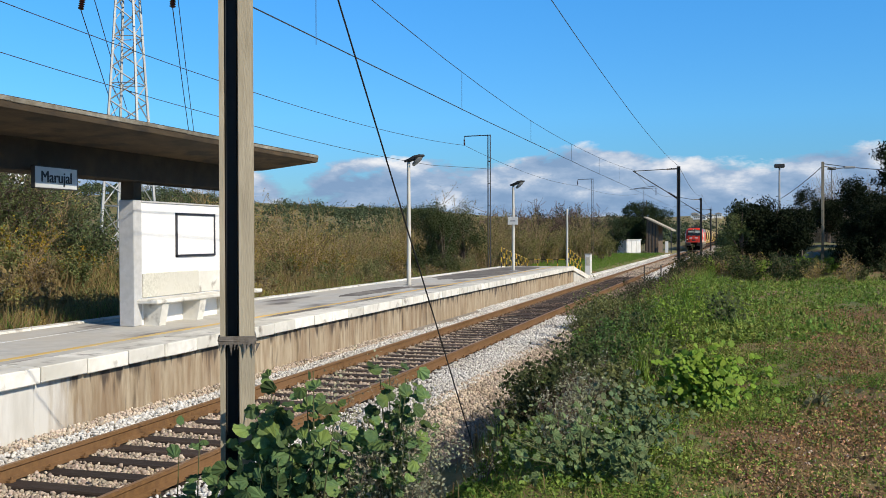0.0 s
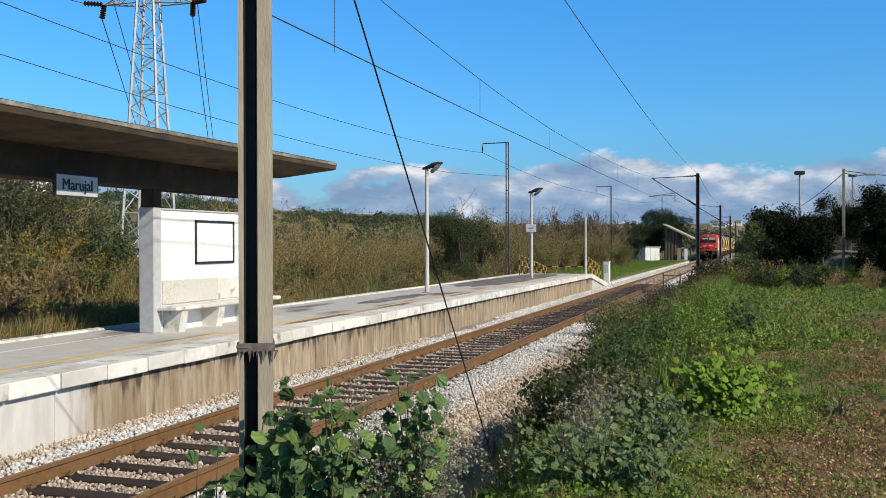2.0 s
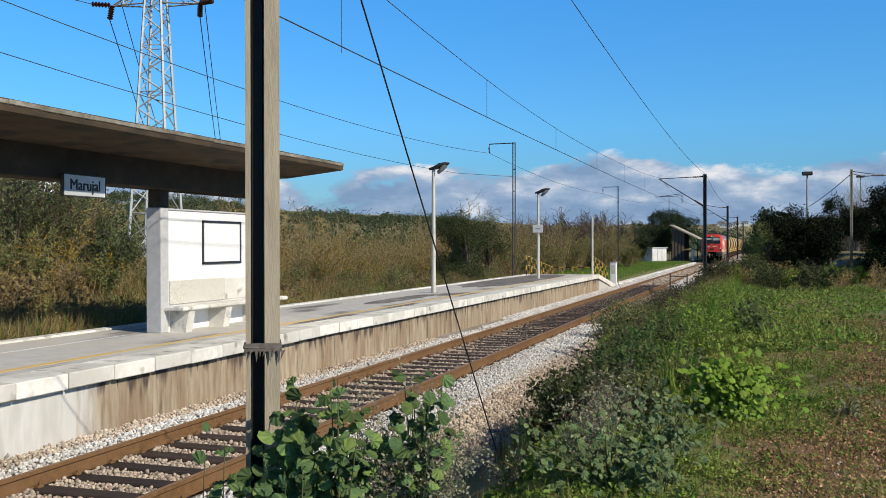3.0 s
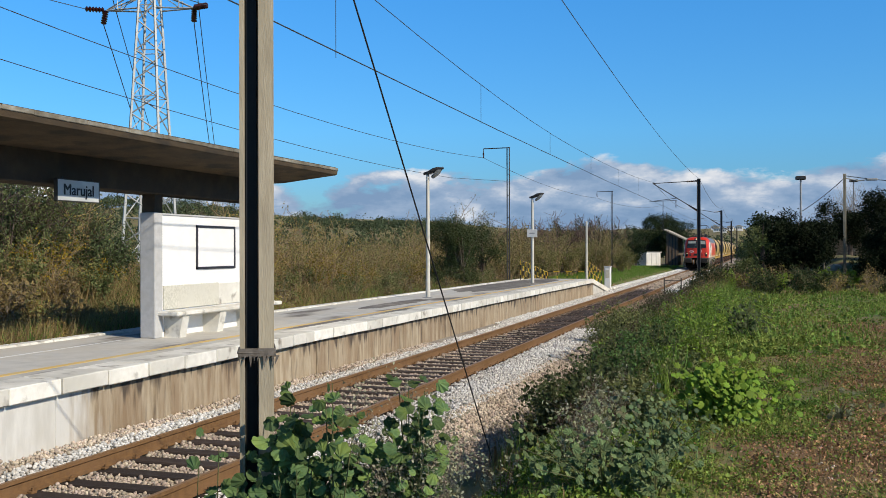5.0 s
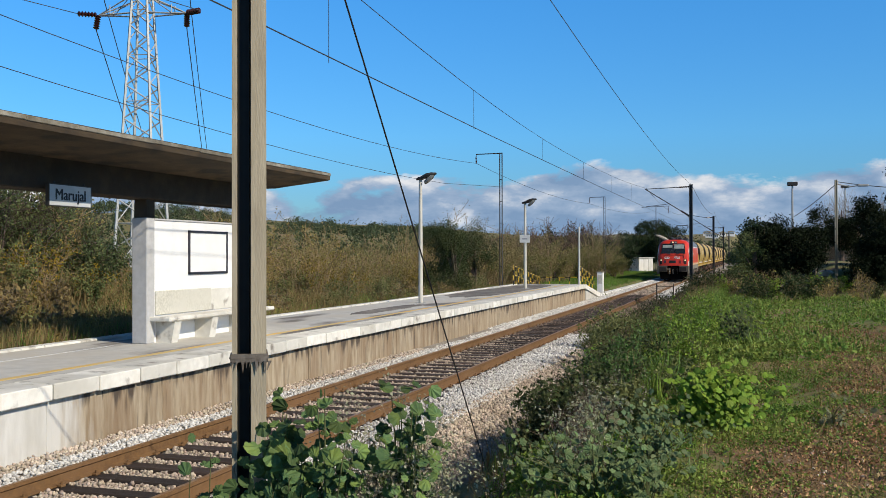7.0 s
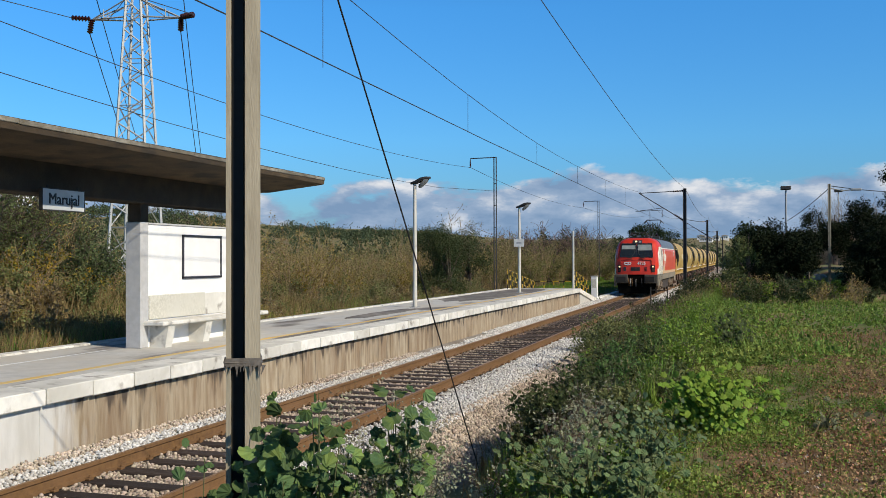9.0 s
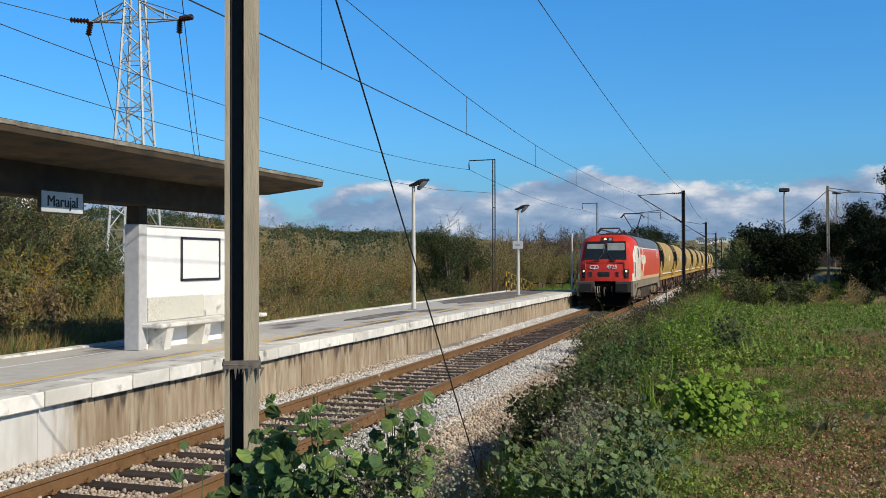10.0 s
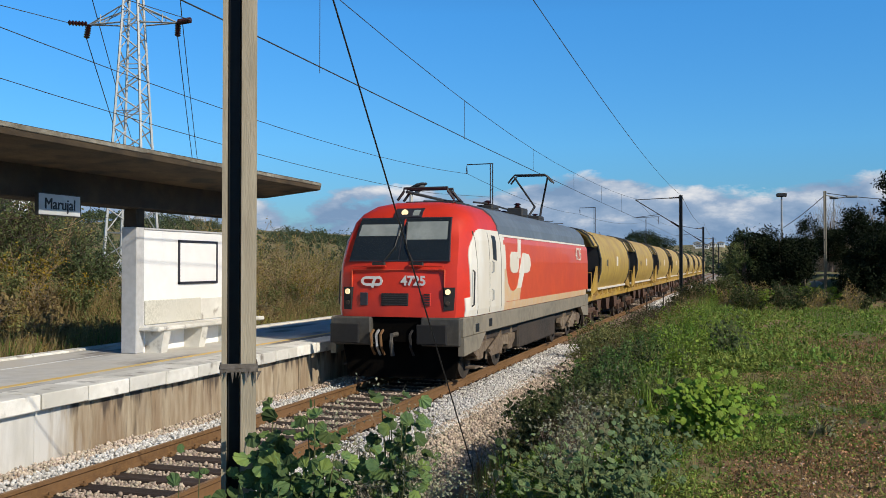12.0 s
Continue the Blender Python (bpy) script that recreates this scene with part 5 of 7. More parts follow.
    for y0, y1, sgn in ((0.0, 0.3, -1), (LOCO_LEN - 0.3, LOCO_LEN, 1)):
        part("buffer_beam", Shape().box(-1.28, 1.28, y0 + 0.14, y1 - 0.1 if sgn < 0 else y1 - 0.14, 0.85, 1.34, 0.02), SHADE_BLACK, L, "buffer beam coloured black for shade")
        for sg in (-1, 1):
            part("buffer_housing", Shape().box(min(sg * 0.52, sg * 1.33), max(sg * 0.52, sg * 1.33), y0, y1, 0.80, 1.36, 0.03), BEAM_GREY, L, "dirty grey buffer housing")
        for sg in (-1, 1):
            yb = y0 - 0.44 if sgn < 0 else y1 + 0.44
            ya = y0 if sgn < 0 else y1
            b = part("buffer", Shape().tube([(sg * 0.87, ya, 1.06), (sg * 0.87, (ya + yb) / 2, 1.06), (sg * 0.87, (ya + yb) / 2, 1.06), (sg * 0.87, yb, 1.06)], [0.13, 0.13, 0.09, 0.09], 12), BUFFER, L)
            part("buffer_head", Shape().box(sg * 0.89 - 0.30, sg * 0.89 + 0.30, min(yb - 0.03, yb + 0.03), max(yb - 0.03, yb + 0.03), 0.87, 1.25, 0.12), BUFFER, b, "rounded dark buffer head")
        yc = y0 - 0.2 if sgn < 0 else y1 + 0.2
        part("coupling_hook", Shape().tube([(0, y0 + 0.1, 1.02), (0, yc, 1.02), (0, yc - 0.05, 0.9), (0.02, yc, 0.62)], 0.045, 8), BEAM_GREY, L)
        for x, c in ((-0.45, RUST), (-0.34, STEEL), (-0.25, RUST), (0.36, BUFFER)):
            part("brake_hose", Shape().tube([(x, y0 - 0.02, 1.1), (x, yc + 0.03, 1.02), (x + 0.03, yc, 0.8), (x + 0.02, y0, 0.62)], 0.028, 6), c, L)
        ya, yb = (y0 + 0.34, y0 + 0.42) if sgn < 0 else (y1 - 0.42, y1 - 0.34)
        part("rail_guard", Shape().prism([(-1.25, 0.84), (1.25, 0.84), (1.12, 0.13), (-1.12, 0.13)], "y", ya, yb), SHADE_BLACK, L, "rail guard coloured black for shade")
    part("underframe", Shape().box(-1.2, 1.2, 0.4, LOCO_LEN - 0.4, 0.75, 1.36, 0.03), UNDER, L)
    part("equipment_box", Shape().box(-1.25, 1.25, 5.6, 10.6, 0.32, 0.95, 0.05), UNDER, L)
    # bogies
    for yc in (3.1, LOCO_LEN - 3.1):
        bo = part("bogie_frame", Shape().box(-1.12, 1.12, yc - 1.9, yc + 1.9, 0.62, 0.86, 0.04), UNDER, L)
        for sg in (-1, 1):
            x0, x1 = sorted((sg * 1.16, sg * 1.28))
            part("bogie_side", Shape().prism([(yc - 1.95, 0.62), (yc - 1.7, 0.50), (yc - 0.75, 0.56), (yc - 0.45, 0.40), (yc + 0.45, 0.40), (yc + 0.75, 0.56), (yc + 1.7, 0.50), (yc + 1.95, 0.62), (yc + 1.9, 0.76), (yc - 1.9, 0.76)], "x", x0, x1), DUST_GEAR, bo, "dusty bogie side frame")
            part("damper", Shape().tube([(sg * 1.34, yc - 0.9, 0.55), (sg * 1.34, yc + 0.1, 0.82)], 0.045, 8), DUST_GEAR, bo)
            part("step", Shape().box(min(sg * 1.2, sg * 1.42), max(sg * 1.2, sg * 1.42), yc - 2.3, yc - 1.95, 0.30, 0.34, 0.006), DUST_GEAR, bo)
        for dy in (-1.4, 1.4):
            for sg in (-1, 1):
                wheel(0.58, UNDER, bo, (sg * 0.87, yc + dy, 0.58), sg)
                part("axle_box", Shape().box(min(sg * 1.0, sg * 1.3), max(sg * 1.0, sg * 1.3), yc + dy - 0.2, yc + dy + 0.2, 0.40, 0.78, 0.03), DUST_GEAR, bo)
                part("coil_spring", Shape().tube([(sg * 1.15, yc + dy + 0.42, 0.4), (sg * 1.15, yc + dy + 0.42, 0.95)], 0.09, 10), DUST_GEAR, bo)
                part("brake_link", Shape().tube([(sg * 1.2, yc + dy * 0.5, 0.9), (sg * 1.22, yc + dy * 0.5, 0.35)], 0.04, 6), DUST_GEAR, bo)
                part("sand_pipe", Shape().tube([(sg * 1.2, yc + dy * 1.45, 0.9), (sg * 0.95, yc + dy * 1.55, 0.25)], 0.03, 6), UNDER, bo)
    # pantographs: one folded in front, one raised behind
    def pantograph(y, up):
        p = part("pantograph", Shape().box(-0.55, 0.55, y - 0.7, y + 0.7, 3.74, 3.79, 0.01), DARK_STEEL, L, "raised pantograph" if up else "folded pantograph")
        for sx in (-0.5, 0.5):
            for sy in (-0.6, 0.6):
                part("foot_insulator", Shape().tube([(sx, y + sy, 3.58), (sx, y + sy, 3.64), (sx, y + sy, 3.69), (sx, y + sy, 3.76)], [0.05, 0.09, 0.05, 0.08], 8), BROWN_PORCELAIN, p)
        s = Shape()
        if up:
            knee, head = (0, y + 0.75, 4.36), (0, y - 0.45, 5.26)
            for sx in (-0.12, 0.12):
                s.tube([(sx * 2, y - 0.3, 3.8), (sx, knee[1], knee[2])], 0.04, 6)
                s.tube([(sx, knee[1], knee[2]), (sx * 4.6, head[1], head[2])], 0.032, 6)
        else:
            knee, head = (0, y + 1.5, 3.90), (0, y - 0.75, 4.0)
            for sx in (-0.12, 0.12):
                s.tube([(sx * 2, y - 0.3, 3.8), (sx, knee[1], knee[2])], 0.045, 6)
                s.tube([(sx, knee[1], knee[2]), (sx * 4.2, head[1], head[2])], 0.035, 6)
        part("arm", s, DARK_STEEL, p)
        w = 0.74 if up else 0.66
        for dy in (-0.2, 0.2):
            b = Shape().tube([(-0.98 * w, head[1] + dy, head[2] - 0.2), (-0.75 * w, head[1] + dy, head[2] + 0.0), (-0.5, head[1] + dy, head[2] + 0.06), (0.5, head[1] + dy, head[2] + 0.06), (0.75 * w, head[1] + dy, head[2]), (0.98 * w, head[1] + dy, head[2] - 0.2)], 0.03, 6)
            part("contact_strip", b, DARK_STEEL, p)
    pantograph(2.9, False)
    pantograph(13.6, True)
    for k, (x, y, h) in enumerate(((0.2, 6.6, 0.42), (-0.5, 7.4, 0.35), (0.6, 8.4, 0.45), (0.0, 9.3, 0.3), (-0.4, 10.2, 0.38), (0.5, 11.3, 0.3))):
        e = part("roof_equipment", Shape().box(x - 0.22, x + 0.22, y - 0.35, y + 0.35, 3.72, 3.74 + h * 0.5, 0.03), DARK_STEEL, L)
        insulator(e, (x, y, 3.6 + h * 0.5), (x, y, 3.66 + h), 0.11, 4, "roof_insulator")
    part("roof_bar", Shape().tube([(0.2, 5.2, 3.95), (0.2, 6.6, 4.0), (0.1, 9, 4.0), (0.3, 12.8, 3.9)], 0.025, 6), DARK_STEEL, L)
    return L


LOCO = build_loco()


def build_wagon():
    """Round-sided hopper wagon; its front is at y = 0, and it reaches back along +y."""
    W = thing("hopper_wagon", "ochre round-sided grain hopper wagon", "wagon", (TRACK_X, 180, 0), "hopper wagons")
    LEN = 13.4
    # cross-section of the barrel
    sec = [(0.42, 3.78), (0.8, 3.70), (1.14, 3.48), (1.36, 3.1), (1.47, 2.62), (1.46, 2.15), (1.36, 1.75), (1.2, 1.48)]
    ring = [(x, z) for x, z in sec] + [(-x, z) for x, z in sec[::-1]]
    s = Shape()
    ys = [1.75, 1.8, LEN - 1.8, LEN - 1.75]
    s.loft([[(x, y, z) for x, z in ring] for y in ys])
    barrel = part("barrel", s, HOPPER, W, "rounded ochre hopper body", smooth=True)
    # hoods over both ends, thin shells with rims
    for y0, y1 in ((0.62, 1.76), (LEN - 1.76, LEN - 0.62)):
        upper = sec[:4]
        path = [(-x, z) for x, z in upper[::-1]] + upper
        h = Shape()
        a = [(x, y0, z) for x, z in path]
        b = [(x, y1, z) for x, z in path]
        c = [(x * 0.96, y0, z - 0.05) for x, z in path]
        d = [(x * 0.96, y1, z - 0.05) for x, z in path]
        n = len(path)
        fc = []
        for k in range(n - 1):
            fc += [[k, k + 1, n + k + 1, n + k], [2 * n + k, 3 * n + k, 3 * n + k + 1, 2 * n + k + 1], [k, 2 * n + k, 2 * n + k + 1, k + 1], [n + k, n + k + 1, 3 * n + k + 1, 3 * n + k]]
        fc += [[0, n, 3 * n, 2 * n], [n - 1, 3 * n - 1, 4 * n - 1, 2 * n - 1]]
        h.add(a + b + c + d, fc)
        part("end_hood", h, HOPPER, W)
    for y in (1.73, LEN - 1.73, 0.64, LEN - 0.64):
        curve = sec if 1 < y < LEN - 1 else sec[:4]
        t = Shape().tube([(x * 1.01, y, z + 0.01) for x, z in curve], 0.035, 6)
        t.tube([(-x * 1.01, y, z + 0.01) for x, z in curve], 0.035, 6)
        part("rib", t, DARK_STEEL, W)
    # dark recessed ends with sloping sheets
    for sg, ya in ((1, 1.74), (-1, LEN - 1.74)):
        e = Shape().prism([(-1.34, 3.08), (1.34, 3.08), (1.44, 2.6), (1.42, 2.15), (1.16, 1.5), (-1.16, 1.5), (-1.42, 2.15), (-1.44, 2.6)], "y", min(ya, ya - sg * 0.02), max(ya, ya - sg * 0.02))
        part("end_plate", e, BLACK, W, "dark recessed wagon end")
        for x in (-1.36, 1.30):
            part("slope_sheet", Shape().prism([(ya, 2.3), (ya, 1.45), (ya - sg * 1.45, 1.30), (ya - sg * 1.1, 1.62), (ya - sg * 0.12, 2.35)], "x", x, x + 0.06), HOPPER_FRAME, W)
        lad = Shape()
        for x in (0.75, 1.15):
            lad.tube([(x, ya - sg * 1.4, 1.2), (x, ya - sg * 1.4, 2.3)], 0.02, 6)
        for k in range(4):
            lad.tube([(0.75, ya - sg * 1.4, 1.35 + 0.28 * k), (1.15, ya - sg * 1.4, 1.35 + 0.28 * k)], 0.016, 6)
        part("ladder", lad, HOPPER_FRAME, W)
        rl = Shape()
        rl.tube([(-1.35, ya - sg * 1.62, 1.25), (-1.35, ya - sg * 1.62, 2.1), (1.35, ya - sg * 1.62, 2.1), (1.35, ya - sg * 1.62, 1.25)], 0.022, 6)
        part("end_railing", rl, HOPPER_FRAME, W)
        for x in (-0.87, 0.87):
            yb = ya - sg * 1.74
            part("buffer", Shape().tube([(x, yb + sg * 0.1, 1.06), (x, yb - sg * 0.25, 1.06), (x, yb - sg * 0.25, 1.06), (x, yb - sg * 0.3, 1.06)], [0.08, 0.08, 0.22, 0.22], 12), UNDER, W)
    # lower ledge and sill
    for sg in (-1, 1):
        part("lower_ledge", Shape().box(min(sg * 1.17, sg * 1.30), max(sg * 1.17, sg * 1.30), 0.3, LEN - 0.3, 1.42, 1.50, 0.01), CAB_WHITE, W, "pale dusty lower ledge")
        part("sill", Shape().box(min(sg * 0.95, sg * 1.18), max(sg * 0.95, sg * 1.18), 0.1, LEN - 0.1, 1.02, 1.22, 0.02), HOPPER_FRAME, W)
        for k in range(9):
            y = 0.9 + k * (LEN - 1.8) / 8
            part("bracket", Shape().prism([(y, 1.22), (y + 0.3, 1.22), (y + 0.2, 1.44), (y + 0.1, 1.44)], "x", min(sg * 1.08, sg * 1.26), max(sg * 1.08, sg * 1.26)), HOPPER_FRAME, W)
        for y in (4.0, 6.7, 9.4):
            part("discharge_chute", Shape().prism([(y - 0.8, 1.2), (y + 0.8, 1.2), (y + 0.35, 0.5), (y - 0.35, 0.5)], "x", min(sg * 0.45, sg * 1.1), max(sg * 0.45, sg * 1.1)), RUST_GEAR, W)
        pl = Shape().box(min(sg * 1.455, sg * 1.475), max(sg * 1.455, sg * 1.475), 6.9, 7.4, 2.35, 2.75, 0.004)
        part("label_plate", pl, CAB_WHITE, W)
        part("label_plate", Shape().box(min(sg * 1.455, sg * 1.475), max(sg * 1.455, sg * 1.475), 3.6, 4.0, 2.35, 2.6, 0.004), BEAM_GREY, W)
    part("underframe", Shape().box(-0.95, 0.95, 0.05, LEN - 0.05, 0.9, 1.2, 0.02), RUST_GEAR, W)
    for yc in (2.2, LEN - 2.2):
        bo = part("bogie_frame", Shape().box(-1.02, 1.02, yc - 1.3, yc + 1.3, 0.5, 0.72, 0.04), RUST_GEAR, W)
        for dy in (-0.9, 0.9):
            for sg in (-1, 1):
                wheel(0.46, UNDER, bo, (sg * 0.87, yc + dy, 0.46), sg)
                part("axle_box", Shape().box(min(sg * 0.98, sg * 1.16), max(sg * 0.98, sg * 1.16), yc + dy - 0.16, yc + dy + 0.16, 0.34, 0.6, 0.02), RUST_GEAR, bo)
    return W


WAGONS = []
first = build_wagon()
for k in range(9):
    off = LOCO_LEN + 0.95 + k * 14.0
    w = first if k == 0 else copy_thing(first, pose(TRACK_X, 180 + off, 0))
    WAGONS.append((off, w))


# ---- plants ----
def leafy(name, a, b, third=None, island=0.35, thin=0.3, rough=0.65, spec=0.2, vary=0.0):
    return mat(name, a, b, 3.0, rough, third=third, island=island, thin=thin, spec=spec, vary=vary)


LEAF_GREY = leafy("grey_green_leaf", (0.155, 0.19, 0.07), (0.105, 0.14, 0.05), (0.20, 0.205, 0.075))
LEAF_WILLOW = leafy("willow_leaf", (0.115, 0.15, 0.062), (0.08, 0.11, 0.045), (0.15, 0.165, 0.065))
LEAF_OLIVE = leafy("olive_scrub_leaf", (0.19, 0.20, 0.065), (0.13, 0.145, 0.05), (0.22, 0.20, 0.07))
LEAF_HILL = leafy("hill_wood_leaf", (0.06, 0.085, 0.04), (0.04, 0.06, 0.03), (0.08, 0.10, 0.05), thin=0.1)
LEAF_EVER = leafy("mid_evergreen_leaf", (0.030, 0.050, 0.018), (0.020, 0.036, 0.014), (0.045, 0.06, 0.02), thin=0.1, spec=0.2)
# Dark scrub green; includes the shade under the field-edge trees as colour.
LEAF_EDGE = leafy("shaded_scrub_leaf", (0.06, 0.085, 0.03), (0.04, 0.06, 0.022), (0.08, 0.09, 0.035))
LEAF_DULL = leafy("dull_mallow_leaf", (0.125, 0.185, 0.085), (0.085, 0.135, 0.06), (0.17, 0.21, 0.10), island=0.45)
# Evergreen leaf taken to near-black, with the trees' shadow side in the colour.
LEAF_DARK = leafy("shade_dark_evergreen_leaf", (0.010, 0.017, 0.006), (0.006, 0.011, 0.0045), (0.016, 0.022, 0.008), thin=0.05, spec=0.12, rough=0.8)
LEAF_BROWN = leafy("dry_brown_leaf", (0.38, 0.27, 0.085), (0.30, 0.215, 0.065), (0.30, 0.28, 0.07))
LEAF_YELLOW = leafy("yellow_autumn_leaf", (0.33, 0.22, 0.02), (0.20, 0.17, 0.025), (0.24, 0.19, 0.03))
LEAF_FRESH = leafy("fresh_green_leaf", (0.19, 0.30, 0.035), (0.14, 0.24, 0.03), (0.22, 0.31, 0.05), island=0.25)
LEAF_MALLOW = leafy("mallow_leaf", (0.11, 0.20, 0.05), (0.08, 0.155, 0.04), (0.13, 0.20, 0.06), island=0.3)
LEAF_PALE = leafy("pale_mallow_leaf", (0.15, 0.25, 0.08), (0.10, 0.18, 0.06), (0.22, 0.31, 0.06), island=0.3)
LEAF_SILVER = leafy("dull_silvery_leaf", (0.36, 0.38, 0.25), (0.25, 0.27, 0.175), (0.37, 0.34, 0.24), island=0.35)
GRASS = leafy("meadow_grass", (0.17, 0.27, 0.046), (0.105, 0.185, 0.034), (0.24, 0.29, 0.065), island=0.5)
LAWN = leafy("lawn_grass", (0.15, 0.27, 0.04), (0.12, 0.22, 0.032), island=0.25)
STRAW = leafy("dry_straw", (0.30, 0.23, 0.10), (0.22, 0.16, 0.07), island=0.35)
LITTER = leafy("brown_leaf_litter", (0.36, 0.205, 0.09), (0.20, 0.115, 0.055), (0.46, 0.31, 0.17), island=0.6, thin=0.1)
BARK = mat("grey_brown_bark", (0.12, 0.09, 0.065), (0.08, 0.06, 0.045), 12, 0.9, 0.4, 40, island=0.35)
TWIG = mat("brown_twig", (0.33, 0.24, 0.125), (0.22, 0.155, 0.085), 8, 0.9, island=0.4)
TWIG_GREY = mat("pale_dead_twig", (0.26, 0.22, 0.17), (0.18, 0.15, 0.12), 8, 0.9, island=0.4)
TWIG_DARK = mat("dark_purplish_twig", (0.15, 0.095, 0.075), (0.09, 0.06, 0.05), 8, 0.9, island=0.4)
STEM = mat("green_stem", (0.10, 0.12, 0.04), (0.08, 0.085, 0.035), 8, 0.8, island=0.3)

PRISM_V = [(math.cos(a), math.sin(a), z) for z in (0, 1) for a in (0, 2.094, 4.189)]
PRISM_F = [(0, 1, 4, 3), (1, 2, 5, 4), (2, 0, 3, 5)]
LEAF_V = [(0, 0, 0), (0.30, 0.45, 0.10), (0, 1, 0), (-0.30, 0.45, 0.10)]
LEAF_F = [(0, 1, 2), (0, 2, 3)]
CRUMB_V = [(0, 0, 0), (0.36, 0.75, 0.12), (-0.36, 0.85, -0.05)]
CRUMB_F = [(0, 1, 2)]
BLADE_V = [(-0.034, 0, 0), (0.034, 0, 0), (0.026, 0.10, 0.55), (-0.026, 0.10, 0.55), (0, 0.32, 1.0), (0.001, 0.32, 1.0)]
BLADE_F = [(0, 1, 2, 3), (3, 2, 5, 4)]
THIN_V = [(x * 0.4, y, z) for x, y, z in BLADE_V]
LOBED_V = [(0, 0.10, 0.03)]
for k in range(25):
    a = 0.30 + k * (2 * math.pi - 0.60) / 24
    q = 0.50 * (1 - 0.16 * abs(math.sin(3.5 * (a - math.pi))) ** 3) * (0.90 + 0.10 * math.cos(a - math.pi))
    LOBED_V.append((q * math.sin(a), 0.42 - q * math.cos(a), 0.045 * math.cos(7 * (a - math.pi)) * q * 2 - 0.03 - 0.22 * abs(q * math.sin(a)) ** 1.5 + 0.02 * math.sin(2 * a)))
LOBED_F = [(0, k, k + 1) for k in range(1, 25)]


def aim(d, rng=RNG):
    """Rotations that carry +z onto each direction."""
    z = d / np.linalg.norm(d, axis=1, keepdims=True)
    ref = np.where(np.abs(z[:, 2:3]) < 0.9, np.array([[0, 0, 1.0]]), np.array([[1.0, 0, 0]]))
    x = np.cross(ref, z)
    x /= np.linalg.norm(x, axis=1, keepdims=True)
    return np.stack([x, np.cross(z, x), z], 2)


def shrubs(centres, heights, radii, branches, side, leaves, rng, top=0.62, start=0.15):
    """Branch pieces (from, to, radius) and leaf places for many shrubs at once."""
    n = len(centres)
    c = np.repeat(centres, branches, 0)
    h, r = np.repeat(heights, branches), np.repeat(radii, branches)
    m = len(c)
    a, q = rng.uniform(0, 2 * np.pi, m), np.sqrt(rng.uniform(0, 1, m))
    out = np.stack([np.cos(a) * q * r, np.sin(a) * q * r], 1)
    base = c + np.concatenate([out * 0.18, np.full((m, 1), -0.05)], 1)
    end = c + np.concatenate([out, (h * (top + (1 - top) * rng.uniform(0, 1, m)) * (1.05 - 0.35 * q))[:, None]], 1)
    ctrl = base * 0.45 + end * 0.55 + np.concatenate([-out * 0.35, (0.12 * h)[:, None]], 1) + rng.normal(0, 0.05, (m, 3)) * h[:, None]

    def at(t):
        t = t[:, None]
        return (1 - t) ** 2 * base + 2 * t * (1 - t) * ctrl + t * t * end
    seg = []
    for k in range(4):
        p0, p1 = at(np.full(m, k / 4)), at(np.full(m, (k + 1) / 4))
        seg.append((p0, p1, 0.0055 * h * (1 - 0.2 * k)))
    idx = np.repeat(np.arange(m), side)
    t = rng.uniform(start, 1.0, len(idx))
    tt = t[:, None]
    p0 = (1 - tt) ** 2 * base[idx] + 2 * tt * (1 - tt) * ctrl[idx] + tt * tt * end[idx]
    d = end[idx] - base[idx]
    d = d / np.linalg.norm(d, axis=1, keepdims=True) * 0.6 + rng.normal(0, 0.55, d.shape)
    ln = h[idx] * rng.uniform(0.08, 0.24, len(idx))
    p1 = p0 + d / np.linalg.norm(d, axis=1, keepdims=True) * ln[:, None]
    seg.append((p0, p1, 0.0022 * h[idx]))
    A, B = np.concatenate([s[0] for s in seg]), np.concatenate([s[1] for s in seg])
    R = np.concatenate([s[2] for s in seg])
    pick = rng.integers(0, len(p0), n * leaves)
    k = rng.uniform(0.1, 1.1, (len(pick), 1))
    lp = p0[pick] * (1 - k) + p1[pick] * k + rng.normal(0, 0.02, (len(pick), 3)) * h[idx][pick][:, None]
    return A, B, R, lp


def plant_mass(name, label, category, centres, heights, radii, branches, side, leaves, leaf_size, leaf_mat, twig_mat, seed, kind="stuff", tilt=1.9, template=None, at=None, thick=1.0):
    rng = np.random.default_rng(seed)
    centres, heights, radii = np.asarray(centres, float), np.asarray(heights, float), np.asarray(radii, float)
    A, B, R, lp = shrubs(centres, heights, radii, branches, side, leaves, rng)
    o = np.array(at if at is not None else (0, 0, 0), float)
    top = thing(name, label, category, tuple(o), kind=kind)
    d = B - A
    ln = np.linalg.norm(d, axis=1)
    ok = ln > 1e-4
    sz = np.stack([R * thick, R * thick, ln], 1)[ok]
    tagged(scatter("twigs", PRISM_V, PRISM_F, A[ok] - o, aim(d[ok]), sz, twig_mat, top), kind="stuff")
    tv, tf = template or (LEAF_V, LEAF_F)
    if leaves:
        s = rng.uniform(0.6, 1.25, len(lp)) * leaf_size
        tagged(scatter("leaves", tv, tf, lp - o, turns(len(lp), tilt, rng), s, leaf_mat, top), kind="stuff")
    return top


def on_ground(x, y):
    x, y = np.asarray(x, float), np.asarray(y, float)
    return np.stack([x, y, ground_z(x, y)], 1)


def band(n, x0, x1, y0, y1, seed):
    r = np.random.default_rng(seed)
    return on_ground(r.uniform(x0, x1, n), r.uniform(y0, y1, n))


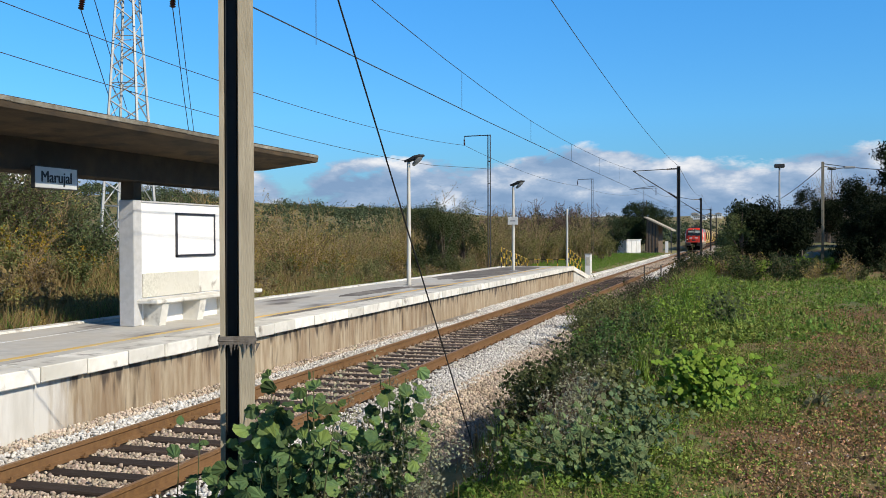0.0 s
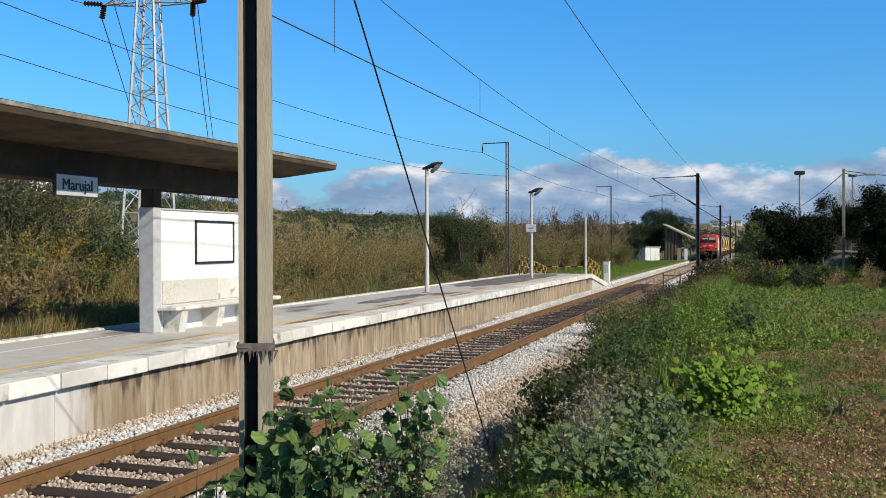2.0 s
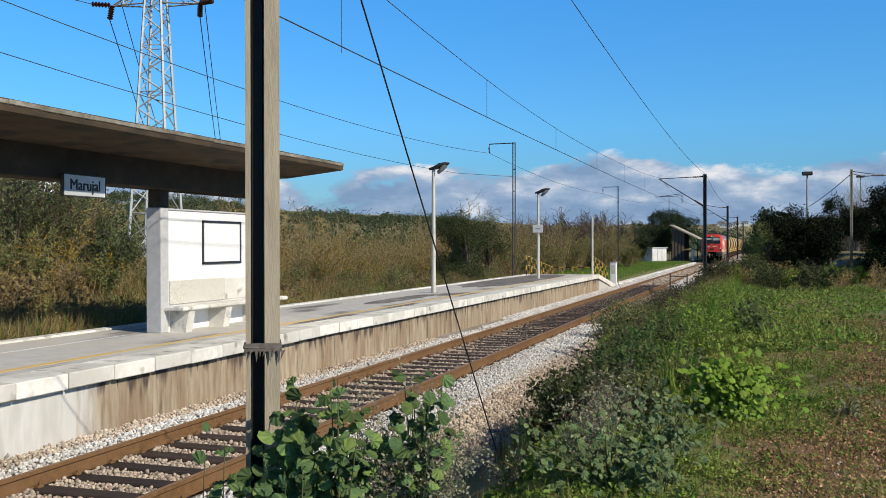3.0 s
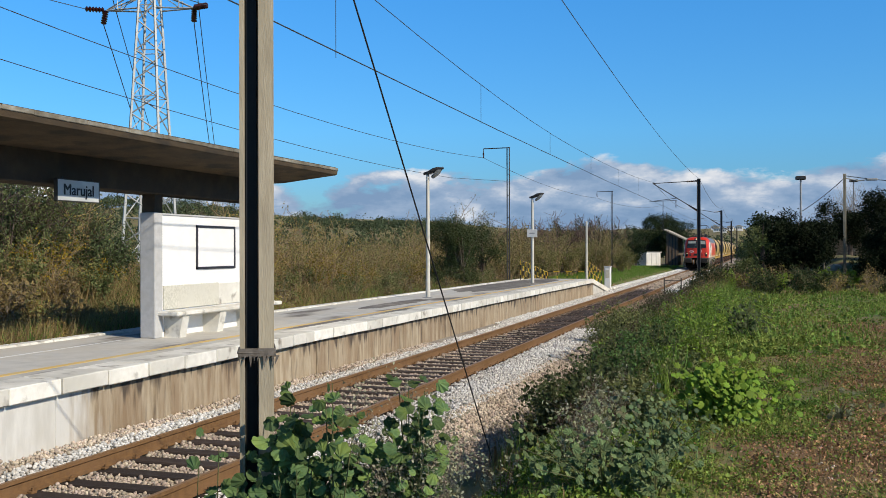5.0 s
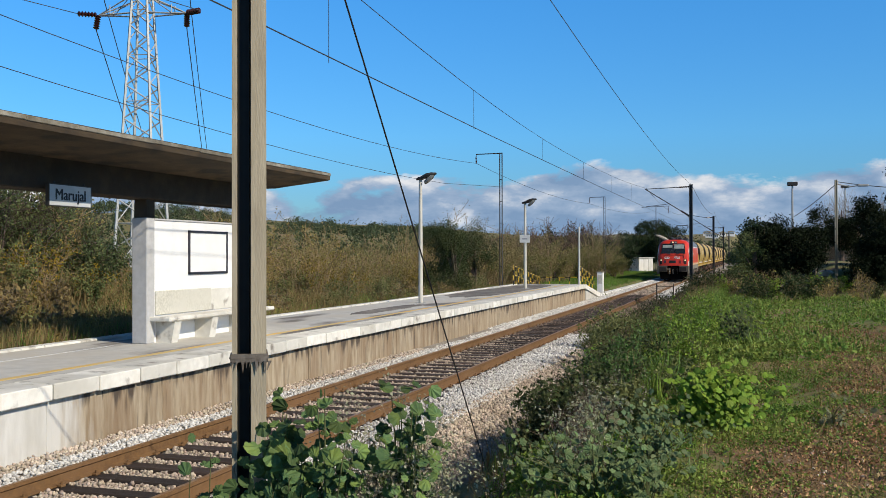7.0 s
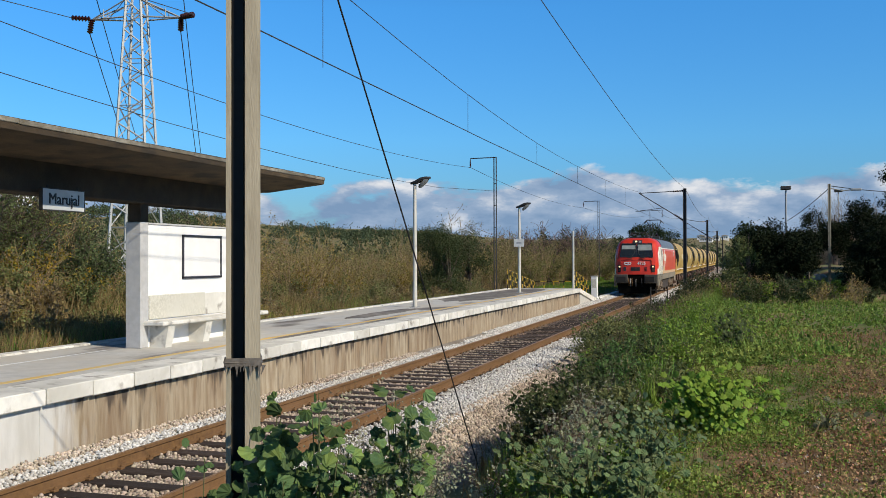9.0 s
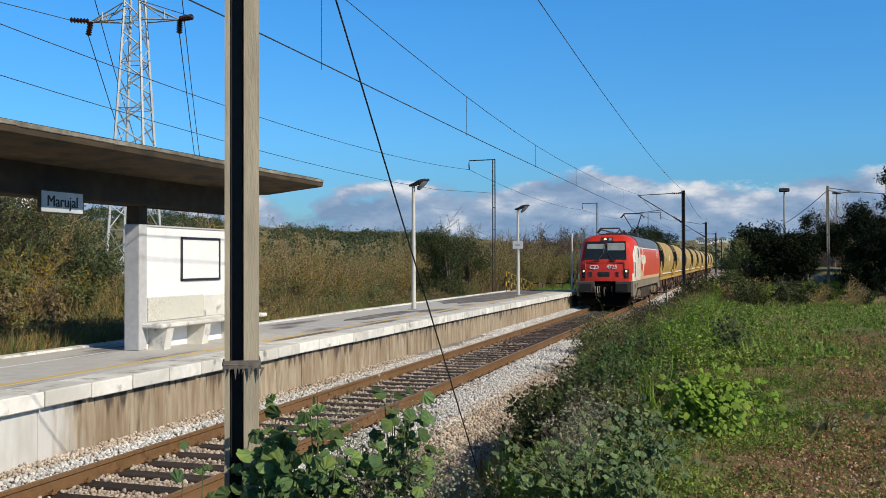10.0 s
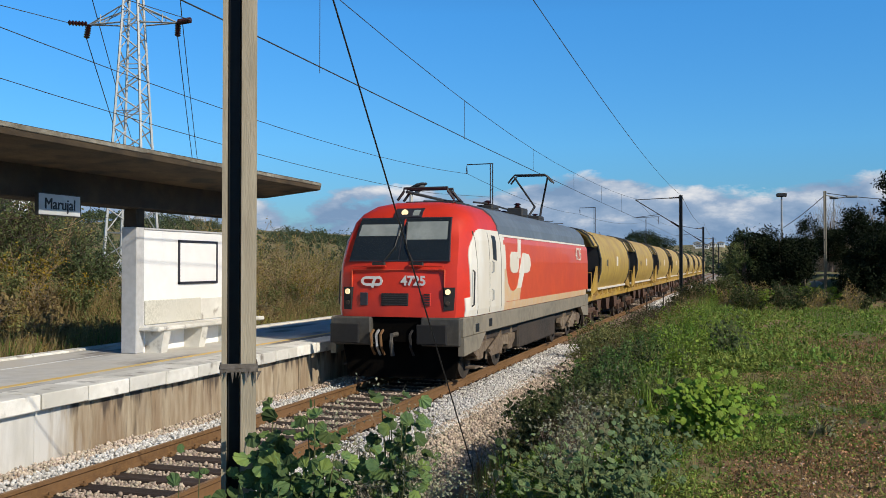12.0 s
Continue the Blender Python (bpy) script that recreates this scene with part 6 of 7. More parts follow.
def heights(n, a, b, seed):
    return np.random.default_rng(seed + 50).uniform(a, b, n)


# thicket behind the platform
def build_thickets():
    rng = np.random.default_rng(31)
    def rows(n, ax, bx, y0, y1, lo, hi, seed, name, label, leaf, twig, leaves, size, br=13, side=7):
        r = np.random.default_rng(seed)
        y = r.uniform(y0, y1, n)
        x = -r.uniform(ax, bx, n)
        hh = r.uniform(lo, hi, n)
        hh = hh * np.where(np.abs(-x / y - 0.70) < 0.085, 0.62, 1.0)
        hh = hh * np.where(-x / y > 0.80, 1.0 + 0.05 * (lo > 3.5), 1.0)
        plant_mass(name, label, "shrub", on_ground(x, y), hh, hh * r.uniform(0.35, 0.55, n), br, side, leaves, size, leaf, twig, seed, template=(CRUMB_V, CRUMB_F))
    rows(120, 17, 34, 22, 110, 3.2, 4.6, 1, "brown_thicket", "dense leafless brown winter thicket", LEAF_BROWN, TWIG, 1350, 0.074)
    rows(70, 16, 38, 24, 120, 2.6, 4.0, 2, "olive_thicket", "olive-green scrub mixed into the thicket", LEAF_OLIVE, TWIG, 1600, 0.068)
    rows(44, 14.5, 18, 20, 70, 0.8, 1.7, 3, "low_scrub", "low green scrub along the platform", LEAF_GREY, TWIG, 900, 0.06)
    rows(30, 13.2, 17, 18, 66, 0.5, 1.0, 4, "dry_undergrowth", "dry straw-coloured undergrowth behind the platform", STRAW, TWIG_GREY, 260, 0.09)
    rows(9, 15, 19, 34, 56, 1.6, 2.6, 5, "yellow_shrubs", "yellow-leaved autumn shrubs", LEAF_YELLOW, TWIG, 800, 0.07)
    rows(44, 15, 34, 58, 120, 4.4, 6.2, 6, "far_thicket", "tall olive-brown thicket further off", LEAF_OLIVE, TWIG, 1900, 0.08)
    rows(24, 16, 27, 82, 125, 5.2, 6.6, 15, "bare_saplings", "leafless greyish saplings over the thicket", LEAF_BROWN, TWIG_DARK, 30, 0.08, 18, 14)
    # greener, taller growth behind the shelter
    rows(50, 18.5, 33, 12, 36, 3.6, 5.0, 7, "grey_green_trees", "grey-green willowy trees behind the shelter", LEAF_WILLOW, BARK, 6800, 0.088, 18, 14)
    rows(12, 16, 20, 14, 30, 1.6, 2.6, 8, "dark_shrubs", "dark green shrubs behind the shelter", LEAF_GREY, TWIG, 1300, 0.08)
    rows(6, 17, 19.5, 16, 23, 1.6, 2.3, 9, "yellowing_shrubs", "shrubs turning yellow behind the shelter", LEAF_YELLOW, TWIG, 420, 0.09)
    rows(60, 13.3, 18, 9, 27, 0.6, 1.3, 10, "dry_grass_bank", "dry brown grass bank behind the platform", STRAW, TWIG_GREY, 520, 0.10, 26, 5)
    rows(16, 14, 17.5, 10, 24, 0.7, 1.4, 11, "brown_brambles", "tangled brown brambles behind the platform", LEAF_BROWN, TWIG, 260, 0.08, 16, 9)
    # matted straw and low herbs on the bank
    r = np.random.default_rng(91)
    for n, x0, x1, y0, y1, lo, hi, m_, nm, lb in ((8000, 12.1, 13.7, 9, 24, 0.55, 0.95, STRAW, "straw_mat", "tall dry straw close behind the platform"),
                                                 (2600, 12.1, 13.6, 9, 24, 0.5, 0.85, GRASS, "rough_grass", "rough green grass close behind the platform"),
                                                 (15000, 14.0, 19.5, 10, 34, 0.35, 0.8, STRAW, "straw_mat", "matted dry straw on the bank behind the platform"),
                                                 (9000, 13.4, 17.5, 22, 58, 0.25, 0.55, GRASS, "rough_grass", "rough green grass behind the platform"),
                                                 (9000, 13.2, 17.0, 26, 62, 0.3, 0.6, STRAW, "straw_mat", "dry straw along the thicket's foot")):
        x, y = -r.uniform(x0, x1, n), r.uniform(y0, y1, n)
        tagged(scatter(nm, THIN_V, BLADE_F, on_ground(x, y), turns(n, 0.9, r), r.uniform(lo, hi, n), m_), lb, "grass", kind="stuff")
    n = 60000
    x, y = -r.uniform(14.2, 19, n), r.uniform(10, 60, n)
    p = on_ground(x, y)
    p[:, 2] += r.uniform(0, 0.55, n) * (0.5 + 0.5 * np.sin(x * 2.1 + y * 0.7) * np.sin(y * 1.3))
    tagged(scatter("low_herbs", CRUMB_V, CRUMB_F, p, turns(n, 1.9, r), r.uniform(0.05, 0.11, n), LEAF_GREY), "low grey-green herbs behind the platform", "weeds", kind="stuff")
    n = 22000
    x, y = -r.uniform(12.2, 13.7, n), r.uniform(9, 26, n)
    p = on_ground(x, y)
    p[:, 2] += r.uniform(0.2, 0.85, n) * (0.6 + 0.4 * np.sin(x * 3.1 + y * 1.7) * np.sin(y * 2.3))
    tagged(scatter("dry_herbs", CRUMB_V, CRUMB_F, p, turns(n, 1.9, r), r.uniform(0.04, 0.09, n), LEAF_BROWN), "dry brown herbs close behind the platform", "weeds", kind="stuff")
    # darker trees by the far lawn
    rows(9, 15.5, 26, 100, 132, 4.2, 6.0, 12, "dark_far_trees", "dark green trees beyond the lawn", LEAF_EVER, BARK, 4500, 0.18, 14, 9)
    rows(12, 12, 22, 80, 100, 1.8, 3.2, 13, "far_green_scrub", "green scrub beyond the lawn", LEAF_OLIVE, BARK, 2200, 0.11, 14, 9)
    rows(40, 13.0, 24, 68, 106, 2.4, 4.8, 14, "olive_far_scrub", "dense olive scrub beside the lawn", LEAF_OLIVE, TWIG, 1900, 0.10, 14, 9)


build_thickets()


def tree(name, label, at, h, crown, leaf_mat, leaves, size, seed, trunk=0.12):
    """A tapered trunk, limbs and a crown of leaf clumps; crown is a list of (dx, dy, z, r)."""
    rng = np.random.default_rng(seed)
    z0 = float(ground_z(at[0], at[1]))
    t = thing(name, label, "tree", (at[0], at[1], z0))
    s = Shape()
    s.tube([(0, 0, -0.2), (0.05, 0.02, h * 0.3), (-0.03, 0.05, h * 0.6), (0, 0, h * 0.9)], [trunk * 1.4, trunk, trunk * 0.6, trunk * 0.15], 7)
    for dx, dy, z, r in crown:
        s.tube([(0, 0, h * 0.25), (dx * 0.4, dy * 0.4, z * 0.7), (dx, dy, z)], [trunk * 0.6, trunk * 0.35, trunk * 0.1], 5)
    part("trunk", s, BARK, t)
    pos = []
    tot = sum(r * r for *_, r in crown)
    for dx, dy, z, r in crown:
        k = int(leaves * r * r / tot)
        # many small clumps over each bough
        nc = 26
        v = rng.normal(0, 1, (nc, 3))
        v /= np.linalg.norm(v, axis=1, keepdims=True)
        cc = np.array([dx, dy, z]) + v * r * rng.uniform(0.55, 1.05, (nc, 1)) * np.array([1, 1, 0.85])
        pick = rng.integers(0, nc, k)
        pos.append(cc[pick] + rng.normal(0, 0.17 * r, (k, 3)))
    pos = np.concatenate(pos)
    pos[:, 2] = np.maximum(pos[:, 2], 0.05)
    tagged(scatter("crown", CRUMB_V, CRUMB_F, pos, turns(len(pos), 2.2, rng), rng.uniform(0.6, 1.3, len(pos)) * size, leaf_mat, t), kind="stuff")
    return t


def blobs(w, h, n, seed, low=0.2):
    r = random.Random(seed)
    return [(r.uniform(-w, w), r.uniform(-w, w) * 0.7, r.uniform(low, 0.82) * h, r.uniform(0.28, 0.45) * w + 0.25) for _ in range(n)]


def build_right_trees():
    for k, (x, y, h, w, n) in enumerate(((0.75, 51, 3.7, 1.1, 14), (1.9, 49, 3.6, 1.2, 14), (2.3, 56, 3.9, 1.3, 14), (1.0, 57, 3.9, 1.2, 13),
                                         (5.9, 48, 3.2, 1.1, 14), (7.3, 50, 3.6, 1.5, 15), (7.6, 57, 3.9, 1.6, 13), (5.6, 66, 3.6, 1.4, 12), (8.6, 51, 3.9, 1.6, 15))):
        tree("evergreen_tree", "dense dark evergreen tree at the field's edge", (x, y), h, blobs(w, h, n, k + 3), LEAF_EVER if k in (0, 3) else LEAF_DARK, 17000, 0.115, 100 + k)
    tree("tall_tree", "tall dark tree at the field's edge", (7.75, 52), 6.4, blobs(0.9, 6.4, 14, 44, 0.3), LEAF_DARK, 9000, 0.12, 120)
    tree("orange_tree", "small glossy green tree with pale flecks", (0.3, 48.5), 3.4, blobs(0.8, 3.5, 9, 12), LEAF_GREY, 5000, 0.10, 121)
    tree("round_tree", "round dark tree beside the old barn", (-13.2, 153), 8.8, blobs(3.0, 8.8, 22, 71, 0.3), LEAF_EVER, 24000, 0.2, 122, 0.2)
    tree("round_tree", "dark tree behind the white hut", (-15.6, 144), 6.0, blobs(2.2, 6.0, 14, 72, 0.25), LEAF_EVER, 9000, 0.2, 123, 0.2)
    for k, (x, y, h, w) in enumerate(((-14.9, 49.5, 4.1, 1.25), (-16.2, 51.5, 4.3, 1.3), (-15.6, 56.0, 4.2, 1.2))):
        tree("olive_bush_tree", "rounded olive-green bush in front of the thicket", (x, y), h, blobs(w, h, 14, 80 + k, 0.12), LEAF_EDGE, 15000, 0.075, 130 + k, 0.08)
    c = np.array([(6.6, 70, 0.3), (8.6, 72, 0.3), (5.6, 76, 0.3)], float)
    plant_mass("bare_trees", "bare leafless trees against the sky", "tree", c, [6.4, 6.2, 5.6], [2.6, 2.6, 2.4], 60, 40, 0, 0.1, LEAF_BROWN, TWIG_GREY, 77, thick=0.45)
    n = 26
    plant_mass("field_edge_scrub", "mixed green scrub at the field's edge", "shrub", band(n, -2.5, 8, 40, 50, 5), heights(n, 0.7, 1.5, 5), heights(n, 0.5, 0.9, 6), 14, 7, 700, 0.1, LEAF_EDGE, TWIG, 21)
    n = 12
    plant_mass("field_edge_brambles", "reddish brown brambles at the field's edge", "shrub", band(n, -2.6, 5, 38, 46, 9), heights(n, 0.7, 1.4, 9), heights(n, 0.4, 0.8, 8), 22, 9, 130, 0.08, LEAF_BROWN, TWIG, 22)
    n = 8
    plant_mass("bright_scrub", "bright green scrub at the field's edge", "shrub", band(n, -1.5, 4.5, 42, 48, 19), heights(n, 0.7, 1.2, 19), heights(n, 0.5, 0.9, 8), 14, 7, 700, 0.1, LEAF_FRESH, TWIG, 23)


build_right_trees()


def cover(x, y):
    """How thickly the meadow grows, from 0 on the trodden earth to 1."""
    k = np.ones_like(x)
    for cx, cy, rx, ry in BARE:
        k -= 0.85 * np.exp(-((x - cx) / rx) ** 2 - ((y - cy) / ry) ** 2)
    k -= 0.35 * (np.sin(x * 3.1 + y * 1.3) * np.sin(y * 2.3 - x * 1.7) > 0.35)
    k -= 0.42 * smooth01(x, 0.2, 1.2)
    return np.clip(k, 0.13, 1)


TUFTS = np.random.default_rng(17).uniform(0, 1, (61, 67))


def meadow(name, label, x0, x1, y0, y1, n, size, template, material, seed, tilt, keep=cover, lift=0.0, kind="stuff"):
    rng = np.random.default_rng(seed)
    y = y0 + (y1 - y0) * rng.uniform(0, 1, n) ** 1.25
    lim = np.clip(0.20 * y + 1.2, None, x1)
    x = x0 + (lim - x0) * rng.uniform(0, 1, n)
    if keep is not None:
        ok = rng.uniform(0, 1, n) < keep(x, y)
        x, y = x[ok], y[ok]
    # growth in tufts: a coarse and a fine patchwork of vigour
    tuft = 0.5 * TUFTS[(x / 0.13).astype(int) % 61, (y / 0.19).astype(int) % 67] + 0.5 * TUFTS[(x / 0.41 + 7).astype(int) % 61, (y / 0.6).astype(int) % 67]
    if keep is cover:
        ok = rng.uniform(0, 1, len(x)) < np.clip(1.9 * tuft, 0.12, 1)
        x, y, tuft = x[ok], y[ok], tuft[ok]
    p = on_ground(x, y)
    p[:, 2] += lift * rng.uniform(0, 2.6, len(x)) * (0.3 + 2.2 * tuft ** 2)
    s = rng.uniform(0.5, 1.3, len(x)) * size * (1 + 0.012 * y) * (0.75 + 0.7 * tuft)
    return tagged(scatter(name, *template, p, turns(len(x), tilt, rng), s, material), label, "grass", kind=kind)


def build_meadow():
    leaf, blade = (LEAF_V, LEAF_F), (BLADE_V, BLADE_F)
    meadow("clover", "low green clover and weeds in the field", -1.9, 9, 3.6, 18, 320000, 0.024, leaf, GRASS, 1, 1.5, lift=0.02)
    meadow("clover", "low green weeds further up the field", -2.2, 11, 15, 46, 150000, 0.05, leaf, GRASS, 2, 1.6, lift=0.03)
    meadow("grass_blades", "thin green grass blades in the field", -1.9, 9, 3.6, 20, 34000, 0.075, blade, GRASS, 3, 0.7)
    meadow("grass_blades", "tall green grass further up the field", -2.6, 11, 16, 50, 26000, 0.17, blade, GRASS, 4, 0.6, keep=lambda x, y: np.clip(1.0 - 0.3 * (x + 2.5), 0.12, 1))
    meadow("straw_blades", "dry straw among the grass", -2.2, 9, 4, 46, 5000, 0.12, blade, STRAW, 5, 1.1, keep=None)
    meadow("leaf_litter", "brown leaf litter and crumbs on bare earth", -1.0, 6, 3.8, 24, 190000, 0.022, (CRUMB_V, CRUMB_F), LITTER, 6, 1.7, keep=lambda x, y: 1.15 - cover(x, y), lift=0.008)
    rng = np.random.default_rng(8)
    n = 1600
    y = rng.uniform(4, 16, n)
    x = rng.uniform(-0.5, 3, n)
    ok = rng.uniform(0, 1, n) < 1.1 - cover(x, y)
    p = on_ground(x[ok], y[ok])
    tagged(scatter("pebbles", ICO_V, ICO_F, p, turns(len(p), rng=rng), rng.uniform(0.005, 0.016, len(p)), STONE_TAN), "scattered pale pebbles on the bare earth", "stones", kind="stuff")


build_meadow()


def tall_grass():
    blade = (THIN_V, BLADE_F)
    meadow("tall_grass", "tall green grass along the bank's top", -3.0, -0.9, 11, 46, 15000, 0.28, blade, GRASS, 71, 0.5, keep=None)
    meadow("tall_straw", "tall dry straw along the bank's top", -3.2, -1.2, 11, 50, 2600, 0.38, blade, STRAW, 72, 0.5, keep=None)


tall_grass()


def build_bank():
    """Weeds on the slope between the ballast and the field."""
    def b(n, x0, x1, y0, y1, lo, hi, leaf, twig, leaves, size, seed, name, label, br=12, side=6, spread=0.5):
        h = heights(n, lo, hi, seed)
        plant_mass(name, label, "weeds", band(n, x0, x1, y0, y1, seed), h, h * spread, br, side, leaves, size, leaf, twig, seed)
    b(30, -2.35, -1.2, 10, 20, 0.4, 0.8, LEAF_MALLOW, STEM, 480, 0.045, 41, "bank_weeds", "leafy green weeds on the bank")
    b(34, -3.4, -1.6, 18, 44, 0.5, 0.9, LEAF_OLIVE, STEM, 320, 0.07, 42, "bank_weeds", "tall green weeds on the bank")
    b(34, -3.5, -2.2, 14, 50, 0.6, 1.1, LEAF_EDGE, TWIG_DARK, 160, 0.05, 43, "dead_stalks", "brown dead stalks on the bank", 12, 9, 0.35)
    b(26, -1.75, -0.8, 7.5, 15, 0.3, 0.5, LEAF_GREY, STEM, 420, 0.05, 44, "bank_weeds", "dark green weeds at the bank's top")
    b(26, -1.7, -1.0, 6.4, 11.5, 0.3, 0.52, LEAF_SILVER, TWIG_DARK, 130, 0.032, 45, "dead_stalks", "dark dead stalks with small silvery leaves", 11, 7, 0.5)
    b(14, -2.05, -1.3, 9.0, 14, 0.45, 0.8, LEAF_EDGE, STEM, 620, 0.05, 49, "bank_weeds", "dense dark green weeds on the bank", 14, 8, 0.55)
    b(16, -2.4, -0.6, 13, 30, 0.45, 0.9, LEAF_FRESH, STEM, 380, 0.055, 46, "bank_weeds", "fresh green weeds at the bank's top")
    b(26, -3.1, -0.8, 44, 60, 0.8, 1.5, LEAF_EDGE, TWIG, 620, 0.09, 50, "trackside_scrub", "dark green scrub beside the line", 14, 8, 0.6)
    b(11, -3.8, -3.0, 22, 30, 1.1, 1.7, LEAF_GREY, STEM, 700, 0.07, 47, "bank_shrub", "tall dark green shrub at the foot of the bank")
    b(70, -4.5, -2.4, 27, 56, 0.6, 1.2, LEAF_EDGE, TWIG_DARK, 260, 0.07, 48, "dead_stalks", "brown dead stalks by the track")


build_bank()


def single_leaf(leaf):
    """One lobed leaf as a mesh, with a colour that changes from leaf to leaf."""
    s = Shape()
    s.add(LOBED_V, LOBED_F)
    return mesh_of("leaf", s, leaf, smooth=True, fix=False)


SINGLE = {
    LEAF_PALE.name: single_leaf(leafy("single_pale_leaf", (0.105, 0.175, 0.072), (0.07, 0.13, 0.055), (0.17, 0.24, 0.06), island=0.0, vary=0.6)),
    LEAF_MALLOW.name: single_leaf(leafy("single_mallow_leaf", (0.085, 0.15, 0.058), (0.06, 0.115, 0.045), (0.115, 0.175, 0.06), island=0.0, vary=0.35)),
    LEAF_DULL.name: single_leaf(leafy("single_dull_leaf", (0.13, 0.20, 0.085), (0.09, 0.145, 0.06), (0.18, 0.22, 0.09), island=0.0, vary=0.45)),
    LEAF_SILVER.name: single_leaf(leafy("single_silvery_leaf", (0.18, 0.20, 0.11), (0.13, 0.15, 0.085), (0.18, 0.17, 0.10), island=0.0, vary=0.35)),
    LEAF_GREY.name: single_leaf(leafy("single_bluish_leaf", (0.10, 0.14, 0.07), (0.07, 0.10, 0.05), (0.10, 0.13, 0.07), island=0.0, vary=0.35)),
}


def mallow(at, h, r, n, size, leaf, seed, label, name="mallow_plant", stems=9, low=0.25):
    """A plant of big lobed leaves on stalks."""
    rng = np.random.default_rng(seed)
    z0 = float(ground_z(at[0], at[1]))
    m = thing(name, label, "plant", (at[0], at[1], z0))
    ends, s = [], Shape()
    for k in range(stems):
        s = Shape()
        a, q = rng.uniform(0, 6.28), rng.uniform(0.1, 1.0)
        e = Vector((math.cos(a) * r * q, math.sin(a) * r * q, h * rng.uniform(0.55, 1.0) * (1.1 - 0.4 * q)))
        s.tube([(0.1 * e.x, 0.1 * e.y, -0.05), (e.x * 0.45, e.y * 0.45, e.z * 0.6), e], [0.004 + 0.003 * h, 0.003 + 0.002 * h, 0.003], 5)
        ends.append(e)
        part("stem", s, STEM, m)
    pos, rot = [], []
    for k in range(n):
        e = ends[k % stems]
        t = rng.uniform(low, 1.05)
        p = np.array((e.x * (0.1 + 0.9 * t), e.y * (0.1 + 0.9 * t), e.z * t)) + rng.normal(0, 0.10 * r + 0.04, 3)
        p[2] = max(p[2], 0.03)
        pos.append(p)
    d = np.array([[0.45, -0.55, 0.7]]) + rng.normal(0, 0.45, (n, 3))
    spin = turns(n, 0.0, rng)
    rot = np.einsum("nij,njk->nik", aim(d), spin)
    sz = rng.uniform(0.55, 1.2, n) * size
    if n > 300:
        tagged(scatter("leaves", LOBED_V, LOBED_F, np.array(pos), rot, sz, leaf, m, smooth=True), kind="stuff")
        return m
    single = SINGLE[leaf.name]
    for k in range(n):
        ob = new("leaf", single)
        ob.parent = m
        r = Matrix([list(row) for row in rot[k]]).to_4x4()
        ob.matrix_basis = Matrix.Translation([float(v) for v in pos[k]]) @ r @ Matrix.Diagonal((sz[k], sz[k], sz[k], 1))
    return m


mallow((-3.0, 5.85), 1.92, 0.27, 170, 0.15, LEAF_PALE, 1, "tall mallow with broad lobed green leaves by the pole", low=0.6)
mallow((-3.4, 5.6), 1.8, 0.26, 60, 0.125, LEAF_MALLOW, 2, "mallow with lobed green leaves climbing the pole", low=0.5)
mallow((-3.68, 5.8), 1.65, 0.2, 34, 0.125, LEAF_MALLOW, 15, "slender mallow with lobed leaves behind the pole")
mallow((-2.6, 5.75), 1.6, 0.34, 170, 0.11, LEAF_PALE, 16, "mallow with lobed leaves among the silvery bush", low=0.55, stems=14)
mallow((-2.8, 5.6), 1.5, 0.34, 110, 0.13, LEAF_MALLOW, 17, "low mallow with lobed leaves on the bank", low=0.5, stems=14)
mallow((-2.15, 5.95), 1.3, 0.32, 110, 0.10, LEAF_PALE, 3, "mallow with lobed green leaves on the bank", low=0.5, stems=14)
mallow((-3.05, 5.6), 1.45, 0.36, 90, 0.135, LEAF_MALLOW, 4, "bushy mallow at the pole's foot", low=0.5)
mallow((-2.35, 6.5), 1.35, 0.32, 130, 0.085, LEAF_PALE, 18, "leafy pale green mallow among the silvery bush", low=0.45, stems=14)
mallow((-1.3, 6.9), 0.34, 0.40, 150, 0.036, LEAF_DULL, 5, "spreading mallow with small dull green leaves", stems=22)
mallow((-0.68, 7.2), 0.46, 0.45, 400, 0.045, LEAF_DULL, 6, "spreading mallow with small greyish leaves", stems=24)
mallow((-0.95, 6.3), 0.44, 0.5, 260, 0.062, LEAF_DULL, 7, "broad-leaved mallow at the field's edge", stems=20)
mallow((-0.62, 6.35), 0.36, 0.34, 130, 0.06, LEAF_DULL, 20, "low mallow beside the trodden earth", stems=14)
mallow((-0.2, 9.15), 0.58, 0.52, 900, 0.076, LEAF_FRESH, 8, "bright green broad-leaved plant in the field", "broad_leaved_plant", 22)
mallow((0.75, 10.0), 0.25, 0.3, 40, 0.07, LEAF_SILVER, 9, "small grey-green weed in the field", "weed")
mallow((-0.2, 18.0), 0.8, 0.5, 320, 0.065, LEAF_EDGE, 10, "dark green thistle in the field", "thistle", 14)
mallow((-1.15, 7.9), 0.4, 0.4, 80, 0.06, LEAF_SILVER, 14, "dull grey-leaved mallow on the bank's top")
c = on_ground([-2.7, -2.4, -2.85, -2.55, -2.15, -2.6, -2.3, -2.0, -2.75], [6.55, 6.6, 6.45, 6.3, 6.35, 6.05, 5.95, 6.0, 6.9])
plant_mass("silvery_bush", "fine-leaved silvery grey bush beside the pole", "bush", c, [1.6, 1.4, 1.55, 1.35, 1.15, 1.15, 0.95, 0.9, 1.5], [0.4, 0.38, 0.34, 0.34, 0.34, 0.34, 0.3, 0.3, 0.35], 15, 11, 1000, 0.030, LEAF_SILVER, TWIG_GREY, 61, thick=0.40)


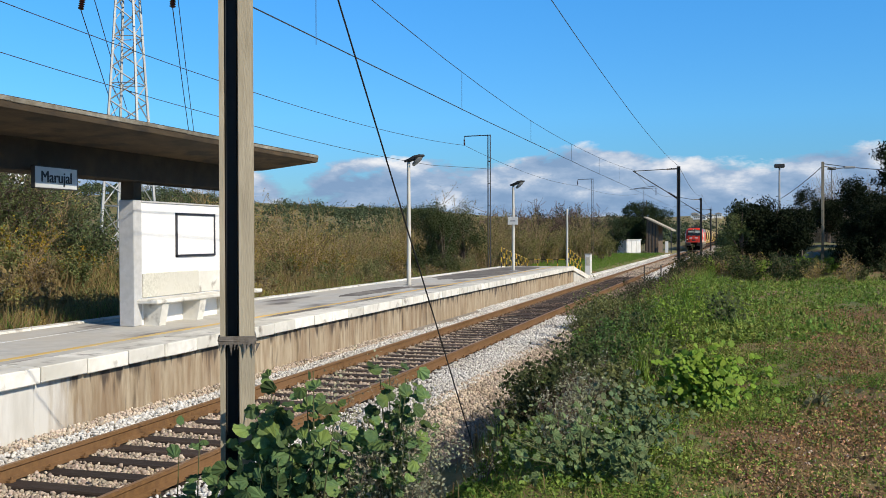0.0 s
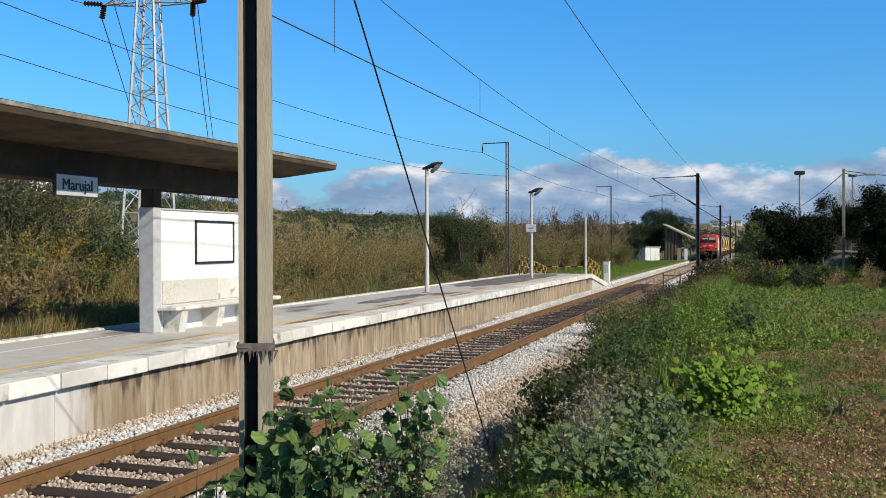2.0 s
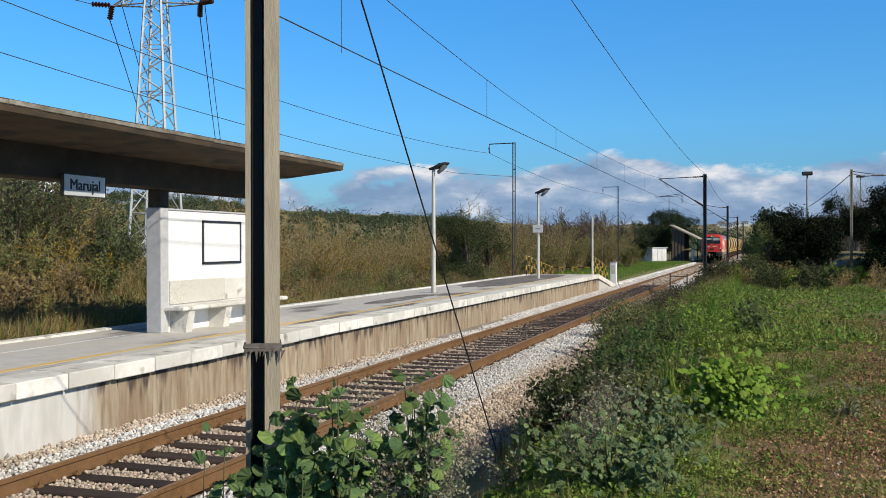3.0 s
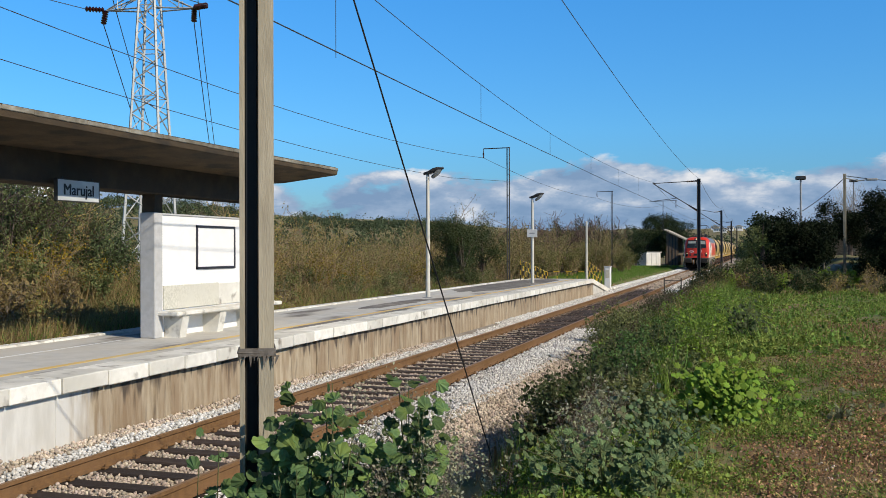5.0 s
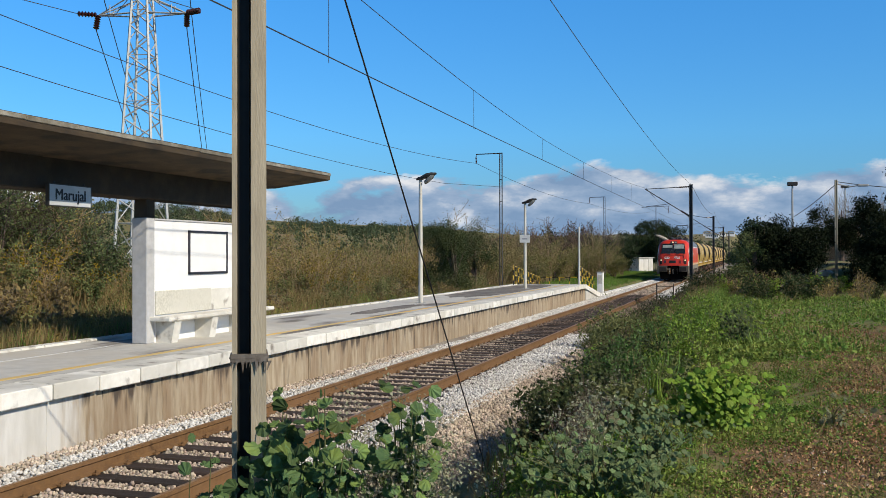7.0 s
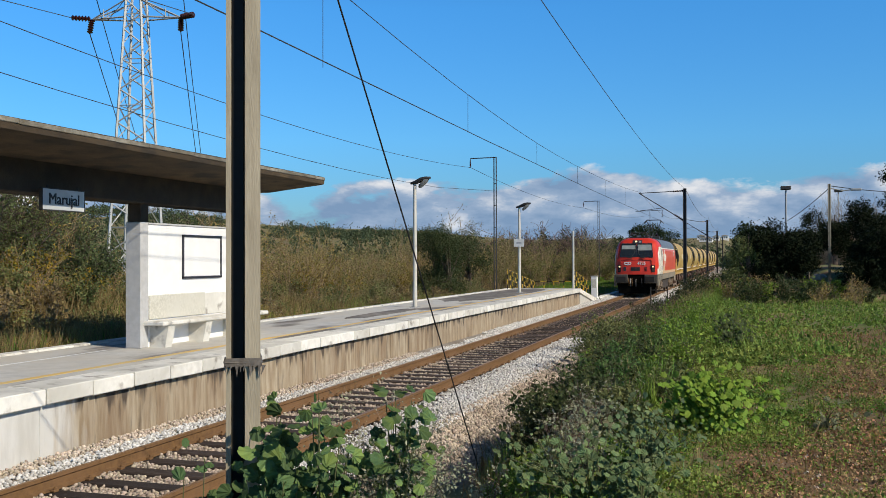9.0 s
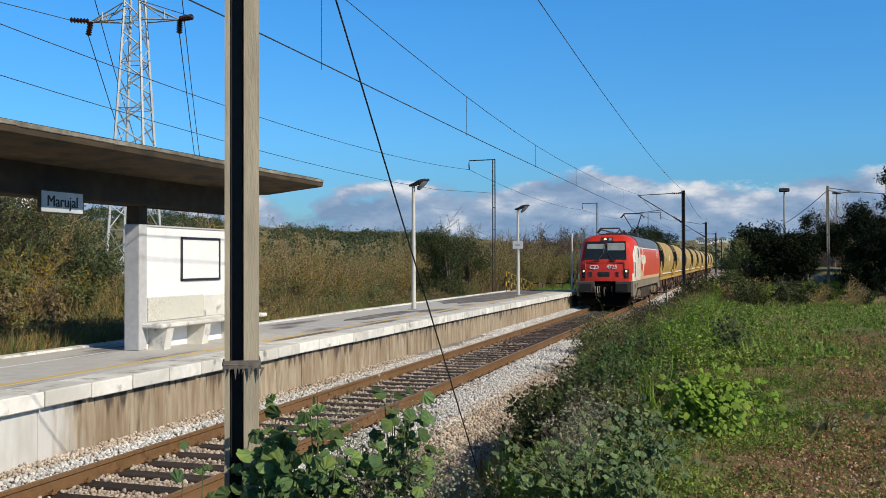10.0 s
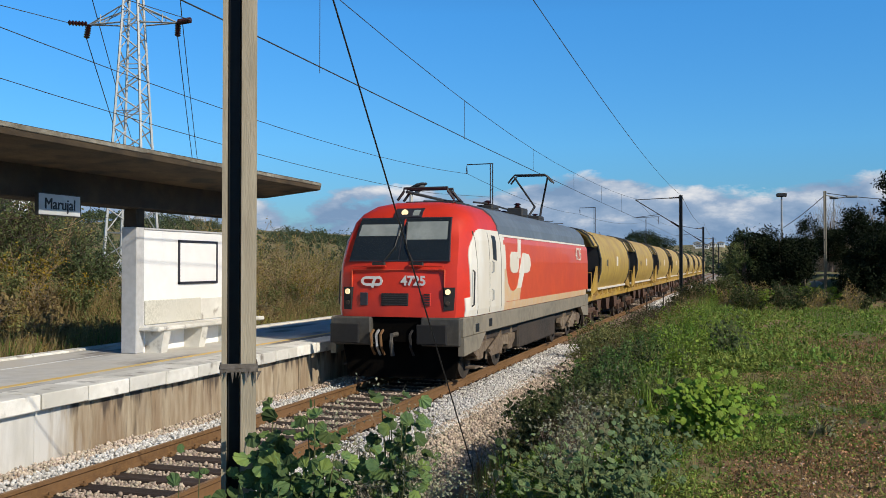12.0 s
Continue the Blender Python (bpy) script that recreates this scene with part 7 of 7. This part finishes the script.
# ---- beyond the platform ----
def build_far_end():
    rng = np.random.default_rng(12)
    n = 46000
    x, y = -rng.uniform(9.0, 20, n), rng.uniform(57, 132, n)
    tagged(scatter("lawn", BLADE_V, BLADE_F, on_ground(x, y), turns(n, 0.6, rng), rng.uniform(0.12, 0.26, n), LAWN), "mown green lawn beyond the platform", "lawn", kind="stuff")
    # low kerb beside the track
    k = thing("far_kerb", "low pale concrete kerb along the track", "kerb", (-8.4, 58, 0), kind="structure")
    for i in range(36):
        part("kerb_stone", Shape().box(-0.2, 0.2, i * 2.0, i * 2.0 + 1.98, -0.4, 0.06, 0.02), COPING, k)
    cr = thing("track_crossing", "pale concrete slabs of a crossing beside the track", "crossing", (-4.3, 56, -0.12), kind="structure")
    for i, (dx, y0, y1) in enumerate(((0.0, 0.0, 3.2), (0.1, 9.0, 14), (0.2, 18, 40))):
        part("slab", Shape().box(-0.7 + dx, 0.7 + dx, y0, y1, -0.3, 0.06, 0.03), COPING, cr)
    pst = thing("marker_frame", "small dark steel frame beside the track", "frame", (-4.35, 54.2, -0.35))
    for dx in (-0.45, 0.45):
        part("post", Shape().tube([(dx, 0, 0), (dx, 0, 1.15)], 0.035, 6), DARK_STEEL, pst)
    part("cross_bar", Shape().tube([(-0.45, 0, 1.0), (0.45, 0, 1.0)], 0.025, 6), DARK_STEEL, pst)
    # yellow and black striped railings
    def railing(at, rz, length, drop, label):
        r = thing("striped_railing", label, "railing", at, "striped railings", rz=rz)
        m = max(3, int(length / 0.55))
        for i in range(m + 1):
            y = length * i / m
            z = -drop * i / m
            for j in range(4):
                part("post", Shape().tube([(0, y, z + j * 0.26), (0, y, z + j * 0.26 + 0.26)], 0.02, 6), YELLOW_PAINT if (i + j) % 2 else BLACK, r)
        for hz in (0.55, 1.02):
            q = int(length / 0.35)
            for i in range(q):
                a, b = i / q, (i + 1) / q
                part("bar", Shape().tube([(0, length * a, hz - drop * a), (0, length * b, hz - drop * b)], 0.024, 6), YELLOW_PAINT if i % 2 else BLACK, r)
    railing((-8.65, END_Y + 0.1, TOP_Z), 0, 5.4, 0.78, "yellow and black striped ramp railing")
    railing((-11.6, END_Y - 2.5, TOP_Z), 0, 6.5, 0.75, "yellow and black striped ramp railing")
    railing((-11.6, END_Y + 4.2, 0.05), -90, 2.9, 0.0, "yellow and black striped barrier")
    bx = thing("relay_cabinet", "white metal relay cabinet at the ramp's foot", "cabinet", (-8.45, 58.2, 0.0))
    part("body", Shape().box(-0.18, 0.18, -0.18, 0.18, 0, 1.3, 0.02), WHITE_PAINT, bx)
    part("roof", Shape().box(-0.21, 0.21, -0.21, 0.21, 1.3, 1.35, 0.015), GREY_RENDER, bx)
    part("door_panel", Shape().box(-0.12, 0.12, -0.192, -0.178, 0.65, 1.15, 0.004), SPECKLED, bx)
    # white hut on the lawn
    hz = float(ground_z(-13.6, 131))
    hut = thing("white_hut", "small white equipment hut with three doors on the lawn", "hut", (-13.9, 131, hz), rz=58)
    part("wall", Shape().box(0, 3.0, 0, 1.6, 0, 1.80, 0.02), WHITE_PAINT, hut)
    part("roof", Shape().box(-0.14, 3.14, -0.14, 1.74, 1.80, 1.92, 0.02), GREY_RENDER, hut)
    for x in (0.12, 1.09, 2.06):
        part("door", Shape().box(x, x + 0.82, -0.035, 0.01, 0.08, 1.70, 0.012), SIGN_WHITE, hut, "white hut door")
    for x in (0.99, 1.96):
        part("door_post", Shape().box(x, x + 0.07, -0.02, 0.01, 0.05, 1.76, 0.006), GREY_RENDER, hut)
    # barn with a sloping roof
    bz = float(ground_z(-10, 139))
    barn = thing("old_barn", "old brown barn with a sloping roof by the line", "barn", (-11.9, 139, bz))
    part("wall", Shape().prism([(-0.1, 0), (1.5, 0), (1.5, 3.95), (-0.1, 4.75)], "y", 0, 9), BARN_WALL, barn, "brown boarded barn wall")
    for x in (0.2, 0.65, 1.1):
        part("wall_post", Shape().box(x, x + 0.12, -0.05, 0.02, 0, 4.45 - 0.5 * x, 0.01), DARK_STEEL, barn)
    part("roof", Shape().prism([(-0.4, 5.10), (3.4, 3.22), (3.4, 3.04), (-0.4, 4.92)], "y", -0.6, 9.5), CONCRETE, barn, "weathered sloping roof")
    part("post", Shape().box(3.2, 3.35, 0, 0.15, 0, 3.1, 0.01), DARK_STEEL, barn)
    part("white_post", Shape().box(2.5, 2.9, -0.6, -0.3, 0, 1.6, 0.02), WHITE_PAINT, barn)
    # field-side poles
    fl = thing("floodlight_mast", "tall floodlight mast beyond the trees", "floodlight", (2.52, 62, 0.3))
    part("post", Shape().tube([(0, 0, 0), (0, 0, 6.2)], [0.09, 0.05], 8), STEEL, fl)
    part("lamp_head", Shape().box(-0.3, 0.3, -0.22, 0.22, 6.2, 6.42, 0.04), DARK_STEEL, fl)
    f2 = thing("floodlight_mast", "tall floodlight mast beyond the trees", "floodlight", (8.1, 92, 0.5))
    part("post", Shape().tube([(0, 0, 0), (0, 0, 7.7)], [0.09, 0.05], 8), STEEL, f2)
    part("lamp_head", Shape().box(-0.35, 0.35, -0.2, 0.2, 7.7, 7.9, 0.04), DARK_STEEL, f2)
    up = thing("utility_pole", "grey concrete utility pole with a lamp arm", "utility pole", (4.0, 50, float(ground_z(4.0, 50))))
    ph = 5.95 - float(ground_z(4.0, 50))
    s = Shape()
    for dx in (-0.065, 0.02):
        s.box(dx, dx + 0.045, -0.06, 0.06, 0, ph, 0.01)
    s.box(-0.03, 0.03, -0.03, 0.03, 0, ph, 0.004)
    part("post", s, POLE_CONCRETE, up)
    part("lamp_arm", Shape().tube([(0, 0, ph - 0.2), (0.6, 0, ph - 0.35), (1.0, 0, ph - 0.3)], 0.03, 6), STEEL, up)
    part("lamp_head", Shape().box(0.95, 1.45, -0.1, 0.1, ph - 0.35, ph - 0.25, 0.04), STEEL, up)
    wire("service_wire", "sagging service cable from the utility pole", sagging((4.05, 50, 5.85), (14, 52, 6.0), 0.45), 0.02, "service wires")
    wire("service_wire", "sagging service cable from the utility pole", sagging((3.95, 50, 5.7), (1.2, 80, 4.4), 0.4), 0.02, "service wires")
    sp = thing("fence_post", "leaning grey timber post in the slope", "post", (3.25, 53, float(ground_z(3.25, 53))))
    part("post", Shape().tube([(0, 0, 0), (0.05, 0, 2.6)], [0.06, 0.045], 6), TWIG_GREY, sp)
    rk = thing("white_tarpaulin", "heap under a pale grey tarpaulin on the slope", "tarpaulin", (3.75, 53, float(ground_z(3.75, 53)) - 0.05))
    s = Shape()
    s.loft([[(x * w * 0.42, y * 0.4, 0.34 * z) for x, y in ((1, 0), (0.7, 0.7), (0, 1), (-0.7, 0.7), (-1, 0), (-0.7, -0.7), (0, -1), (0.7, -0.7))] for w, z in ((1.0, 0.0), (0.95, 0.5), (0.55, 0.85), (0.15, 0.95))])
    part("cover", s, WHITEWASH, rk, smooth=True)
    # distant white houses
    for i, (x, y, w, z) in enumerate(((-27, 660, 5, 0), (-19, 680, 4.5, 0), (-14, 700, 5, 0), (-31, 720, 6, 0), (-22, 640, 4, 0))):
        g = float(ground_z(x, y))
        h = thing("distant_house", "distant white house with a tiled roof", "house", (x, y, g), "distant houses")
        part("wall", Shape().box(0, w, 0, 8, -3, 2.6, 0.05), WHITE_PAINT, h)
        part("roof", Shape().prism([(-0.3, 2.6), (w + 0.3, 2.6), (w * 0.5, 3.5)], "y", -0.5, 8.5), CONCRETE, h, "weathered tiled roof")
        for j in range(3):
            part("window", Shape().box(w * (0.15 + 0.27 * j), w * (0.15 + 0.27 * j) + 0.7, -0.05, 0.05, 0.9, 1.9, 0.02), DARK_FRAME, h)
    # wooded hills
    n = 2400
    rng = np.random.default_rng(5)
    ang, dist = rng.uniform(-0.25, 0.95, n), rng.uniform(260, 560, n)
    x, y = -np.sin(ang) * dist, np.cos(ang) * dist
    hh = rng.uniform(1.4, 4.6, n) * np.where(rng.uniform(0, 1, n) < 0.12, 1.7, 0.8)
    ctr = on_ground(x, y)
    k = 36
    p = np.repeat(ctr, k, 0) + np.clip(rng.normal(0, 1, (n * k, 3)), -1.3, 1.3) * np.repeat(hh, k)[:, None] * np.array([0.32, 0.32, 0.26]) + np.stack([np.zeros(n * k), np.zeros(n * k), np.repeat(hh, k) * 0.5], 1)
    tagged(scatter("hill_woods", CRUMB_V, CRUMB_F, p, turns(len(p), 2.2, rng), rng.uniform(0.6, 1.3, len(p)), LEAF_HILL), "dark woods on the distant hills", "woods", kind="stuff")
    n, k = 620, 110
    ang, dist = rng.uniform(0.05, 0.80, n), rng.uniform(440, 545, n)
    hh = rng.uniform(2.2, 5.4, n) * (0.75 + 0.45 * (np.sin(ang * 37) * np.sin(ang * 91) > 0))
    ctr = on_ground(-np.sin(ang) * dist, np.cos(ang) * dist)
    v = rng.normal(0, 1, (n * k, 3))
    v = v / np.linalg.norm(v, axis=1, keepdims=True) * rng.uniform(0.3, 1.0, (n * k, 1)) ** 0.5
    p = np.repeat(ctr, k, 0) + (v * np.array([0.62, 0.62, 0.5]) + np.array([0, 0, 0.5])) * np.repeat(hh, k)[:, None]
    tagged(scatter("ridge_trees", CRUMB_V, CRUMB_F, p, turns(len(p), 2.2, rng), rng.uniform(0.5, 1.0, len(p)), LEAF_HILL), "row of dark trees along the distant ridge", "woods", kind="stuff")


build_far_end()


# ---- what moves ----
def train_front(t):
    return 163.0 - 8.3 * t - 0.3146 * t * t


def motions():
    steps = [k * 0.5 for k in range(25)]
    walk(LOCO, [(t, pose(TRACK_X, train_front(t), 0)) for t in steps])
    for off, w in WAGONS:
        walk(w, [(t, pose(TRACK_X, train_front(t) + off, 0)) for t in steps])
    # wheels roll: the turn is the way gone over the radius
    ticks = [k / 30 for k in range(361)]
    for top in [LOCO] + [w for off, w in WAGONS]:
        for ob in top.children_recursive:
            if ob.name.startswith("wheel"):
                x, y, z = ob.location
                walk(ob, [(t, pose(x, y, z, math.degrees((163.0 - train_front(t)) / z))) for t in ticks])


motions()
